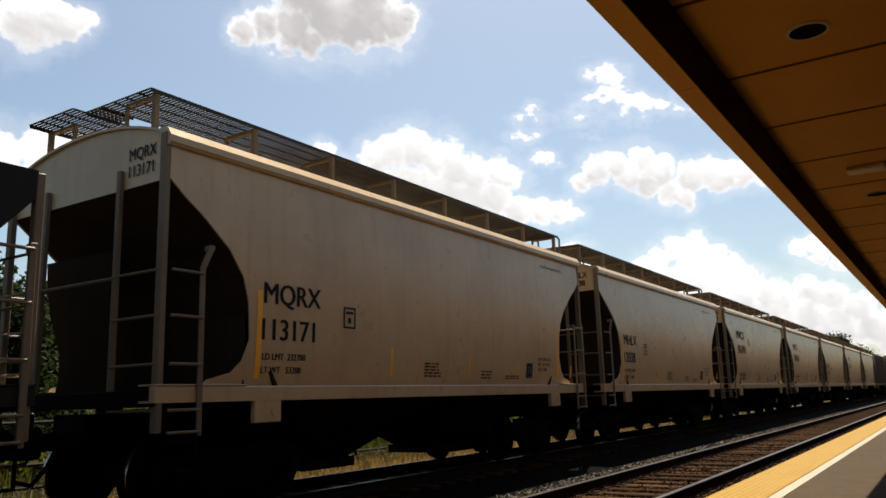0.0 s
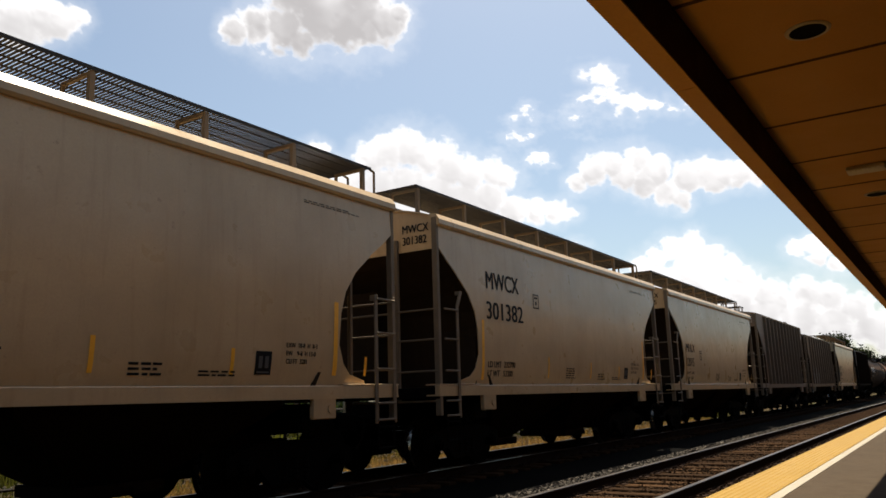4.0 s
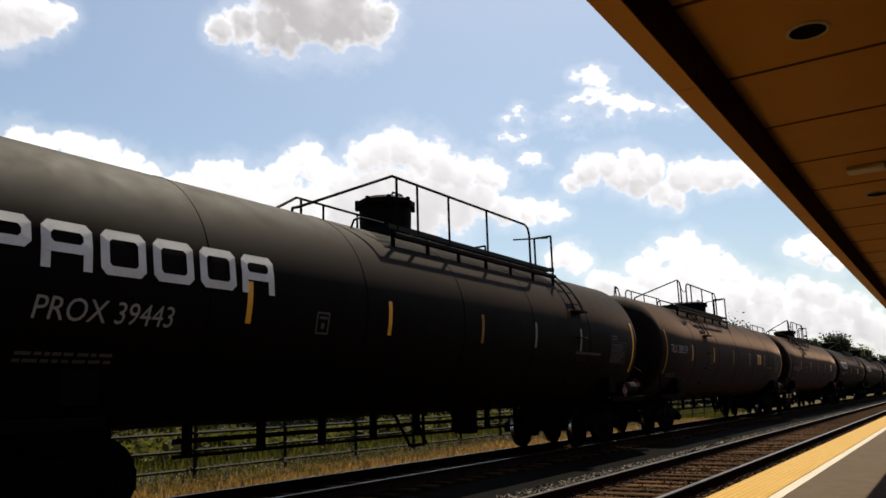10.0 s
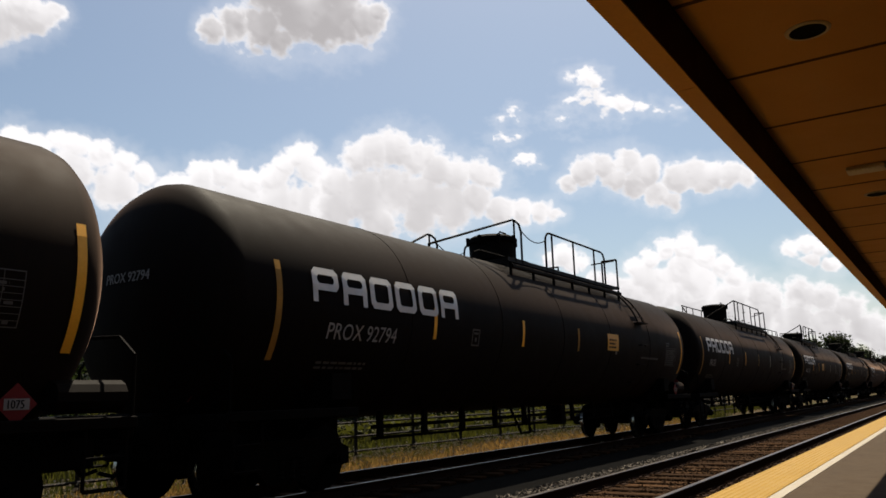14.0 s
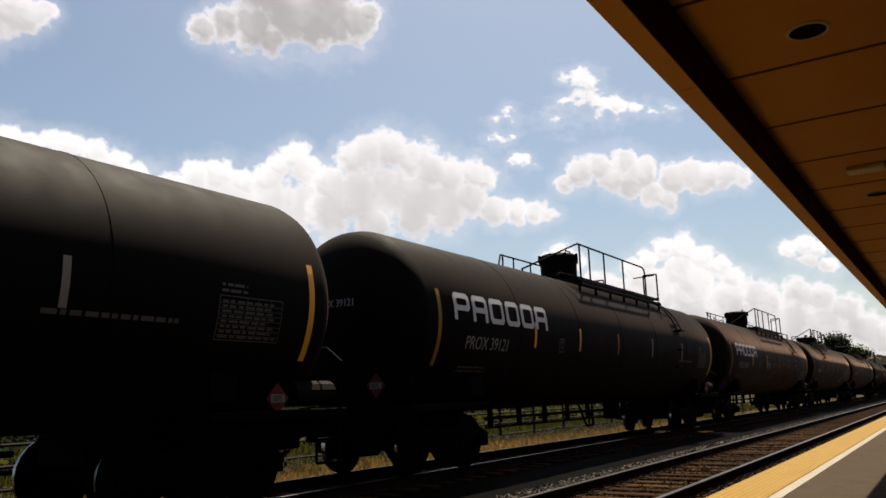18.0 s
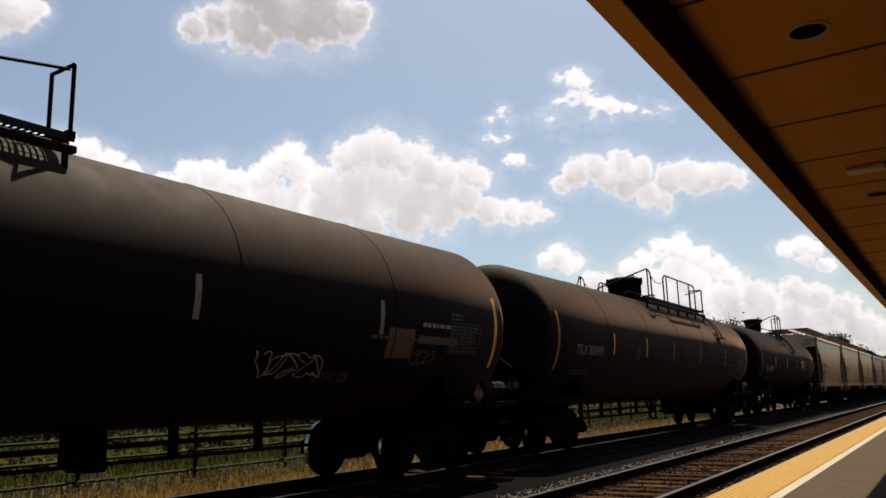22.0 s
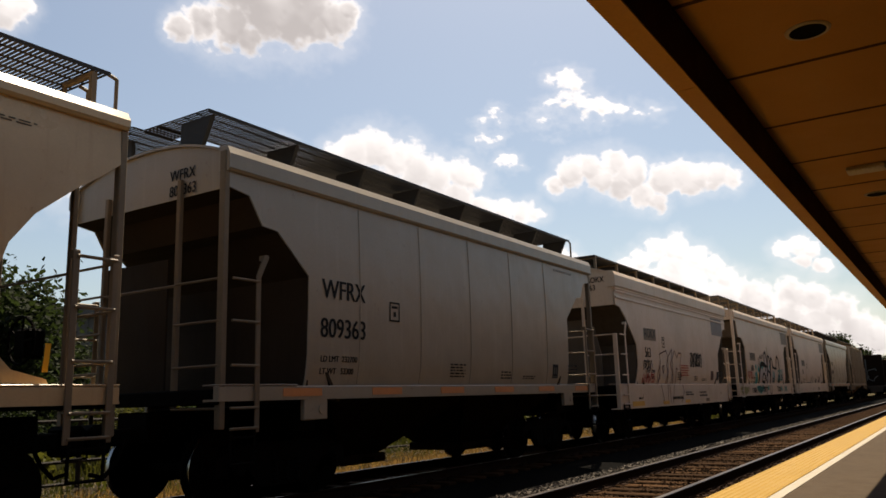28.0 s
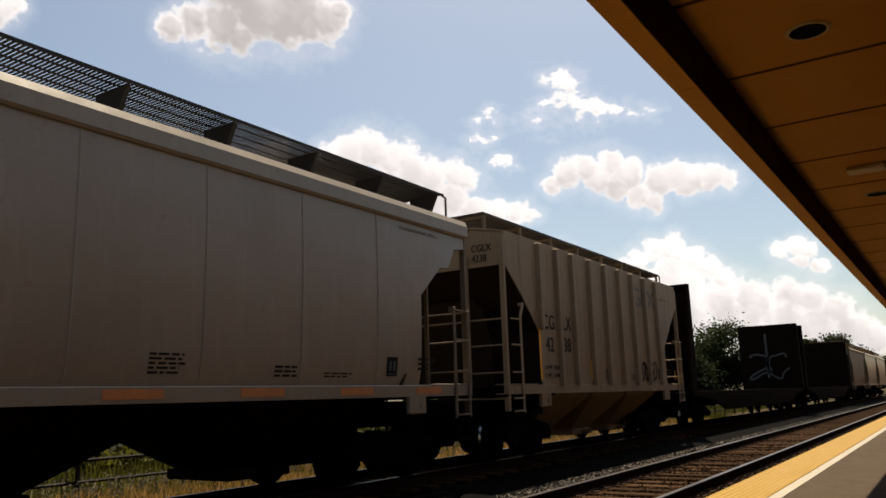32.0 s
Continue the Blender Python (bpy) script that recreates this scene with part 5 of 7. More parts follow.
def wild_mark(x, z, w, h, n, fill, edge, seed, label="sprayed jagged letter shapes"):
    """Overlapping angular shapes, each with a pale rim and slashes, no words."""
    def fn(car, half, mark, rng):
        r = random.Random(seed)
        step = w / n
        for k in range(n):
            cx, cy = (k + 0.5) * step, h * r.uniform(0.46, 0.54)
            pts = []
            for i in range(11):
                t = 2 * math.pi * i / 11 + r.uniform(-0.18, 0.18)
                q = r.uniform(0.72, 1.12) if i % 2 else r.uniform(0.95, 1.2)
                pts.append((q * math.cos(t) * step * 0.60, max(-0.5, min(0.5, q * 0.5 * math.sin(t))) * h))
            for grow, material, lift in ((1.0, edge, 0.008), (0.86, fill, 0.011)):
                vs = [(cx, cy)] + [(cx + a * grow - (0.0 if grow == 1.0 else 0.015), cy + b * grow) for a, b in pts]
                mark("spray_fill", (vs, [(0, 1 + i, 1 + (i + 1) % 11) for i in range(11)]), -half + x, z, material, label, lift)
            for i in range(2):
                a = cx + r.uniform(-0.3, 0.25) * step
                b = cy + r.uniform(-0.35, 0.05) * h
                s = [(a, b), (a + r.uniform(-0.1, 0.2) * step, b + 0.16 * h), (a + r.uniform(-0.1, 0.25) * step, b + r.uniform(0.25, 0.36) * h)]
                mark("spray_stroke", stroke(s, r.uniform(0.03, 0.075)), -half + x, z, edge, label, 0.014)
    return fn


def outline_mark(x, z, w, h, n, material, seed, line, label="dark red sprayed letter outlines"):
    """Angular closed outlines with a small counter each, no words."""
    def fn(car, half, mark, rng):
        r = random.Random(seed)
        step = w / n
        for k in range(n):
            cx, cy = (k + 0.5) * step, h * r.uniform(0.46, 0.54)
            for grow, m in ((1.0, r.choice((7, 9, 10, 12))), (r.uniform(0.25, 0.4), r.choice((4, 5, 6)))):
                pts = []
                for i in range(m):
                    t = 2 * math.pi * i / m + r.uniform(0.0, 0.45)
                    q = (r.uniform(0.7, 0.9) if i % 2 else r.uniform(1.0, 1.15)) * grow
                    pts.append((cx + q * math.cos(t) * step * 0.58, cy + max(-0.5, min(0.5, q * 0.52 * math.sin(t))) * h + (0.0 if grow == 1.0 else 0.12 * h * math.sin(2.1 * k + seed))))
                mark("spray_stroke", stroke(pts + [pts[0]], line * r.uniform(0.85, 1.2)), -half + x, z, material, label, 0.012 + 0.0004 * k)
    return fn


def arch_mark(rows, material, label="sprayed arches", lift=0.012):
    def fn(car, half, mark, rng):
        for row in rows:
            mark("spray_stroke", arches([row]), -half, 0.0, material, label, lift)
    return fn


def emblem_row(places, material):
    """Pale painted shapes, one a panel, in place of a worn company name: (x, z, width, height, style)."""
    def fn(car, half, mark, rng):
        for x, z, w, h, style in places:
            mark("faded_shape", block_letters(style, w, h, w * 0.26), -half + x, z, material, "faded painted shape", 0.008)
    return fn


def spots(rows, material, label):
    """Soft-edged sprayed ovals: (x, z, half width, half height)."""
    def fn(car, half, mark, rng):
        for k, (x, z, a, b) in enumerate(rows):
            vs, n = [(0.0, 0.0)], 22
            for i in range(n):
                t = 2 * math.pi * i / n
                q = 1.0 + 0.12 * math.sin(3 * t + k) + 0.07 * math.sin(7 * t + 2 * k)
                vs.append((a * q * math.cos(t), max(1.43 - z, b * q * math.sin(t))))
            mark("spray_fill", (vs, [(0, 1 + i, 1 + (i + 1) % n) for i in range(n)]), -half + x, z, material, label, 0.005)
    return fn


def words(x, z, string, size, material, wide=0.9, shear=0.0):
    def fn(car, half, mark, rng):
        mark("sprayed_word", text_verts(string, size, wide, shear), -half + x, z, material, "lettering " + string, 0.010)
    return fn


def panel(x, z, w, h, material, label="painted patch", name="paint_patch", lift=0.004):
    def fn(car, half, mark, rng):
        mark(name, bar_rows([(0, w, 0, h)]), -half + x, z, material, label, lift)
    return fn


def print_block(x, z, w, n, h, material):
    def fn(car, half, mark, rng):
        mark("small_print", small_print(w, n, h, rng), -half + x, z, material, "", 0.009)
    return fn


def sill_bars(z, *rows):
    def fn(car, half, mark, rng):
        for x, w, h, material in rows:
            f = Form()
            f.box(-half + x, -half + x + w, -1.607, -1.601, z, z + h)
            part("sill_decal", f.mesh("sill_decal"), material, car)
    return fn


def sill_words(*rows):
    def fn(car, half, mark, rng):
        for x, string, size in rows:
            vs, fs = text_verts(string, size, 0.95)
            f = Form()
            f.add([(-half + x + u, -1.606 - q, 1.08 + w) for u, w, q in vs], fs)
            part("sprayed_word", f.mesh("sprayed_word"), SPRAY_BLACK, car, "lettering " + string)
    return fn


def sill_strokes(lines, material, width, label="sprayed strokes on the sill"):
    """Sprayed lines across the deep sill: each a run of (x, z) from the car's end."""
    def fn(car, half, mark, rng):
        for line in lines:
            vs, fs = stroke(line, width)
            f = Form()
            f.add([(-half + u, -1.607, w) for u, w in vs], fs)
            part("spray_stroke", f.mesh("spray_stroke"), material, car, label)
    return fn


def side_strokes(lines, material, width, label, lift=0.013):
    """Sprayed lines on the side: each a run of (x, z) from the car's end."""
    def fn(car, half, mark, rng):
        for k, line in enumerate(lines):
            fine = []
            for (u0, w0), (u1, w1) in zip(line[:-1], line[1:]):
                fine += [(u0 + (u1 - u0) * i / 4, w0 + (w1 - w0) * i / 4) for i in range(4)]
            mark("spray_stroke", stroke(fine + [line[-1]], width), -half, 0.0, material, label, lift + 0.0004 * k)
    return fn


def sill_mist(rows, material):
    """Soft-edged sprayed patches on the deep sill: (x, z, half width, half height)."""
    def fn(car, half, mark, rng):
        for k, (x, z, a, b) in enumerate(rows):
            vs, n = [(0.0, 0.0)], 22
            for i in range(n):
                t = 2 * math.pi * i / n
                q = 1.0 + 0.16 * math.sin(3 * t + k) + 0.1 * math.sin(7 * t + 2 * k)
                vs.append((a * q * math.cos(t), max(0.99 - z, min(1.415 - z, b * q * math.sin(t)))))
            f = Form()
            f.add([(-half + x + u, -1.6035, z + w) for u, w in vs], [(0, 1 + i, 1 + (i + 1) % n) for i in range(n)])
            part("spray_fill", f.mesh("spray_fill"), material, car, "sprayed paint mist")
    return fn


def sill_print(x, z, w, n, h, material):
    def fn(car, half, mark, rng):
        vs, fs = small_print(w, n, h, rng)
        f = Form()
        f.add([(-half + x + u, -1.606, z + q) for u, q in vs], fs)
        tagged(part("small_print", f.mesh("small_print"), material, car), kind="stuff")
    return fn


HAND_LETTERS = {
    "T": [[(0.0, 0.96), (1.0, 1.0)], [(0.5, 0.98), (0.42, 0.0)]],
    "R": [[(0.1, 0.0), (0.16, 0.92)], [(0.05, 0.9), (0.7, 0.95), (0.88, 0.72), (0.6, 0.5), (0.2, 0.48)], [(0.3, 0.48), (0.95, 0.0)]],
    "A": [[(0.0, 0.0), (0.5, 1.0), (0.85, 0.0)], [(0.15, 0.38), (0.8, 0.34)]],
    "I": [[(0.3, 0.0), (0.6, 1.0)]],
    "N": [[(0.05, 0.0), (0.2, 1.0)], [(0.2, 1.0), (0.75, 0.05)], [(0.75, 0.05), (0.95, 1.0)]],
    "Z": [[(0.05, 0.93), (1.0, 1.0)], [(1.0, 1.0), (0.0, 0.04)], [(0.0, 0.04), (0.95, 0.0)]],
}


def hand_word(x, z, string, wide, high, material, width):
    """A word painted by hand, letter by letter."""
    def fn(car, half, mark, rng):
        for k, c in enumerate(string):
            for run in HAND_LETTERS[c]:
                line = [(x + wide * (k + 0.86 * u), z + high * w) for u, w in run]
                side_strokes([line], material, width, "hand-painted letter " + c, 0.011 + 0.0005 * k)(car, half, mark, rng)
    return fn


def sill_tags(car, half, mark, rng):
    """Dark scribbles and teal mist along the deep sill."""
    r = random.Random(77)
    for x, w, n, material in ((3.3, 1.0, 6, SPRAY_GREEN), (3.2, 0.7, 5, SPRAY_BLACK), (4.2, 0.8, 5, SPRAY_BLACK), (7.3, 0.8, 6, SPRAY_BLACK), (9.0, 0.6, 5, SPRAY_GREEN), (0.2, 1.4, 7, SPRAY_OLIVE)):
        vs, fs = scribble(w, 0.24, n, r, 0.035)
        f = Form()
        f.add([(-half + x + u, -1.606, 1.08 + q) for u, q in vs], fs)
        part("spray_tag", f.mesh("spray_tag"), material, car, "sprayed scribble")


def sill_tapes(car, half, mark, rng):
    for k in range(6):
        f = Form()
        x = -half + 0.9 + k * 1.75
        f.box(x, x + 0.7, -1.606, -1.601, 1.30, 1.40)
        part("sill_tape", f.mesh("sill_tape"), ORANGE_TAPE, car, "orange sill tape")


TAPES = {143: (0.204, 0.371, 0.535, 0.662, 0.797), 162: (0.15, 0.30, 0.46, 0.615, 0.779), 182: (0.174, 0.363, 0.526, 0.694, 0.83), 202: (0.207, 0.388, 0.544, 0.68), 222: (0.208, 0.36, 0.50, 0.64, 0.80),
         242: (0.208, 0.34, 0.48, 0.635, 0.80), 262: (0.208, 0.34, 0.48, 0.635, 0.80), 282: (0.204, 0.371, 0.535, 0.662, 0.797), 302: (0.183, 0.32, 0.458, 0.622, 0.81), 323: (0.183, 0.32, 0.458, 0.622, 0.81), 343: (0.209, 0.419, 0.624, 0.806)}
LO = "grey curved-side covered hopper car with roof walkway"
GREY = dict(trim=SHADED_TRIM_GREY, wide=0.95, kind="curved", mark_x=1.40, paint=GREY_PAINT, label=LO, tape=REFLECTOR)
HOPPERS = [
    dict(GREY, s0=-7.15, s1=3.75, kind="patched", paint=HEAD_CAR_DARK, top=3.42, crown=3.5, drop=0.0, walk=None, stripes=False, code="", number="", under=STEEL_DARK, label="dark covered hopper car at the head of the train"),
    dict(GREY, s0=5.23, s1=16.25, code="MQRX", number="113171", lt="53200"),
    dict(GREY, s0=17.5, s1=28.5, code="MHLX", number="12038", lt="53300"),
    dict(GREY, s0=29.8, s1=40.7, code="MWCX", number="301091", ld="233300", lt="52700", mark_x=1.50, wide=0.86, num_wide=1.05, zt=3.15, zn=2.60, size=0.32, plate_x=1.86, print_size=0.11),
    dict(GREY, s0=42.1, s1=53.0, code="MWCX", number="301638", mark_x=1.50, wide=0.86, num_wide=1.05, zt=3.15, zn=2.60, size=0.32, plate_x=1.86, print_size=0.11),
    dict(GREY, s0=54.29, s1=65.2, code="MQRX", number="113038"),
    dict(GREY, s0=66.6, s1=77.5, code="MWCX", number="301382", mark_x=1.50, wide=0.86, num_wide=1.05, zt=3.15, zn=2.60, size=0.32, plate_x=1.86, print_size=0.11),
    dict(GREY, s0=78.95, s1=89.9, code="MHLX", number="12015", tape=REFLECTOR_WORN),
    dict(s0=91.3, s1=102.75, kind="ribbed", paint=RIB_PAINT, trim=SHADED_TRIM_GREY, top=4.46, crown=4.62, drop=0.0, walk=None, end_boards=True, bays=2, rib_size=(0.035, 0.12), ribs=[1.43 + 0.811 * k for k in range(12)], rib_paint=SHADED_RIB_GREY,
         split_marks=((1.62, 2.50, "MW"), (2.46, 2.50, "CX"), (1.60, 2.04, "302"), (2.42, 2.04, "280")), code="MWCX", number="302280", end_plate=True, size=0.22, wide=0.78, mark_x=1.62, zt=2.50, zn=2.04, stripes=False, label="dark grey ribbed covered hopper car"),
    dict(s0=104.1, s1=114.5, kind="split", center_walk=True, paint=BROWN_PAINT, trim=SHADED_RIB_GREY, top=4.18, crown=4.34, drop=0.0, walk=None, bays=3, ribs=[1.2 + 0.887 * k for k in range(10)], rib_size=(0.035, 0.09), rib_paint=SHADED_RIB_GREY,
         code="", number="", mark_x=1.8, stripes=False, label="weathered tan ribbed covered hopper car",
         extra=(panel(1.26, 1.45, 0.74, 0.86, PATCH_TAN), panel(2.13, 1.45, 0.80, 0.86, PATCH_TAN), panel(3.07, 1.45, 0.70, 0.62, PATCH_TAN),
                words(1.42, 2.03, "MW", 0.235, LETTER_BLACK, 0.9, 0.15), words(2.34, 2.03, "CX", 0.235, LETTER_BLACK, 0.9, 0.15), words(1.44, 1.76, "30", 0.235, LETTER_BLACK, 0.9, 0.15),
                words(2.36, 1.76, "06", 0.235, LETTER_BLACK, 0.9, 0.15), words(3.22, 1.76, "24", 0.235, LETTER_BLACK, 0.9, 0.15), tag_mark(5.7, 2.0, 0.7, 0.35, 4, SPRAY_BLACK, None, 3, 0.03))),
    dict(GREY, s0=116.93, s1=127.85, code="MHLX", number="12082", tape=REFLECTOR_WORN),
    dict(s0=129.2, s1=140.6, kind="split", center_walk=True, paint=NAVY_PAINT, rib_paint=SHADED_RUST_PAINT, top=4.16, crown=4.3, drop=0.0, walk=None, bays=2, ribs=(1.24, 2.14, 3.06, 3.97, 4.9, 5.79, 6.75, 7.69, 8.58, 9.44, 10.36), rib_size=(0.05, 0.09),
         code="", number="", stripes=False, trim=STEEL_DARK, sill_paint=STEEL_DARK, bay_paint=STEEL_DARK, under=STEEL_DARK, print_ink=LETTER_PALE, label="faded blue ribbed covered hopper car with sprayed tags",
         extra=(panel(1.40, 1.89, 0.72, 0.70, PATCH_WHITE, "white number patch"), panel(2.28, 1.87, 0.72, 0.73, PATCH_WHITE, "white number patch"),
                panel(1.24, 1.42, 0.06, 0.9, REFLECTOR, "orange reflector"), panel(3.74, 1.42, 0.06, 0.42, REFLECTOR, "orange reflector"), panel(6.34, 1.42, 0.06, 0.3, REFLECTOR_WORN, "worn reflector"), panel(8.74, 1.42, 0.06, 0.3, REFLECTOR_WORN, "worn reflector"),
                words(1.54, 2.29, "AE", 0.21, LETTER_BLACK, 0.95), words(2.42, 2.29, "QX", 0.21, LETTER_BLACK, 0.95), words(1.54, 1.96, "30", 0.21, LETTER_BLACK, 0.95), words(2.42, 1.96, "31", 0.21, LETTER_BLACK, 0.95),
                words(1.46, 1.72, "LD LMT", 0.08, LETTER_PALE), words(1.46, 1.58, "LT WT", 0.08, LETTER_PALE),
                emblem_row([(1.52, 3.28, 0.40, 0.52, 0), (2.38, 3.26, 0.36, 0.40, 2), (3.20, 3.34, 0.26, 0.36, 3), (3.54, 3.36, 0.22, 0.46, 1), (4.16, 3.36, 0.36, 0.38, 2), (5.14, 3.36, 0.36, 0.38, 1), (6.00, 3.36, 0.42, 0.50, 0), (6.92, 3.36, 0.42, 0.46, 1), (7.80, 3.40, 0.30, 0.38, 2), (8.18, 3.42, 0.16, 0.46, 3), (8.80, 3.36, 0.36, 0.38, 1), (9.62, 3.36, 0.36, 0.38, 2)], LETTER_GREY),
                panel(3.19, 1.44, 0.6, 0.76, SPRAY_SILVER, "silver sprayed ground"), wild_mark(3.29, 1.44, 4.6, 0.76, 7, SPRAY_BLACK, SPRAY_SILVER, 11), panel(7.54, 1.5, 0.36, 0.3, SPRAY_SILVER, "small silver box"), panel(7.59, 1.55, 0.26, 0.2, LETTER_BLACK, "black box", lift=0.008))),
    dict(GREY, s0=360.55, s1=371.5, code="WWUX", number="18337", ld="232500", lt="53500"),
    dict(GREY, s0=372.95, s1=383.9, code="MHLX", number=""),
    dict(GREY, s0=385.4, s1=396.68, code="", number="", plate_at=8.25,
         extra=(hand_word(2.82, 1.46, "TRAINZ", 0.32, 0.53, SPRAY_BLACK, 0.07), outline_mark(5.75, 1.47, 2.15, 0.58, 5, SPRAY_RED, 8, 0.03, "red sprayed letter outlines"), tag_mark(8.0, 1.5, 0.75, 0.5, 5, SPRAY_RED, None, 9, 0.022, "red sprayed tag"),
                sill_strokes([[(5.65 + 0.1 * i, 1.345 + 0.02 * (i % 2)) for i in range(21)]], SPRAY_RED, 0.022), panel(5.66, 1.45, 0.07, 0.55, REFLECTOR_WORN, "worn reflector"), panel(3.80, 1.45, 0.08, 0.55, REFLECTOR_WORN, "worn reflector"),
                print_block(9.0, 1.74, 0.6, 3, 0.22, LETTER_BLACK), spots([(5.48, 2.95, 0.13, 0.17)], SPRAY_WINE, "dark painted emblem oval"), print_block(5.23, 2.42, 0.46, 4, 0.34, LETTER_GREY),
                panel(5.19, 2.84, 0.6, 0.46, PATCH_WHITE, "white emblem panel"), panel(5.17, 2.30, 0.6, 0.54, surface("navy_decal", (0.014, 0.015, 0.042), 0.6, bump=0.0, spec=0.12), "navy decal"))),
    dict(s0=398.05, s1=408.9, kind="faceted", end_y=-0.5, trim=SHADED_TRIM_GREY, under=UNDER_GREY, paint=BLUEGREY_PAINT, code="WFRX", number="809363", walk="plates", seams=True, drop=0.24, stripes=False, mark_x=1.60, zt=2.58, zn=2.06,
         label="cool grey covered hopper car with plated walkway", extra=(sill_tapes,)),
    dict(s0=410.5, s1=421.5, zt=2.68, zn=2.15, kind="rounded", walk_z=4.73, under=UNDER_TAN, paint=WHITE_PAINT, code="AOKX", number="563", light_code=True, plate_at=9.3, drop=0.34, stripes=False, sill=0.58, size=0.27, mark_x=1.98, label="dirty white covered hopper car with sprayed tags",
         extra=(panel(1.93, 2.61, 1.03, 0.32, PATCH_GREY, "grey mark panel"), panel(9.04, 3.10, 1.5, 0.60, PATCH_DARK, "grey painted-out panel"),
                side_strokes([[(3.05, 1.43), (3.2, 2.08), (3.14, 2.26), (3.75, 2.38), (3.9, 2.2), (3.75, 1.95), (3.86, 1.75), (3.7, 1.43)], [(3.86, 1.43), (3.9, 2.2), (4.3, 2.44), (4.28, 2.15), (4.1, 2.0), (4.3, 1.75), (4.15, 1.43)],
                              [(4.36, 1.43), (4.3, 2.15), (4.55, 2.4), (4.75, 2.2), (4.95, 2.35), (5.22, 2.34), (5.05, 2.0), (5.1, 1.43)], [(3.35, 1.9), (3.52, 1.96), (3.44, 1.72), (3.35, 1.9)], [(2.93, 1.43), (2.95, 1.7), (3.1, 1.95), (3.15, 1.6), (2.98, 1.5)], [(4.6, 1.43), (4.66, 1.9), (4.8, 1.85)]], SPRAY_WINE, 0.034, "dark red sprayed letter outlines"),
                sill_strokes([[(3.08, 1.42), (3.32, 0.88)], [(3.7, 1.42), (3.62, 0.87)], [(3.86, 1.42), (3.88, 0.9)], [(4.3, 1.42), (4.05, 0.89)], [(5.1, 1.42), (5.23, 1.22), (4.9, 0.9)]], SPRAY_WINE, 0.03),
                sill_print(4.07, 1.0, 1.1, 1, 0.16, LETTER_BLACK), sill_print(1.2, 1.05, 0.4, 1, 0.1, LETTER_BLACK), sill_print(5.4, 1.1, 0.8, 2, 0.14, LETTER_BLACK), sill_print(6.9, 1.05, 0.9, 2, 0.2, LETTER_BLACK), sill_print(0.12, 0.9, 0.5, 1, 0.08, LETTER_BLACK),
                tag_mark(6.15, 1.95, 1.3, 0.46, 9, SPRAY_BLACK, None, 23, 0.042), tag_mark(1.75, 1.80, 0.72, 0.28, 5, SPRAY_BLACK, None, 25, 0.03), tag_mark(1.70, 1.46, 1.05, 0.27, 6, SPRAY_RED, None, 24, 0.03), print_block(5.15, 1.68, 0.9, 5, 0.36, SPRAY_RED), panel(8.56, 1.56, 0.36, 0.3, SPRAY_WINE, "dark red notice panel"),
                sill_bars(0.88, (0.72, 0.9, 0.12, SIGN_YELLOW), (5.3, 0.5, 0.09, SIGN_YELLOW), (3.2, 0.5, 0.09, SIGN_YELLOW), (7.6, 0.4, 0.1, PATCH_GREY)))),
    dict(s0=423.0, s1=434.2, zt=2.45, zn=1.95, kind="panelled", under=UNDER_TAN, paint=WHITE_PAINT, code="AOKX", number="5606", light_code=True, plate_at=8.0, drop=0.24, stripes=False, tape=REFLECTOR_WORN, sill=0.44, size=0.235, print_size=0.085, lz=1.62, mark_x=2.27, ld="231000", lt="55000", label="dirty white covered hopper car with black and teal tags",
         extra=(panel(2.21, 2.37, 1.03, 0.31, PATCH_GREY, "grey mark panel"), panel(9.4, 3.30, 1.45, 0.58, PATCH_GREY, "grey painted-out panel"),
                spots([(3.21, 2.10, 0.13, 0.13), (3.03, 1.83, 0.06, 0.07), (3.30, 1.62, 0.26, 0.30), (3.67, 2.05, 0.14, 0.16), (2.86, 1.44, 0.07, 0.08), (4.42, 2.22, 0.36, 0.17), (6.1, 2.15, 0.16, 0.12), (6.95, 1.75, 0.13, 0.24), (3.2, 1.45, 0.20, 0.07)], SPRAY_GREEN, "teal sprayed patch"),
                spots([(4.45, 1.75, 0.55, 0.36), (5.15, 2.10, 0.24, 0.5), (5.55, 1.72, 0.34, 0.34), (5.9, 2.0, 0.3, 0.4)], SPRAY_PALE, "pale sprayed fill"),
                arch_mark([(3.75, 5.1, 1.44, 2.1, 2.26, 0.195), (4.88, 5.52, 2.15, 1.44, 2.78, 0.128), (4.45, 4.98, 1.62, 1.62, 1.86, 0.105), (4.42, 5.0, 1.62, 1.44, 1.50, 0.105), (5.55, 6.18, 2.05, 1.44, 2.64, 0.120), (6.2, 6.68, 2.1, 2.1, 2.55, 0.112), (6.68, 7.55, 2.35, 2.1, 2.12, 0.105), (7.5, 8.22, 2.1, 1.7, 2.66, 0.120), (5.1, 5.5, 1.95, 1.8, 2.2, 0.105), (5.35, 6.1, 1.7, 1.5, 1.98, 0.105)], SPRAY_BLACK, "black sprayed letter outlines"),
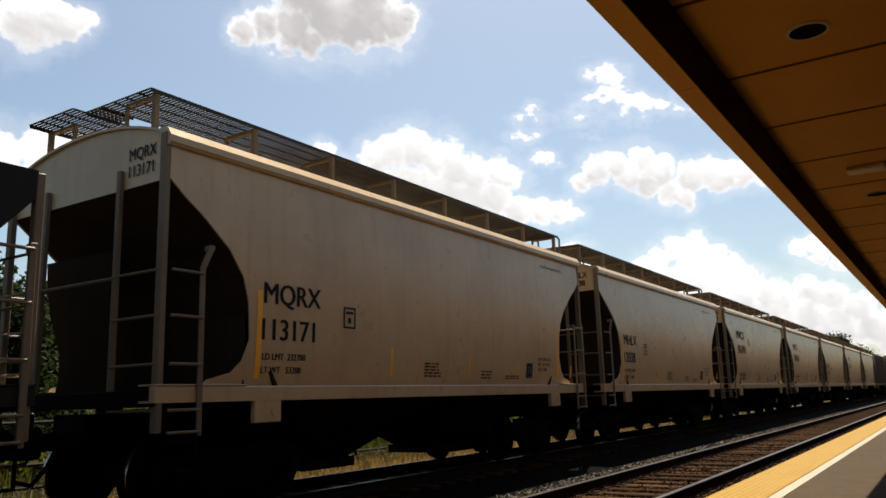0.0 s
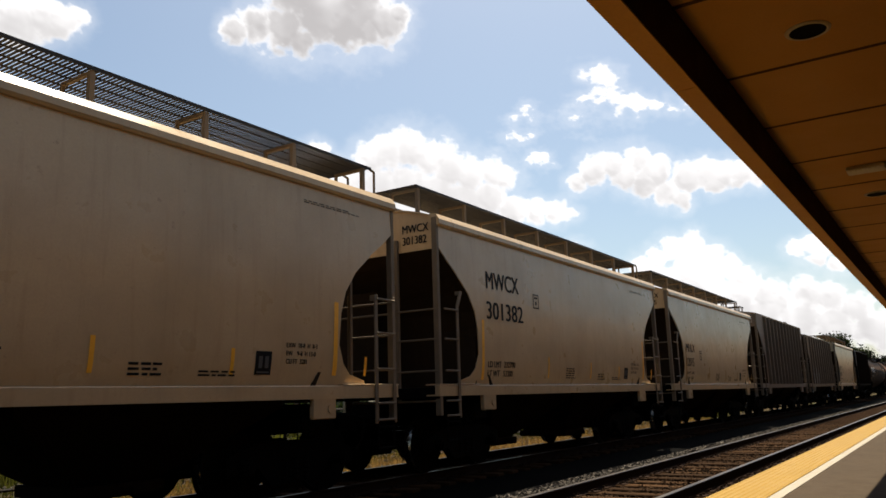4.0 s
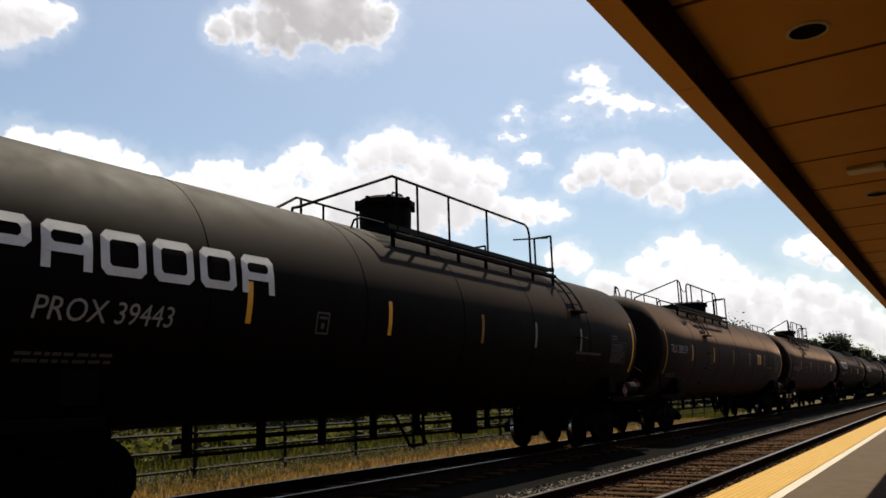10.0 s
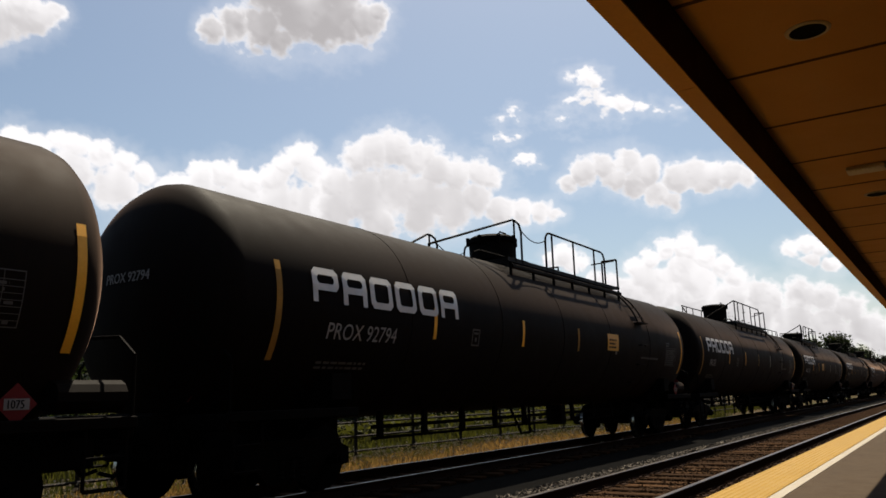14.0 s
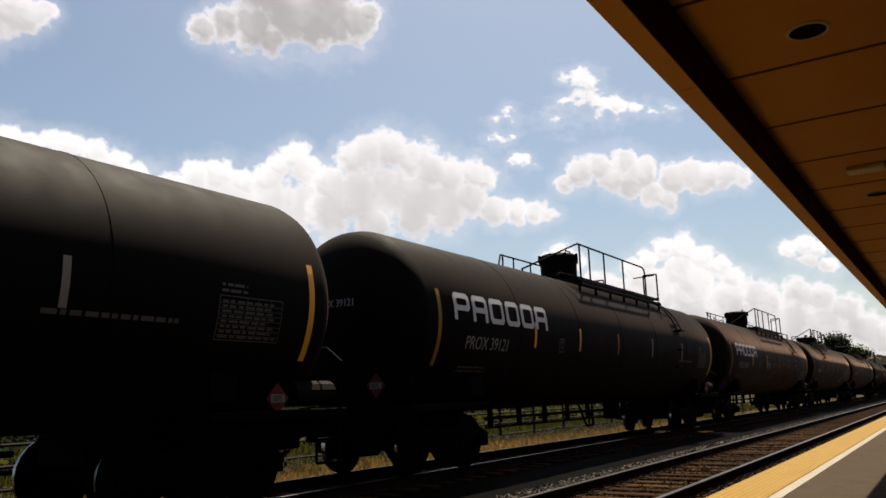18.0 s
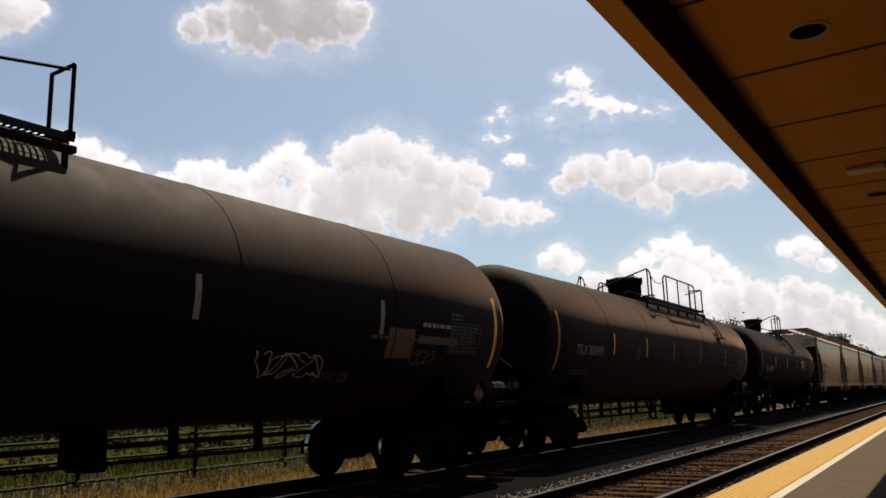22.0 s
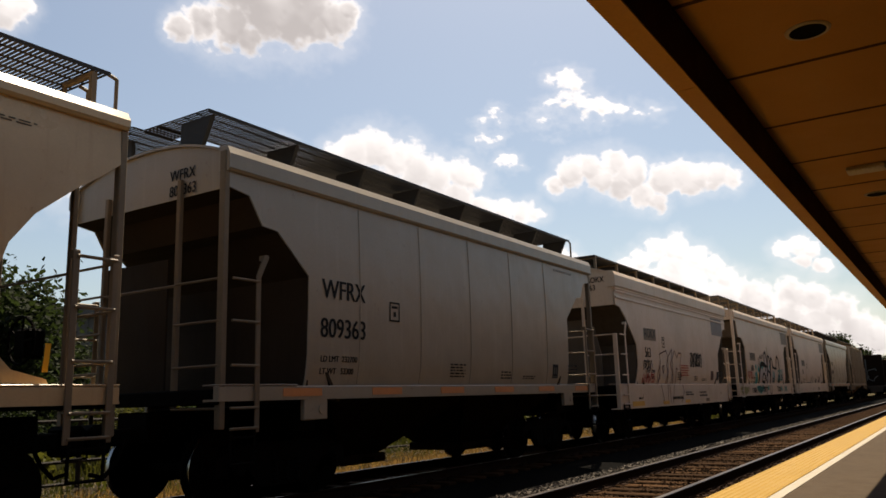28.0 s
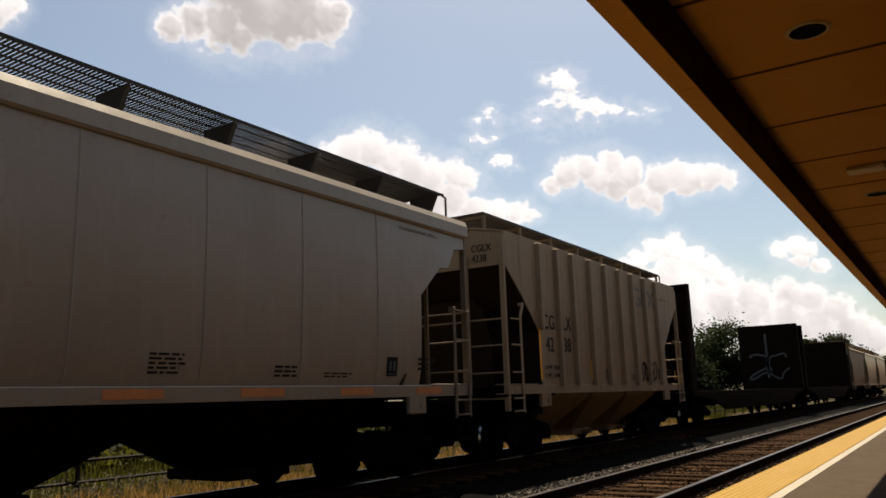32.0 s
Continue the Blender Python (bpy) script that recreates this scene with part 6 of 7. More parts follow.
                panel(6.45, 1.44, 0.8, 0.58, PATCH_TAN, "beige paint patch"), print_block(6.55, 1.5, 0.6, 3, 0.24, LETTER_BLACK), panel(8.5, 1.55, 0.72, 0.56, PATCH_TAN, "beige paint patch"), print_block(8.58, 1.6, 0.55, 3, 0.3, LETTER_BLACK), panel(7.93, 1.48, 0.46, 0.38, LETTER_BLACK, "black inspection panel"), panel(1.38, 1.43, 0.1, 0.95, REFLECTOR_WORN, "worn brown reflector"), spots([(5.7, 2.92, 0.05, 0.18), (5.78, 2.72, 0.05, 0.1)], SPRAY_OLIVE, "olive spray mist"), sill_strokes([[(5.06, 1.38), (5.02, 1.03), (4.8, 1.0)], [(5.62, 1.38), (5.57, 1.01)], [(6.1, 1.38), (5.95, 1.02), (5.7, 1.0)], [(4.1, 1.38), (4.0, 1.1)]], SPRAY_BLACK, 0.05), sill_mist([(3.3, 1.24, 0.3, 0.13), (3.75, 1.2, 0.35, 0.16), (4.25, 1.27, 0.2, 0.1), (5.3, 1.25, 0.16, 0.1), (8.3, 1.2, 0.2, 0.1)], SPRAY_GREEN), sill_mist([(0.45, 1.2, 0.35, 0.14), (1.0, 1.18, 0.4, 0.15)], SPRAY_OLIVE), panel(3.54, 1.43, 0.09, 0.45, REFLECTOR, "orange reflector"),
                tag_mark(1.7, 1.62, 0.8, 0.32, 3, SPRAY_RED, None, 33, 0.035, "red sprayed tag"), sill_words((2.05, "CHillEN.", 0.2), (3.35, "...", 0.1)), sill_tags,
                words(4.02, 2.49, "HELLCAT!", 0.15, SPRAY_BLACK, 0.75, 0.2), tag_mark(7.8, 1.5, 1.0, 0.6, 4, SPRAY_GREEN, None, 34, 0.05))),
    dict(s0=435.55, s1=446.75, zt=2.45, zn=1.95, kind="panelled", under=UNDER_TAN, paint=WHITE_PAINT, code="AOKX", number="128", light_code=True, plate_at=7.98, drop=0.24, stripes=False, tape=REFLECTOR_WORN, sill=0.44, size=0.235, print_size=0.085, lz=1.62, mark_x=2.27, ld="230800", lt="55200", label="cream-white covered hopper car",
         extra=(panel(2.21, 2.37, 1.03, 0.31, PATCH_GREY, "grey mark panel"), panel(9.4, 3.30, 1.45, 0.58, PATCH_GREY, "grey painted-out panel"),
                panel(3.58, 1.43, 0.1, 0.45, REFLECTOR_WORN, "worn brown reflector"), panel(5.66, 1.43, 0.09, 0.45, PATCH_DULL, "worn brown reflector"), panel(7.75, 1.43, 0.09, 0.45, PATCH_DULL, "worn brown reflector"), panel(9.75, 1.43, 0.08, 0.9, PATCH_DULL, "worn brown reflector"),
                print_block(3.87, 1.46, 1.45, 1, 0.10, LETTER_BLACK), print_block(6.48, 1.48, 0.65, 3, 0.26, LETTER_BLACK), print_block(8.64, 1.8, 0.5, 3, 0.26, LETTER_BLACK), panel(7.95, 1.5, 0.34, 0.28, SPRAY_WINE, "dark red notice panel", lift=0.012),
                sill_strokes([[(2.12, 1.15), (2.2, 1.07), (2.3, 1.14), (2.36, 1.05), (2.5, 1.12), (2.55, 1.19)], [(2.68, 1.05), (2.74, 1.18)], [(2.68, 1.14), (2.78, 1.18)], [(2.9, 1.02), (2.92, 1.2), (3.05, 1.2)], [(2.9, 1.1), (3.02, 1.11)], [(2.9, 1.02), (3.06, 1.03)]], SPRAY_RED, 0.02), sill_print(5.03, 1.08, 0.6, 2, 0.14, PATCH_GREY), sill_bars(1.06, (7.2, 0.5, 0.16, PATCH_GREY)))),
    dict(s0=448.2, s1=459.3, kind="faceted", end_y=-0.5, trim=SHADED_TRIM_GREY, under=UNDER_GREY, paint=BLUEGREY_PAINT, code="WFRX", number="809340", walk="plates", seams=True, drop=0.24, stripes=False, mark_x=1.60, zt=2.58, zn=2.06, label="cool grey covered hopper car with plated walkway", extra=(sill_tapes,)),
    dict(s0=460.86, s1=471.6, kind="walked", paint=TAN_PAINT, top=4.36, crown=4.55, drop=0.0, walk_z=4.80, ribs=(1.38, 2.25, 3.05, 4.03, 4.98, 5.93, 6.87, 7.85, 8.81), rib_paint=TAN_PAINT, bays=3, bay_paint=TAN_PAINT, split_marks=((1.52, 2.56, "CG"), (2.46, 2.58, "LX"), (1.6, 2.10, "42"), (2.48, 2.12, "38")), code="CGLX", number="4238", size=0.30, mark_x=1.5, zt=2.55, zn=2.10,
         stripes=True, label="weathered tan ribbed covered hopper car with walkway", extra=(tag_mark(7.3, 1.5, 1.2, 0.55, 5, SPRAY_BLACK, None, 41, 0.05), words(7.0, 3.50, "GLX", 0.50, surface("sunken_brown_letters", (0.16, 0.12, 0.09), 0.7, bump=0.0), 1.3))),
    dict(GREY, s0=517.6, s1=528.6, paint=TAN_PAINT, label="tan curved-side covered hopper car", code="", number=""),
    dict(GREY, s0=530.0, s1=541.0, code="", number=""),
    dict(GREY, s0=542.4, s1=553.4, code="", number=""),
]
BT = dict(paint=BLACK_PAINT, label="black tank car with white block emblem and top platform", emblem=True, layout="left")
TT = dict(paint=DUSTY_PAINT, label="dusty black tank car with railed top platform", layout="right", zt=2.10)
TANKS = [
    dict(BT, s0=143.0, s1=159.7, code="PROX", number="39443", emblem_x=0.2, mark_x=0.8),
    dict(TT, s0=162.52, s1=180.05, code="TILX", number="309219", mark_x=0.38, size=0.24, zt=2.36, sign=0.742),
    dict(TT, s0=182.75, s1=200.25, code="GATX", number="212652", over=(0.27, 0.03), mark_x=0.89, sign=0.87),
    dict(BT, s0=202.9, s1=219.9, code="PROX", number="92794", over=(0.5, 0.2), sign=0.69, layout="gap"),
    dict(BT, s0=222.3, s1=239.75, code="PROX", number=""),
    dict(BT, s0=242.55, s1=259.5, code="PROX", number="93214", layout="middle", sign=0.46),
    dict(BT, s0=262.5, s1=279.35, code="PROX", number="39121", emblem_x=0.45, mark_x=0.87),
    dict(BT, s0=282.4, s1=299.7, code="PROX", number="34432", paint=DUSTY_PAINT, emblem_x=0.75, mark_x=1.26,
         extra=(wild_mark(7.7, 1.38, 5.5, 0.98, 7, SPRAY_RUST, SPRAY_SAND, 51, "red and sand sprayed letter shapes"), tag_mark(13.4, 1.8, 1.9, 0.5, 4, SPRAY_SAND, None, 52, 0.03), tag_mark(15.3, 1.55, 0.9, 0.55, 3, LETTER_GREY, None, 56, 0.02), tag_mark(4.0, 1.48, 2.2, 0.35, 7, LETTER_PALE, None, 53, 0.02), tag_mark(6.4, 2.02, 0.8, 0.34, 4, LETTER_GREY, None, 54, 0.025), tag_mark(7.3, 1.6, 0.8, 0.4, 2, LETTER_PALE, None, 55, 0.03))),
    dict(TT, s0=302.6, s1=320.4, code="TILX", number="308685", mark_x=1.05, pale_tape=True,
         extra=(tag_mark(12.12, 1.53, 1.25, 0.34, 5, SPRAY_SILVER, None, 61, 0.014), tag_mark(13.3, 1.48, 0.7, 0.13, 4, LETTER_PALE, None, 62, 0.014), tag_mark(15.28, 1.74, 0.62, 0.24, 3, SPRAY_TAN, None, 63, 0.02),
                panel(14.62, 1.84, 0.66, 0.44, PATCH_DULL, "faded ochre paper notice", "paper_notice"), panel(15.4, 2.08, 1.14, 0.12, PATCH_DULL, "faded ochre stencil band", "stencil_band"), print_block(15.46, 2.34, 0.85, 1, 0.12, LETTER_GREY))),
    dict(TT, s0=323.1, s1=340.7, code="TILX", number="308499", mark_x=0.98, over=(0.27, 0.12), layout="gap"),
    dict(BT, s0=343.85, s1=357.8, over=(0.5, 0.42), code="TILX", number="193039", emblem=False, label="black tank car with short top platform", layout="short", mark_x=0.78, zt=2.0, size=0.24, sign=0.765, ink=LETTER_WHITE),
]
FLATS = [dict(s0=473.2, s1=494.2, label="empty rust-brown bulkhead flat car", tag=True), dict(s0=495.4, s1=516.2, label="empty rust-brown bulkhead flat car", tag=False)]
CARS = [(hopper_car(s), (s["s0"] + s["s1"]) / 2) for s in HOPPERS]
CARS += [(tank_car(s), (s["s0"] + s["s1"]) / 2) for s in TANKS]
CARS += [(bulkhead_flat(**s), (s["s0"] + s["s1"]) / 2) for s in FLATS]


# ---- ground and tracks ----
def ground_mesh():
    xs = [-1500, -400, -120] + [-60 + 6 * k for k in range(41)] + [260, 400, 700, 1500]
    ys = [-1500, -300, -60, -12, -3, 1.9, 2.05, 2.5, 4.72, 5.0, 5.45, 5.9, 7.0, 10.2, 11.2, 12.5, 14, 17, 22, 30, 45, 70, 120, 300, 900, 1500]
    f = Form()
    vs = []
    for y in ys:
        for x in xs:
            z = GROUND_Z
            if 2.0 < y < 10.3:
                z = -0.20
            if 4.9 < y < 6.5:
                z = -0.17 if y < 5.5 else -0.26
            if y >= 10.3 and y < 100:
                z = GROUND_Z + 0.05 * math.sin(x * 0.21 + y) + 0.04 * math.sin(y * 0.7 - x * 0.13)
            vs.append((x, y, z))
    w = len(xs)
    fs = [(r * w + k, r * w + k + 1, (r + 1) * w + k + 1, (r + 1) * w + k) for r in range(len(ys) - 1) for k in range(w - 1)]
    f.add(vs, fs)
    # from 5.4 m out the bed takes the colour darkened by the train's shadow
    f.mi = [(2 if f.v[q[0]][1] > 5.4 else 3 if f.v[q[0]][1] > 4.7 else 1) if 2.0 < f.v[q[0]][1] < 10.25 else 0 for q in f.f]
    return f


gf = ground_mesh()
gm = gf.mesh("ground")
gm.materials.append(DIRT)
gm.materials.append(BALLAST)
gm.materials.append(SHADED_OILED_BALLAST)
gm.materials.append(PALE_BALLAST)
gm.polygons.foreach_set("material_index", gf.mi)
ground = thing("ground", "dry soil and crushed stone track bed", "ground", kind="structure", me=gm)

RAIL_PROFILE = [(-0.07, -0.17), (0.07, -0.17), (0.07, -0.155), (0.012, -0.13), (0.012, -0.045), (0.036, -0.03), (0.036, -0.004), (0.028, 0.0), (-0.028, 0.0), (-0.036, -0.004), (-0.036, -0.03), (-0.012, -0.045), (-0.012, -0.13), (-0.07, -0.155)]


def tie_mesh():
    f = Form()
    f.box(-0.115, 0.115, -1.29, 1.29, -0.36, -0.155, 0.012)
    return f.mesh("tie")


def spike_plate_mesh():
    f = Form()
    f.box(-0.09, 0.09, -0.17, 0.17, -0.156, -0.142, 0.004)
    for x in (-0.06, 0.06):
        for y in (-0.095, 0.095):
            f.box(x - 0.012, x + 0.012, y - 0.02, y + 0.02, -0.145, -0.115, 0.004)
    return f.mesh("tie_plate")


for ty in TRACK_Y:
    track = thing("track", "railway track with worn rails on wooden ties", "railway track", pose(0, ty, 0), kind="structure", group="tracks")
    for s in (-1, 1):
        f = Form()
        f.prism([(u + s * 0.755, w) for u, w in RAIL_PROFILE], -80, 600, "x")
        me = f.mesh("rail")
        me.materials.append(RAIL_SIDE)
        me.materials.append(RAIL_TOP)
        me.polygons.foreach_set("material_index", [1 if p.center.z > -0.005 else 0 for p in me.polygons])
        part("rail", me, None, track)
    rest = Form()
    rng = random.Random(4)
    for k in range(560):
        x = -20 + 0.53 * k
        if 0 <= x < 32:
            t = part("tie", cached("tie", tie_mesh), TIE_WOOD, track, "", pose(x + rng.uniform(-0.02, 0.02), rng.uniform(-0.04, 0.04), rng.uniform(-0.01, 0.01), 0, 0, rng.uniform(-1.2, 1.2)))
            for s in (-1, 1):
                part("tie_plate", cached("plate", spike_plate_mesh), RAIL_SIDE, t, "", pose(0, s * 0.755, 0))
        else:
            rest.box(x - 0.115, x + 0.115, -1.29, 1.29, -0.36, -0.155)
    tagged(part("far_ties", rest.mesh("far_ties"), TIE_WOOD, track), kind="stuff")


def stones(count, y0, y1, reach, seed, size=1.0):
    f = Form()
    rng = random.Random(seed)
    base = [(1, 0, 0), (-1, 0, 0), (0, 1, 0), (0, -1, 0), (0, 0, 1), (0, 0, -1)]
    tri = [(0, 2, 4), (2, 1, 4), (1, 3, 4), (3, 0, 4), (2, 0, 5), (1, 2, 5), (3, 1, 5), (0, 3, 5)]
    for k in range(count):
        x = 1.0 + reach * rng.random() ** 1.6
        y = rng.uniform(y0, y1)
        z = -0.20 if y < 4.8 else -0.18
        r = rng.uniform(0.018, 0.042) * size
        if abs(abs(y - TRACK_Y[0]) - 0.755) < 0.1:
            continue
        m = Euler((rng.uniform(0, 6), rng.uniform(0, 6), rng.uniform(0, 6))).to_matrix()
        pts = [m @ Vector((p[0] * r * rng.uniform(0.7, 1.3), p[1] * r * rng.uniform(0.7, 1.3), p[2] * r * rng.uniform(0.6, 1.0))) for p in base]
        f.add([(x + p.x, y + p.y, z + 0.012 + rng.uniform(0, 0.03) + p.z) for p in pts], tri)
    return f


thing("ballast_stones", "loose brown crushed stone between the rails", "gravel", kind="stuff", me=stones(13000, 2.25, 4.8, 34.0, 9), material=STONE)
thing("ballast_shoulder", "pale grey crushed stone between the two tracks", "gravel", kind="stuff", me=stones(9000, 4.72, 5.5, 52.0, 10, 1.25), material=PALE_STONE)

# ---- platform ----
f = Form()
f.box(-60, 300, -6.0, 2.10, -0.36, 0.19, 0.01)
platform = thing("platform", "grey asphalt station platform", "platform", kind="structure", me=f, material=CONCRETE)
f = Form()
f.box(-60, 300, 2.10, 2.19, -0.36, 0.195, 0.012)
part("platform_edge", f.mesh("platform_edge"), EDGE_CONCRETE, platform, "weathered concrete edge beam")
f = Form()
f.box(-60, 300, 1.54, 1.655, 0.17, 0.1945)
part("white_line", f.mesh("white_line"), PLATFORM_WHITE, platform, "painted white line")


def tactile_mesh():
    f = Form()
    f.box(0.004, 1.216, 1.66, 2.185, 0.17, 0.200, 0.004)
    for i in range(20):
        for j in range(8):
            x, y = 0.04 + i * 0.0605, 1.695 + j * 0.065
            f.add([(x - 0.014, y - 0.014, 0.2), (x + 0.014, y - 0.014, 0.2), (x + 0.014, y + 0.014, 0.2), (x - 0.014, y + 0.014, 0.2),
                   (x - 0.009, y - 0.009, 0.2035), (x + 0.009, y - 0.009, 0.2035), (x + 0.009, y + 0.009, 0.2035), (x - 0.009, y + 0.009, 0.2035)],
                  [(0, 1, 5, 4), (1, 2, 6, 5), (2, 3, 7, 6), (3, 0, 4, 7), (4, 5, 6, 7)])
    return f.mesh("tactile_tile")


for k in range(44):
    part("tactile_tile", cached("tactile", tactile_mesh), TACTILE, platform, "", pose(-2.0 + 1.22 * k, 0, 0))
f = Form()
for k in range(44, 240):
    x = -2.0 + 1.22 * k
    f.box(x + 0.004, x + 1.216, 1.66, 2.185, 0.17, 0.20)
for k in range(1, 45):
    x = -2.0 - 1.22 * k
    f.box(x + 0.004, x + 1.216, 1.66, 2.185, 0.17, 0.20)
tagged(part("far_tactile_tiles", f.mesh("far_tactile_tiles"), TACTILE, platform), kind="stuff")

# ---- canopy over the platform ----
SOFFIT_Z = 1.21 + 2.49
f = Form()
SEAM = [4.83 + 1.475 * k for k in range(-30, 100)]
for a, b in zip(SEAM[:-1], SEAM[1:]):
    for y0, y1 in ((-0.85, 1.262), (-2.96, -0.86), (-5.9, -2.97)):
        f.box(a + 0.018, b - 0.018, y0 + 0.004, y1 - 0.008, SOFFIT_Z, SOFFIT_Z + 0.02, 0.003)
f.cur = 1
for a in SEAM:
    f.box(a - 0.022, a + 0.022, -5.9, 1.252, SOFFIT_Z - 0.004, SOFFIT_Z + 0.012)
sm_ = f.mesh("ceiling")
sm_.materials.append(SOFFIT)
sm_.materials.append(SOFFIT_JOINT)
ceiling = thing("ceiling", "ochre canopy soffit of wide metal panels", "ceiling", kind="structure", me=sm_)
f = Form()
f.box(SEAM[0], SEAM[-1], -6.2, 1.40, SOFFIT_Z + 0.03, SOFFIT_Z + 0.55)
canopy = thing("canopy_roof", "flat station canopy roof with ochre fascia", "canopy", kind="structure", me=f, material=ROOF_METAL)
FSEAM = [5.31 + 2.9 * k for k in range(-15, 48)]
for a, b in zip(FSEAM[:-1], FSEAM[1:]):
    def fascia_panel():
        f = Form()
        f.prism([(1.265, 3.31), (1.42, 3.31), (1.42, 4.30), (1.405, 4.30), (1.405, 3.325), (1.28, 3.325), (1.28, 3.698), (1.265, 3.698)], 0.004, 2.896, "x")
        return f.mesh("fascia_panel")
    part("fascia_panel", cached("fascia", fascia_panel), FASCIA, canopy, "", pose(a, 0, 0))
# added dark strips paint the shade on the fascia's inner face
for a, b in zip(FSEAM[:-1], FSEAM[1:]):
    def shade_strip():
        f = Form()
        f.box(0.004, 2.896, 1.258, 1.2635, 3.318, 3.692)
        return f.mesh("inner_flashing")
    part("inner_flashing", cached("shade_strip", shade_strip), FASCIA_SHADE, canopy, "dark strip for the shaded inner face of the fascia", pose(a, 0, 0))
# unseen wall, added to close the platform; dark, to dim the soffit
f = Form()
f.box(-60, 300, -6.3, -6.0, -0.36, 4.3)
thing("wall_station", "plain brown brick wall added out of view behind the platform", "wall", kind="structure", me=f, material=WALL_BRICK)


def downlight(x, y):
    t = thing("downlight", "round recessed downlight, unlit, in the canopy soffit", "ceiling lamp", pose(x, y, SOFFIT_Z), group="canopy downlights")
    def trim():
        f = Form()
        f.lathe([(0.0, 0.118), (-0.012, 0.122), (-0.016, 0.135), (-0.008, 0.15), (0.0, 0.152)], 32, "z")
        f.f = f.f[:-2]
        f.mi = f.mi[:-2]
        return f.mesh("trim_ring", True)
    def can():
        f = Form()
        f.lathe([(-0.004, 0.001), (-0.004, 0.118), (-0.012, 0.119), (-0.012, 0.124), (0.0, 0.125)], 32, "z")
        return f.mesh("baffle")
    part("trim_ring", cached("trim", trim), LAMP_TRIM, t, "ivory trim ring")
    part("baffle", cached("baffle", can), LAMP_DARK, t, "dark lamp baffle")


for k in range(-1, 10):
    downlight(5.73 + 5.74 * k, 0.57)
for k in range(-1, 6):
    t = thing("ceiling_speaker", "ivory rectangular speaker box on the canopy soffit", "speaker", pose(9.94 + 11.48 * k, 0.57, SOFFIT_Z), group="canopy speakers")
    f = Form()
    f.box(-0.13, 0.13, -0.2, 0.2, -0.05, 0.0, 0.012)
    part("housing", f.mesh("housing"), LAMP_TRIM, t)
    f = Form()
    for j in range(7):
        y = -0.15 + 0.05 * j
        f.box(-0.10, 0.10, y - 0.012, y + 0.012, -0.056, -0.049)
    part("grille", f.mesh("grille"), LAMP_TRIM, t)

# ---- fence behind the train ----
FENCE_Y = 12.5
fence = thing("pipe_fence", "dark steel pipe fence in the weeds behind the track", "fence", pose(0, FENCE_Y, GROUND_Z))


def post_mesh():
    f = Form()
    f.tube((0, 0, -0.1), (0, 0, 1.40), 0.042, 8)
    f.lathe([(1.40, 0.04), (1.43, 0.03), (1.44, 0.005)], 8, "z")
    return f.mesh("fence_post")


for k in range(26):
    x = 5.45 + 2.42 * k - 9.68
    part("fence_post", cached("fpost", post_mesh), FENCE_STEEL, fence, "", pose(x, 0, 0))
for z in (0.37, 0.72, 1.05, 1.38):
    f = Form()
    f.tube((-4.2, -0.03, z), (56.3, -0.03, z), 0.03, 6)
    part("fence_rail", f.mesh("fence_rail"), FENCE_STEEL, fence)


# ---- vegetation ----
def blades(count, xr, yr, h, w, seed, dense=None):
    f = Form()
    rng = random.Random(seed)
    vs, fs = [], []
    for k in range(count):
        x, y = rng.uniform(*xr), rng.uniform(*yr)
        if dense and noise.noise(Vector((x * 0.35, y * 0.5, seed))) < dense:
            continue
        hh = h * rng.uniform(0.45, 1.25)
        a = rng.uniform(0, 6.283)
        dx, dy = math.cos(a) * w, math.sin(a) * w
        lx, ly = rng.uniform(-0.35, 0.35) * hh, rng.uniform(-0.35, 0.35) * hh
        b = len(vs)
        z = GROUND_Z - 0.05
        vs += [(x - dx, y - dy, z), (x + dx, y + dy, z), (x + dx * 0.7 + lx * 0.4, y + dy * 0.7 + ly * 0.4, z + hh * 0.6), (x - dx * 0.7 + lx * 0.4, y - dy * 0.7 + ly * 0.4, z + hh * 0.6), (x + lx, y + ly, z + hh)]
        fs += [(b, b + 1, b + 2, b + 3), (b + 3, b + 2, b + 4)]
    f.add(vs, fs)
    return f


def raw_mesh(name, f, material):
    me = bpy.data.meshes.new(name)
    me.from_pydata(f.v, [], f.f)
    me.materials.append(material)
    return me


thing("dry_weeds", "dry tan seed grass and weeds beside the track", "grass", kind="stuff", me=raw_mesh("dry_weeds", blades(44000, (3, 40), (10.25, 12.3), 0.30, 0.012, 21, -0.4), DRY_GRASS))
thing("green_weeds", "green weeds among the dry grass", "grass", kind="stuff", me=raw_mesh("green_weeds", blades(26000, (3, 48), (11.0, 13.6), 0.33, 0.014, 22, -0.15), GRASS))
thing("meadow_grass", "tall green meadow grass beyond the fence", "grass", kind="stuff", me=raw_mesh("meadow_grass", blades(42000, (-2, 70), (12.6, 30), 0.5, 0.018, 23), GRASS))


def flowers():
    f = Form()
    rng = random.Random(31)
    for k in range(3600):
        x, y, z = rng.uniform(4, 34), rng.uniform(10.4, 13.2), GROUND_Z + rng.uniform(0.12, 0.42)
        r = rng.uniform(0.012, 0.03)
        for j in range(3):
            a, b = rng.uniform(0, 6.28), rng.uniform(-0.5, 0.5)
            f.add([(x - r * math.cos(a), y - r * math.sin(a), z - r * b), (x, y, z - r), (x + r * math.cos(a), y + r * math.sin(a), z + r * b), (x, y, z + r)], [(0, 1, 2, 3)])
    return f


thing("weed_flowers", "small pale weed flower heads", "flowers", kind="stuff", me=raw_mesh("weed_flowers", flowers(), FLOWER))


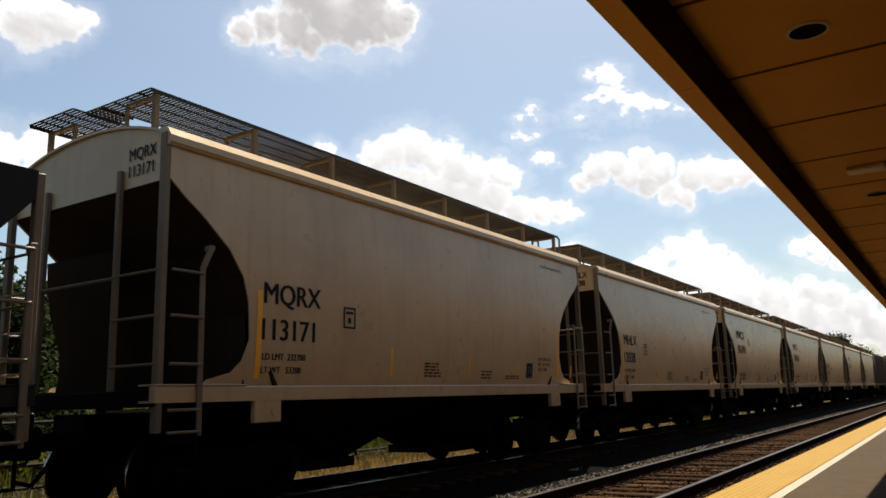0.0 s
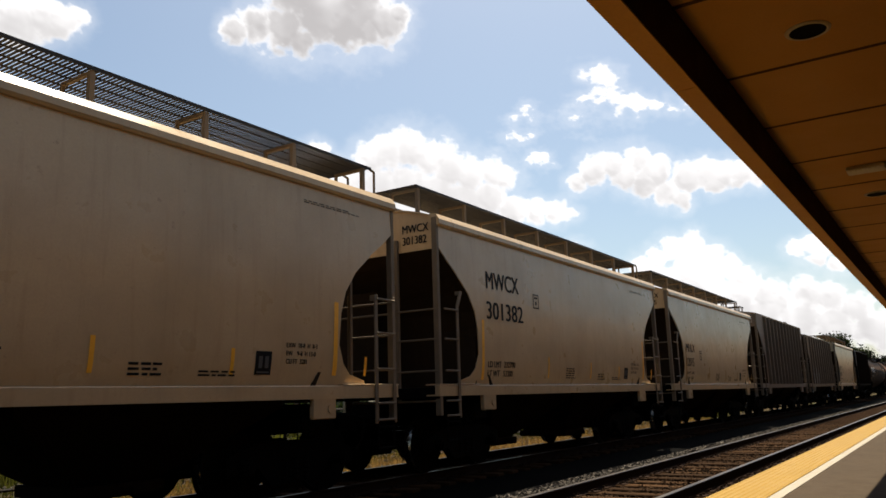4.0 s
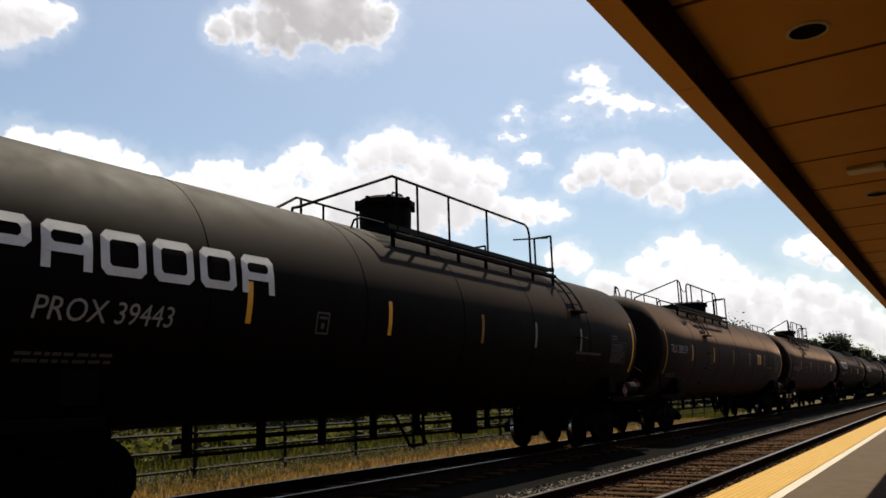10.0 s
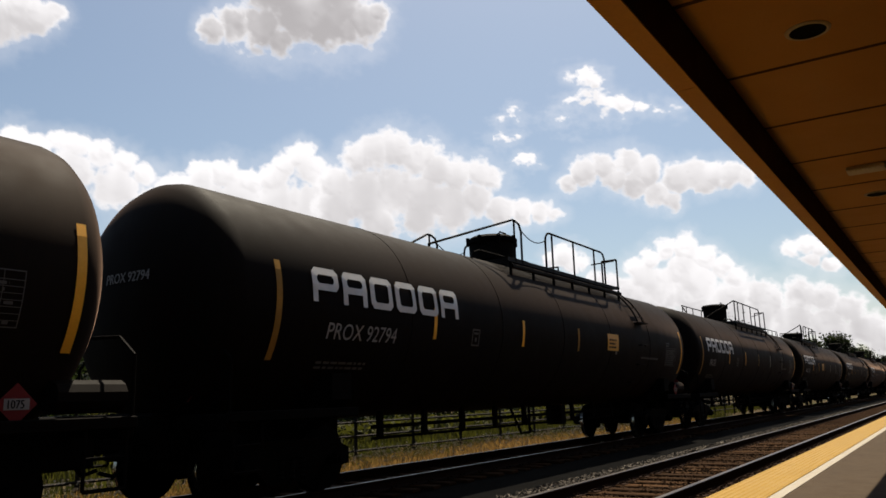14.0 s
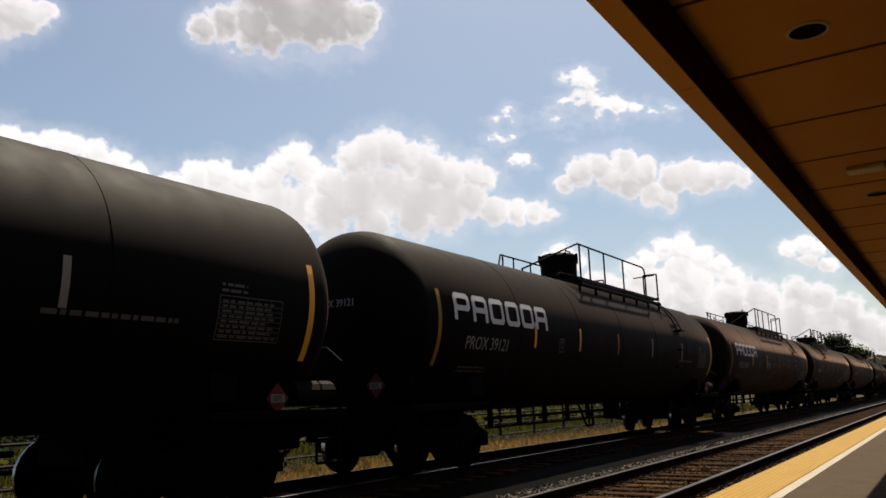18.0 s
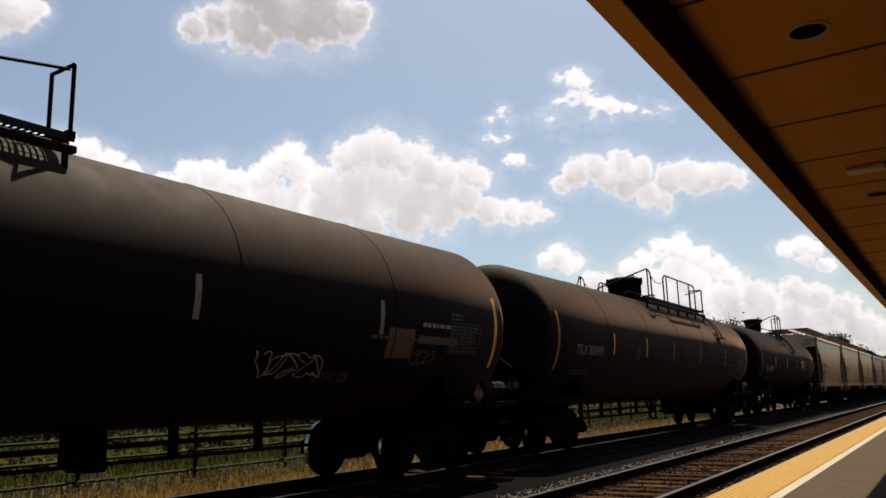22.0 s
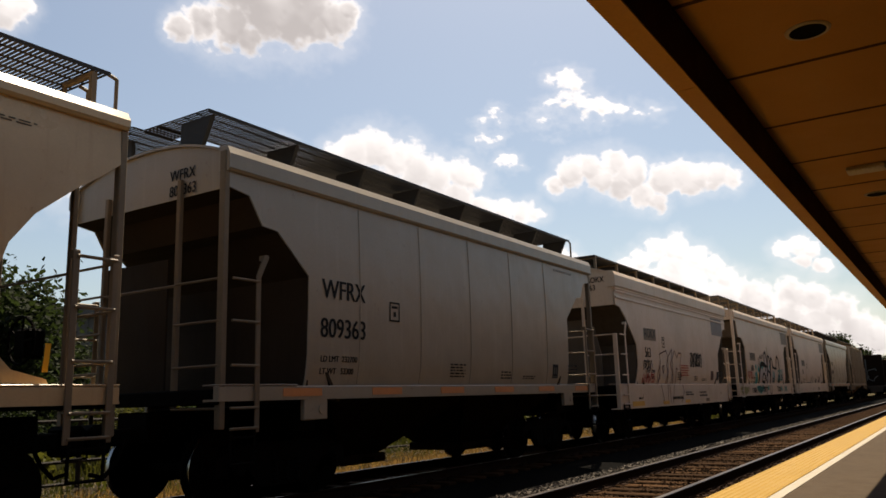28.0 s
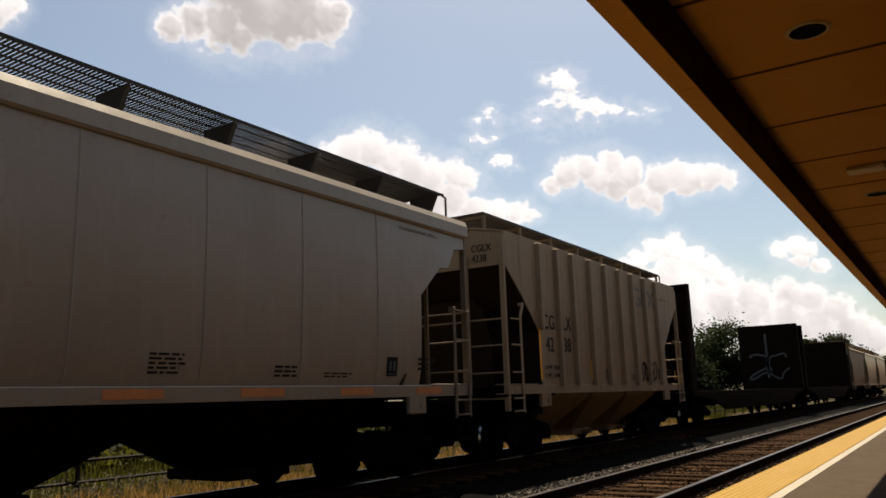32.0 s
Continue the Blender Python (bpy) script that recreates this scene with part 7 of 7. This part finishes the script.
def tree_meshes(height, spread, seed, leaf=0.16, count=5200, low=0.25):
    rng = random.Random(seed)
    tr = Form()
    tips = []
    trunk_h = height * 0.45
    pts = [(0, 0, -0.3)]
    for k in range(1, 6):
        pts.append((rng.uniform(-0.1, 0.1) * k * 0.4, rng.uniform(-0.1, 0.1) * k * 0.4, trunk_h * k / 5))
    r0 = height * 0.028
    for k in range(5):
        tr.tube(pts[k], pts[k + 1], r0 * (1 - k * 0.13), 8, r0 * (1 - (k + 1) * 0.13))
    for k in range(13):
        base = Vector(pts[rng.randint(2, 5)])
        a, up = rng.uniform(0, 6.283), rng.uniform(0.15, 1.1)
        ln = spread * rng.uniform(0.6, 1.05)
        mid = base + Vector((math.cos(a) * ln * 0.5, math.sin(a) * ln * 0.5, up * ln * 0.55))
        end = base + Vector((math.cos(a) * ln * math.cos(up * 0.6), math.sin(a) * ln * math.cos(up * 0.6), up * ln * 1.1))
        tr.tube(tuple(base), tuple(mid), r0 * 0.4, 6, r0 * 0.25)
        tr.tube(tuple(mid), tuple(end), r0 * 0.25, 6, r0 * 0.1)
        tips += [mid, end, (mid + end) / 2]
    for k in range(34):
        tips.append(Vector((rng.uniform(-0.5, 0.5) * spread, rng.uniform(-0.5, 0.5) * spread, height * rng.uniform(low + 0.25, 0.93))))
    vs, fs = [], []
    for k in range(count):
        c = rng.choice(tips)
        q = spread * 0.22
        p = c + Vector((rng.gauss(0, q), rng.gauss(0, q), rng.gauss(0, q * 0.8)))
        if p.z < height * low:
            continue
        m = Euler((rng.uniform(-1, 1), rng.uniform(-1, 1), rng.uniform(0, 6.28))).to_matrix()
        s = leaf * rng.uniform(0.6, 1.4)
        b = len(vs)
        for u, w in ((-0.5, 0), (0, -0.35), (0.6, 0), (0, 0.35)):
            vs.append(tuple(p + m @ Vector((u * s, w * s, 0.08 * s if w else 0))))
        fs.append((b, b + 1, b + 2, b + 3))
    cr = Form()
    cr.add(vs, fs)
    return tr.mesh("trunk", True), cr


def tree(x, y, height, spread, seed, material=LEAF, leaf=0.2, count=5000, low=0.25, label="leafy broadleaf tree behind the railway"):
    t = thing("tree", label, "tree", pose(x, y, GROUND_Z), group="trees beyond the track")
    a, b = tree_meshes(height, spread, seed, leaf, count, low)
    part("trunk", a, BARK, t)
    part("crown", raw_mesh("crown", b, material), None, t)


TREES = [(13.5, 27.0, 6.5, 2.6, 1, 0.10), (16.5, 30.5, 5.6, 2.4, 2, 0.08), (10.0, 28.5, 6.0, 2.6, 3, 0.08), (6.0, 27.5, 5.8, 2.6, 16, 0.05), (72.0, 17.5, 7.4, 2.8, 4, 0.05), (76.0, 20.0, 7.6, 2.6, 5, 0.05), (67.0, 18.5, 4.2, 2.2, 6, 0.0), (113.0, 16.0, 8.2, 1.6, 17, 0.1),
         (166.0, 18.5, 11.4, 3.4, 7, 0.1), (150.0, 21.5, 8.0, 2.4, 8, 0.1), (138.0, 21.5, 7.6, 1.5, 9, 0.1), (200.0, 18.0, 9.6, 4.0, 10, 0.05), (240.0, 16.0, 9.0, 4.5, 11, 0.05), (270.0, 14.5, 9.0, 5.0, 12, 0.05), (300.0, 12.5, 8.4, 5.0, 13, 0.0)]
for x, y, h, sp, seed, low in TREES:
    tree(x, y, h, sp, seed, LEAF if seed % 3 else LEAF_DARK, leaf=0.22 if x < 100 else 0.5, count=14000 if x < 100 else 9000, low=low)


def shrub(x, y, h, w, seed):
    t = thing("shrub", "green leafy shrub in the meadow", "shrub", pose(x, y, GROUND_Z), group="shrubs in the meadow")
    rng = random.Random(seed)
    st = Form()
    for k in range(7):
        a = rng.uniform(0, 6.28)
        st.tube((0, 0, -0.1), (math.cos(a) * w * 0.4, math.sin(a) * w * 0.4, h * rng.uniform(0.6, 0.9)), 0.03, 5, 0.01)
    part("stems", st.mesh("stems"), BARK, t)
    vs, fs = [], []
    for k in range(2200):
        a, r, z = rng.uniform(0, 6.28), w * math.sqrt(rng.random()) * 0.75, h * rng.random() ** 0.8
        r *= 1.0 - 0.45 * (z / h) ** 2
        p = Vector((math.cos(a) * r, math.sin(a) * r, z + rng.uniform(-0.05, 0.1)))
        m = Euler((rng.uniform(-1, 1), rng.uniform(-1, 1), rng.uniform(0, 6.28))).to_matrix()
        s = rng.uniform(0.06, 0.15)
        b = len(vs)
        for u, q in ((-0.5, 0), (0, -0.35), (0.6, 0), (0, 0.35)):
            vs.append(tuple(p + m @ Vector((u * s, q * s, 0))))
        fs.append((b, b + 1, b + 2, b + 3))
    cr = Form()
    cr.add(vs, fs)
    part("foliage", raw_mesh("foliage", cr, GRASS if seed % 2 else LEAF), None, t)


for k, (x, y, h, w) in enumerate(((11.0, 21.0, 1.9, 1.5), (13.5, 20.0, 1.6, 1.4), (9.0, 19.0, 1.8, 1.6), (16.5, 22.0, 1.7, 1.6), (20.0, 24.0, 1.5, 1.6), (7.0, 17.5, 1.6, 1.3), (38.0, 20.0, 1.4, 1.5), (46.0, 22.0, 1.8, 1.8), (56.0, 19.0, 1.6, 1.8), (62.0, 21.0, 2.0, 2.0))):
    shrub(x, y, h, w, 60 + k)



def hedge(x0, x1, y0, y1, h, count, seed):
    f = Form()
    rng = random.Random(seed)
    vs, fs = [], []
    for k in range(count):
        x, y = rng.uniform(x0, x1), rng.uniform(y0, y1)
        top = h * (0.75 + 0.5 * noise.noise(Vector((x * 0.22, y * 0.1, seed))) + 0.25 * noise.noise(Vector((x * 0.9, 0, seed))))
        p = Vector((x, y, GROUND_Z + top * rng.random() ** 0.6))
        m = Euler((rng.uniform(-1.2, 1.2), rng.uniform(-1.2, 1.2), rng.uniform(0, 6.28))).to_matrix()
        s = rng.uniform(0.16, 0.36)
        b = len(vs)
        for u, w in ((-0.5, 0), (0, -0.35), (0.6, 0), (0, 0.35)):
            vs.append(tuple(p + m @ Vector((u * s, w * s, 0))))
        fs.append((b, b + 1, b + 2, b + 3))
    f.add(vs, fs)
    return f


thing("hedgerow", "dense dark green bushes along the meadow's far side", "bushes", kind="stuff", me=raw_mesh("hedgerow", hedge(-14, 110, 32.0, 35.0, 2.4, 42000, 91), LEAF))
thing("wild_bushes", "green bushes and tall weeds behind the fence", "bushes", kind="stuff", me=raw_mesh("wild_bushes", hedge(2, 60, 17.0, 22.0, 0.9, 30000, 92), GRASS))

# ---- low warehouse beyond the meadow ----
house = thing("warehouse", "low grey metal warehouse beyond the meadow", "building", pose(30.0, 42.0, GROUND_Z))
f = Form()
f.box(-16, 22, 0, 14, 0, 6.9, 0.02)
part("wall", f.mesh("wall"), SHED_WALL, house)
f = Form()
f.box(-16.4, 22.4, -0.4, 14.4, 6.9, 7.35, 0.04)
part("roof", f.mesh("roof"), SHED_ROOF, house)
f = Form()
for k in range(76):
    x = -15.9 + 0.5 * k
    f.box(x, x + 0.06, -0.035, 0.0, 0.3, 6.85)
tagged(part("siding_ribs", f.mesh("siding_ribs"), SHED_WALL, house), kind="stuff")
for k in range(7):
    x = -13.0 + 5.0 * k
    f = Form()
    f.box(x, x + 2.2, -0.06, -0.03, 3.2, 4.5, 0.01)
    wn_ = part("window", f.mesh("window"), SHED_ROOF, house)
    for j in range(2):
        f = Form()
        f.box(x + 0.08 + 1.06 * j, x + 1.06 + 1.06 * j, -0.075, -0.062, 3.28, 4.42)
        part("pane", f.mesh("pane"), GLASS_DARK, wn_)

# ---- clouds: far drifting sheets of cumulus ----
def cloud_material():
    m = bpy.data.materials.new("cumulus")
    m.use_nodes = True
    nt = m.node_tree
    nd, ln = nt.nodes, nt.links.new
    nd.remove(nd["Principled BSDF"])
    att, grey = nd.new("ShaderNodeAttribute"), nd.new("ShaderNodeAttribute")
    att.attribute_name, grey.attribute_name = "cover", "depth"
    tc = nd.new("ShaderNodeTexCoord")
    n = nd.new("ShaderNodeTexNoise")
    n.inputs["Scale"].default_value, n.inputs["Detail"].default_value = 0.06, 4.0
    ln(tc.outputs["Object"], n.inputs["Vector"])
    add = nd.new("ShaderNodeMath")
    add.operation = "MULTIPLY_ADD"
    ln(n.outputs["Fac"], add.inputs[0])
    add.inputs[1].default_value = 0.16
    ln(att.outputs["Fac"], add.inputs[2])
    r = nd.new("ShaderNodeMapRange")
    r.interpolation_type = "SMOOTHSTEP"
    r.inputs["From Min"].default_value, r.inputs["From Max"].default_value = 0.02, 0.52
    ln(add.outputs[0], r.inputs["Value"])
    haze = nd.new("ShaderNodeMapRange")
    haze.interpolation_type = "SMOOTHSTEP"
    haze.inputs["From Min"].default_value, haze.inputs["From Max"].default_value, haze.inputs["To Max"].default_value = -0.9, 0.3, 0.20
    ln(att.outputs["Fac"], haze.inputs["Value"])
    most = nd.new("ShaderNodeMath")
    most.operation = "MAXIMUM"
    ln(r.outputs["Result"], most.inputs[0])
    ln(haze.outputs["Result"], most.inputs[1])
    mix = nd.new("ShaderNodeMix")
    mix.data_type = "RGBA"
    ln(grey.outputs["Fac"], mix.inputs["Factor"])
    a, b = [i for i in mix.inputs if i.type == "RGBA"]
    a.default_value, b.default_value = (0.985, 0.94, 0.985, 1), (0.40, 0.37, 0.39, 1)
    em = nd.new("ShaderNodeEmission")
    em.inputs["Strength"].default_value = 0.53
    ln([o for o in mix.outputs if o.type == "RGBA"][0], em.inputs["Color"])
    tr = nd.new("ShaderNodeBsdfTransparent")
    ms = nd.new("ShaderNodeMixShader")
    ln(most.outputs[0], ms.inputs[0])
    ln(tr.outputs[0], ms.inputs[1])
    ln(em.outputs[0], ms.inputs[2])
    ln(ms.outputs[0], nd["Material Output"].inputs["Surface"])
    return m


CUMULUS = cloud_material()


def lattice_noise(u, w, size, octaves, seed, gain=0.55):
    """Smooth value noise on a grid, summed over octaves, about -1 to 1."""
    gen = np.random.default_rng(seed)
    out, amp, total = np.zeros_like(u), 1.0, 0.0
    for k in range(octaves):
        grid = gen.uniform(-1, 1, (128, 128))
        x, y = u / size * 2 ** k + 40.3, w / size * 2 ** k + 40.7
        i, j = np.floor(x).astype(int), np.floor(y).astype(int)
        fx, fy = x - i, y - j
        fx, fy = fx * fx * (3 - 2 * fx), fy * fy * (3 - 2 * fy)
        i, j = i % 127, j % 127
        top = grid[i, j] * (1 - fx) + grid[i + 1, j] * fx
        low = grid[i, j + 1] * (1 - fx) + grid[i + 1, j + 1] * fx
        out += amp * (top * (1 - fy) + low * fy)
        total += amp
        amp *= gain
    return out / total


def cloud(k, drift, lobes, belly=0.0, wisp=0.0):
    dist = 2300.0 + 60.0 * k
    az0 = sum(q[0] for q in lobes) / len(lobes)
    el0 = sum(q[1] for q in lobes) / len(lobes)
    a, e = radians(az0), radians(el0)
    fwd = Vector((math.cos(e) * math.cos(a), math.cos(e) * math.sin(a), math.sin(e)))
    left = Vector((-math.sin(a), math.cos(a), 0))
    up = fwd.cross(left)
    per = dist * math.pi / 180
    loc = [((q[0] - az0) * math.cos(radians(q[1])) * per, (q[1] - el0) * per, q[2] * per) for q in lobes]
    pad, rim = 1.5, 115.0
    u0, u1 = min(p[0] - p[2] * pad for p in loc) - rim, max(p[0] + p[2] * pad for p in loc) + rim
    w0, w1 = min(p[1] - p[2] * pad for p in loc) - rim, max(p[1] + p[2] * pad for p in loc) + rim
    cell = 4.0
    nu, nw = int((u1 - u0) / cell), int((w1 - w0) / cell)
    w, u = np.meshgrid(np.linspace(w0, w1, nw + 1), np.linspace(u0, u1, nu + 1), indexing="ij")
    # the lobes are warped a little, so that no outline is a circle
    uu = u + 15.0 * lattice_noise(u, w, 60.0, 4, 700 + k, 0.6)
    ww = w + 11.0 * lattice_noise(u, w, 50.0, 4, 800 + k, 0.6)
    shape = np.full(u.shape, -9.0)
    for p in loc:
        small = min(1.0, p[2] / 42.0)
        du, dw = (uu - p[0]) * (0.55 + 0.45 * small), ww - p[1]
        dw = np.where(dw < 0, dw * 0.92, dw * 1.1) * (1.35 - 0.35 * small)
        shape = np.maximum(shape, (0.35 + 0.65 * small) * np.minimum(1.15 - np.hypot(du, dw) / p[2], 0.8))
    knobs = 1.0 - np.abs(lattice_noise(u, w, 34.0, 4, 300 + k, 0.55)) * 2.2
    soft = lattice_noise(u * 0.7, w, 44.0, 5, 100 + k, 0.62)
    cover = shape * (1.0 - 0.45 * wisp) + 0.15 * (knobs - 0.35) + (0.42 + 0.5 * wisp) * soft - 0.02 - 0.06 * wisp + 0.35 * wisp * lattice_noise(u * 0.45, w * 1.3, 22.0, 3, 950 + k)
    edge = np.minimum(np.minimum(u - u0, u1 - u), np.minimum(w - w0, w1 - w)) / rim
    cover = np.where(edge < 1.0, np.minimum(cover, edge * 1.1 - 1.1), cover)
    # light falls in from above: the more cloud lies over a spot, the greyer it is; each knob is greyer underneath
    thick = np.clip(cover, 0.0, 0.7)
    over = np.zeros_like(u)
    for j in range(nw - 1, -1, -1):
        over[j] = over[j + 1] * 0.962 + thick[j + 1] * 0.08
    relief = np.clip(shape, 0, 0.9) * 30.0 + 26.0 * lattice_noise(u, w, 62.0, 3, 900 + k, 0.5)
    facing = np.clip((np.gradient(relief, axis=0) * 0.8 - np.gradient(relief, axis=1) * 0.3) / cell, -1.0, 1.0)
    inside = np.clip(thick * 2.2 - 0.15, 0, 1)
    depth = np.clip((over - 0.26) * 1.0, 0, 1) * (0.9 + 1.0 * lattice_noise(u, w, 90.0, 3, 200 + k)) + np.clip(facing - 0.1, 0, 1) * 0.55 * np.clip(over * 2.4, 0.2, 1)
    depth = np.clip((depth + belly * (0.9 + 0.9 * lattice_noise(u, w, 70.0, 3, 970 + k)) * np.clip(thick * 2.0 - 0.35, 0, 1)) * inside, 0, 1.6)
    depth = min(0.95, 0.5 + 0.75 * belly) * (1.0 - np.exp(-1.7 * depth))
    ax, ay = np.array(left), np.array(up)
    vs = u[..., None] * ax + w[..., None] * ay
    idx = np.arange((nw + 1) * (nu + 1)).reshape(nw + 1, nu + 1)
    keep = (cover[:-1, :-1] > -0.9) | (cover[1:, 1:] > -0.9) | (cover[1:, :-1] > -0.9) | (cover[:-1, 1:] > -0.9)
    fs = np.stack([idx[:-1, :-1], idx[:-1, 1:], idx[1:, 1:], idx[1:, :-1]], -1)[keep]
    me = bpy.data.meshes.new("cloud")
    me.from_pydata(vs.reshape(-1, 3).tolist(), [], fs.tolist())
    for name, data in (("cover", cover), ("depth", depth)):
        at = me.attributes.new(name, "FLOAT", "POINT")
        at.data.foreach_set("value", data.ravel().astype(np.float32))
    me.materials.append(CUMULUS)
    half_shift = left * (drift / 2 * per)
    home = EYE + fwd * dist
    ob = thing("cloud", "white cumulus cloud with grey belly drifting in the sky", "cloud", Matrix.Translation(home), group="cumulus clouds", kind="structure", me=me)
    return ob, Matrix.Translation(home - half_shift), Matrix.Translation(home + half_shift)


# each: number, drift in degrees over the clip, lobes (azimuth, elevation, radius) in degrees as seen from the platform
SKY_CLOUDS = [
    # top centre
    cloud(0, 4.79, [(50.5, 26.4, 1.04), (48.8, 26.8, 1.51), (46.9, 26.7, 1.84), (45.4, 26.1, 1.24), (44.1, 27.9, 2.33), (41.9, 27.6, 2.16), (40.2, 26.8, 1.19), (39.0, 27.5, 1.59), (40.6, 29.1, 2.35), (45.9, 29.2, 2.29), (37.9, 28.1, 0.87)], belly=0.6),
    # top left
    cloud(1, 4.17, [(63.6, 25.6, 1.42), (62.3, 25.5, 1.16), (61.4, 26.0, 0.78), (65.0, 25.1, 1.86), (64.1, 24.4, 0.43)], belly=0.28),
    # great bank, right half
    cloud(2, 3.21, [(41.1, 16.1, 1.39), (39.4, 17.9, 1.31), (38.3, 18.3, 1.48), (36.5, 18.5, 1.57), (34.8, 17.9, 1.66), (33.3, 16.8, 1.50), (32.0, 16.4, 1.50), (30.1, 16.5, 1.24), (29.2, 16.2, 1.08), (30.6, 14.9, 1.41), (28.7, 13.8, 1.04), (27.0, 13.6, 0.99), (25.5, 13.6, 0.90), (24.5, 13.3, 0.61), (32.5, 14.3, 1.88), (34.7, 14.8, 2.08), (36.8, 15.2, 2.29), (39.0, 15.1, 2.28), (41.1, 14.0, 2.05), (38.1, 13.2, 1.66), (34.7, 13.3, 1.42), (32.1, 13.5, 1.25)], belly=0.22),
    # great bank, left half
    cloud(3, 3.17, [(50.9, 16.4, 1.06), (49.4, 16.5, 1.24), (47.7, 15.9, 1.33), (45.9, 16.4, 1.27), (44.9, 17.2, 1.00), (43.8, 17.9, 1.04), (43.0, 16.9, 1.21), (41.7, 15.7, 1.63), (43.2, 14.4, 2.24), (45.7, 14.0, 2.41), (48.1, 14.3, 2.16), (50.5, 14.6, 1.92), (52.8, 14.9, 1.68), (53.1, 12.9, 1.87)]),
    # far left
    cloud(4, 3.12, [(60.5, 17.8, 0.73), (59.3, 17.6, 0.95), (57.8, 17.2, 1.05), (56.1, 16.8, 1.00), (54.8, 16.2, 0.95), (61.7, 17.1, 1.18), (63.0, 17.3, 1.28), (59.5, 15.9, 1.71), (56.6, 15.0, 1.79), (54.0, 14.0, 1.48), (62.2, 15.2, 1.97), (65.6, 16.6, 1.85)]),
    # right middle
    cloud(5, 2.17, [(23.3, 15.6, 0.73), (22.2, 16.2, 1.08), (20.7, 16.5, 1.07), (19.0, 16.6, 1.10), (17.7, 15.6, 1.16), (20.0, 15.3, 0.95), (18.6, 14.8, 1.02), (17.0, 14.0, 1.00), (16.1, 13.4, 0.77), (15.7, 15.0, 1.14), (14.3, 15.2, 1.09), (13.0, 15.1, 1.03), (11.8, 14.9, 0.95), (10.9, 14.6, 0.79), (13.8, 14.3, 0.75), (12.1, 14.2, 0.55)], belly=0.28),
    # upper right wedge
    cloud(6, 3.17, [(22.8, 22.9, 0.52), (21.7, 22.5, 0.67), (20.7, 22.2, 0.55), (23.1, 21.3, 0.52), (21.8, 21.4, 0.87), (20.6, 21.0, 0.91), (19.1, 20.6, 0.74), (17.7, 20.3, 0.54), (16.5, 19.9, 0.34), (15.1, 20.0, 0.45)], wisp=0.7),
    # small puffs
    cloud(7, 3.05, [(27.3, 20.5, 0.45), (27.8, 20.4, 0.33), (23.8, 19.9, 0.56), (24.3, 20.1, 0.40), (28.2, 18.9, 0.49), (27.4, 19.0, 0.37), (26.6, 17.2, 0.62), (26.2, 16.9, 0.45), (26.7, 17.4, 0.41)], wisp=1.0),
    # right low tower
    cloud(8, 1.46, [(17.8, 9.4, 0.93), (16.6, 9.9, 1.00), (15.4, 10.0, 1.02), (14.1, 9.3, 0.97), (13.0, 8.6, 0.81), (15.9, 8.6, 1.22), (18.6, 8.6, 1.17), (12.2, 7.7, 0.80), (17.5, 7.7, 1.39), (14.8, 7.6, 1.35)]),
    # low bank
    cloud(9, 1.30, [(21.5, 7.6, 1.44), (19.6, 7.0, 1.57), (17.6, 6.7, 1.73), (15.3, 6.8, 1.58), (12.7, 6.4, 1.53), (10.5, 6.2, 1.48), (8.4, 6.2, 1.37), (6.7, 5.9, 1.20), (5.4, 5.2, 1.17), (11.4, 4.8, 1.56), (8.9, 4.5, 1.51), (14.7, 5.1, 1.63), (6.9, 4.1, 1.46), (4.6, 3.8, 1.40), (3.6, 2.9, 1.24), (17.0, 4.9, 1.52)], belly=0.28),
    # right edge
    cloud(10, 1.17, [(8.4, 9.3, 0.66), (7.5, 9.5, 0.72), (6.7, 9.1, 0.64), (7.4, 8.5, 0.51), (6.1, 8.0, 0.57)]),
    # small low
    cloud(11, 1.46, [(23.9, 10.1, 1.02), (24.9, 9.8, 0.65), (22.8, 9.6, 0.73), (23.5, 9.3, 0.65)]),
]


# ---- what moves: the train rolls past, the clouds drift ----
def motions():
    for car, s in CARS:
        walk(car, [(0.0, pose(s, TRACK_Y[1], 0)), (CLIP, pose(s - SPEED * CLIP, TRACK_Y[1], 0))])
    for ob, a, b in SKY_CLOUDS:
        walk(ob, [(0.0, a), (CLIP, b)])


motions()
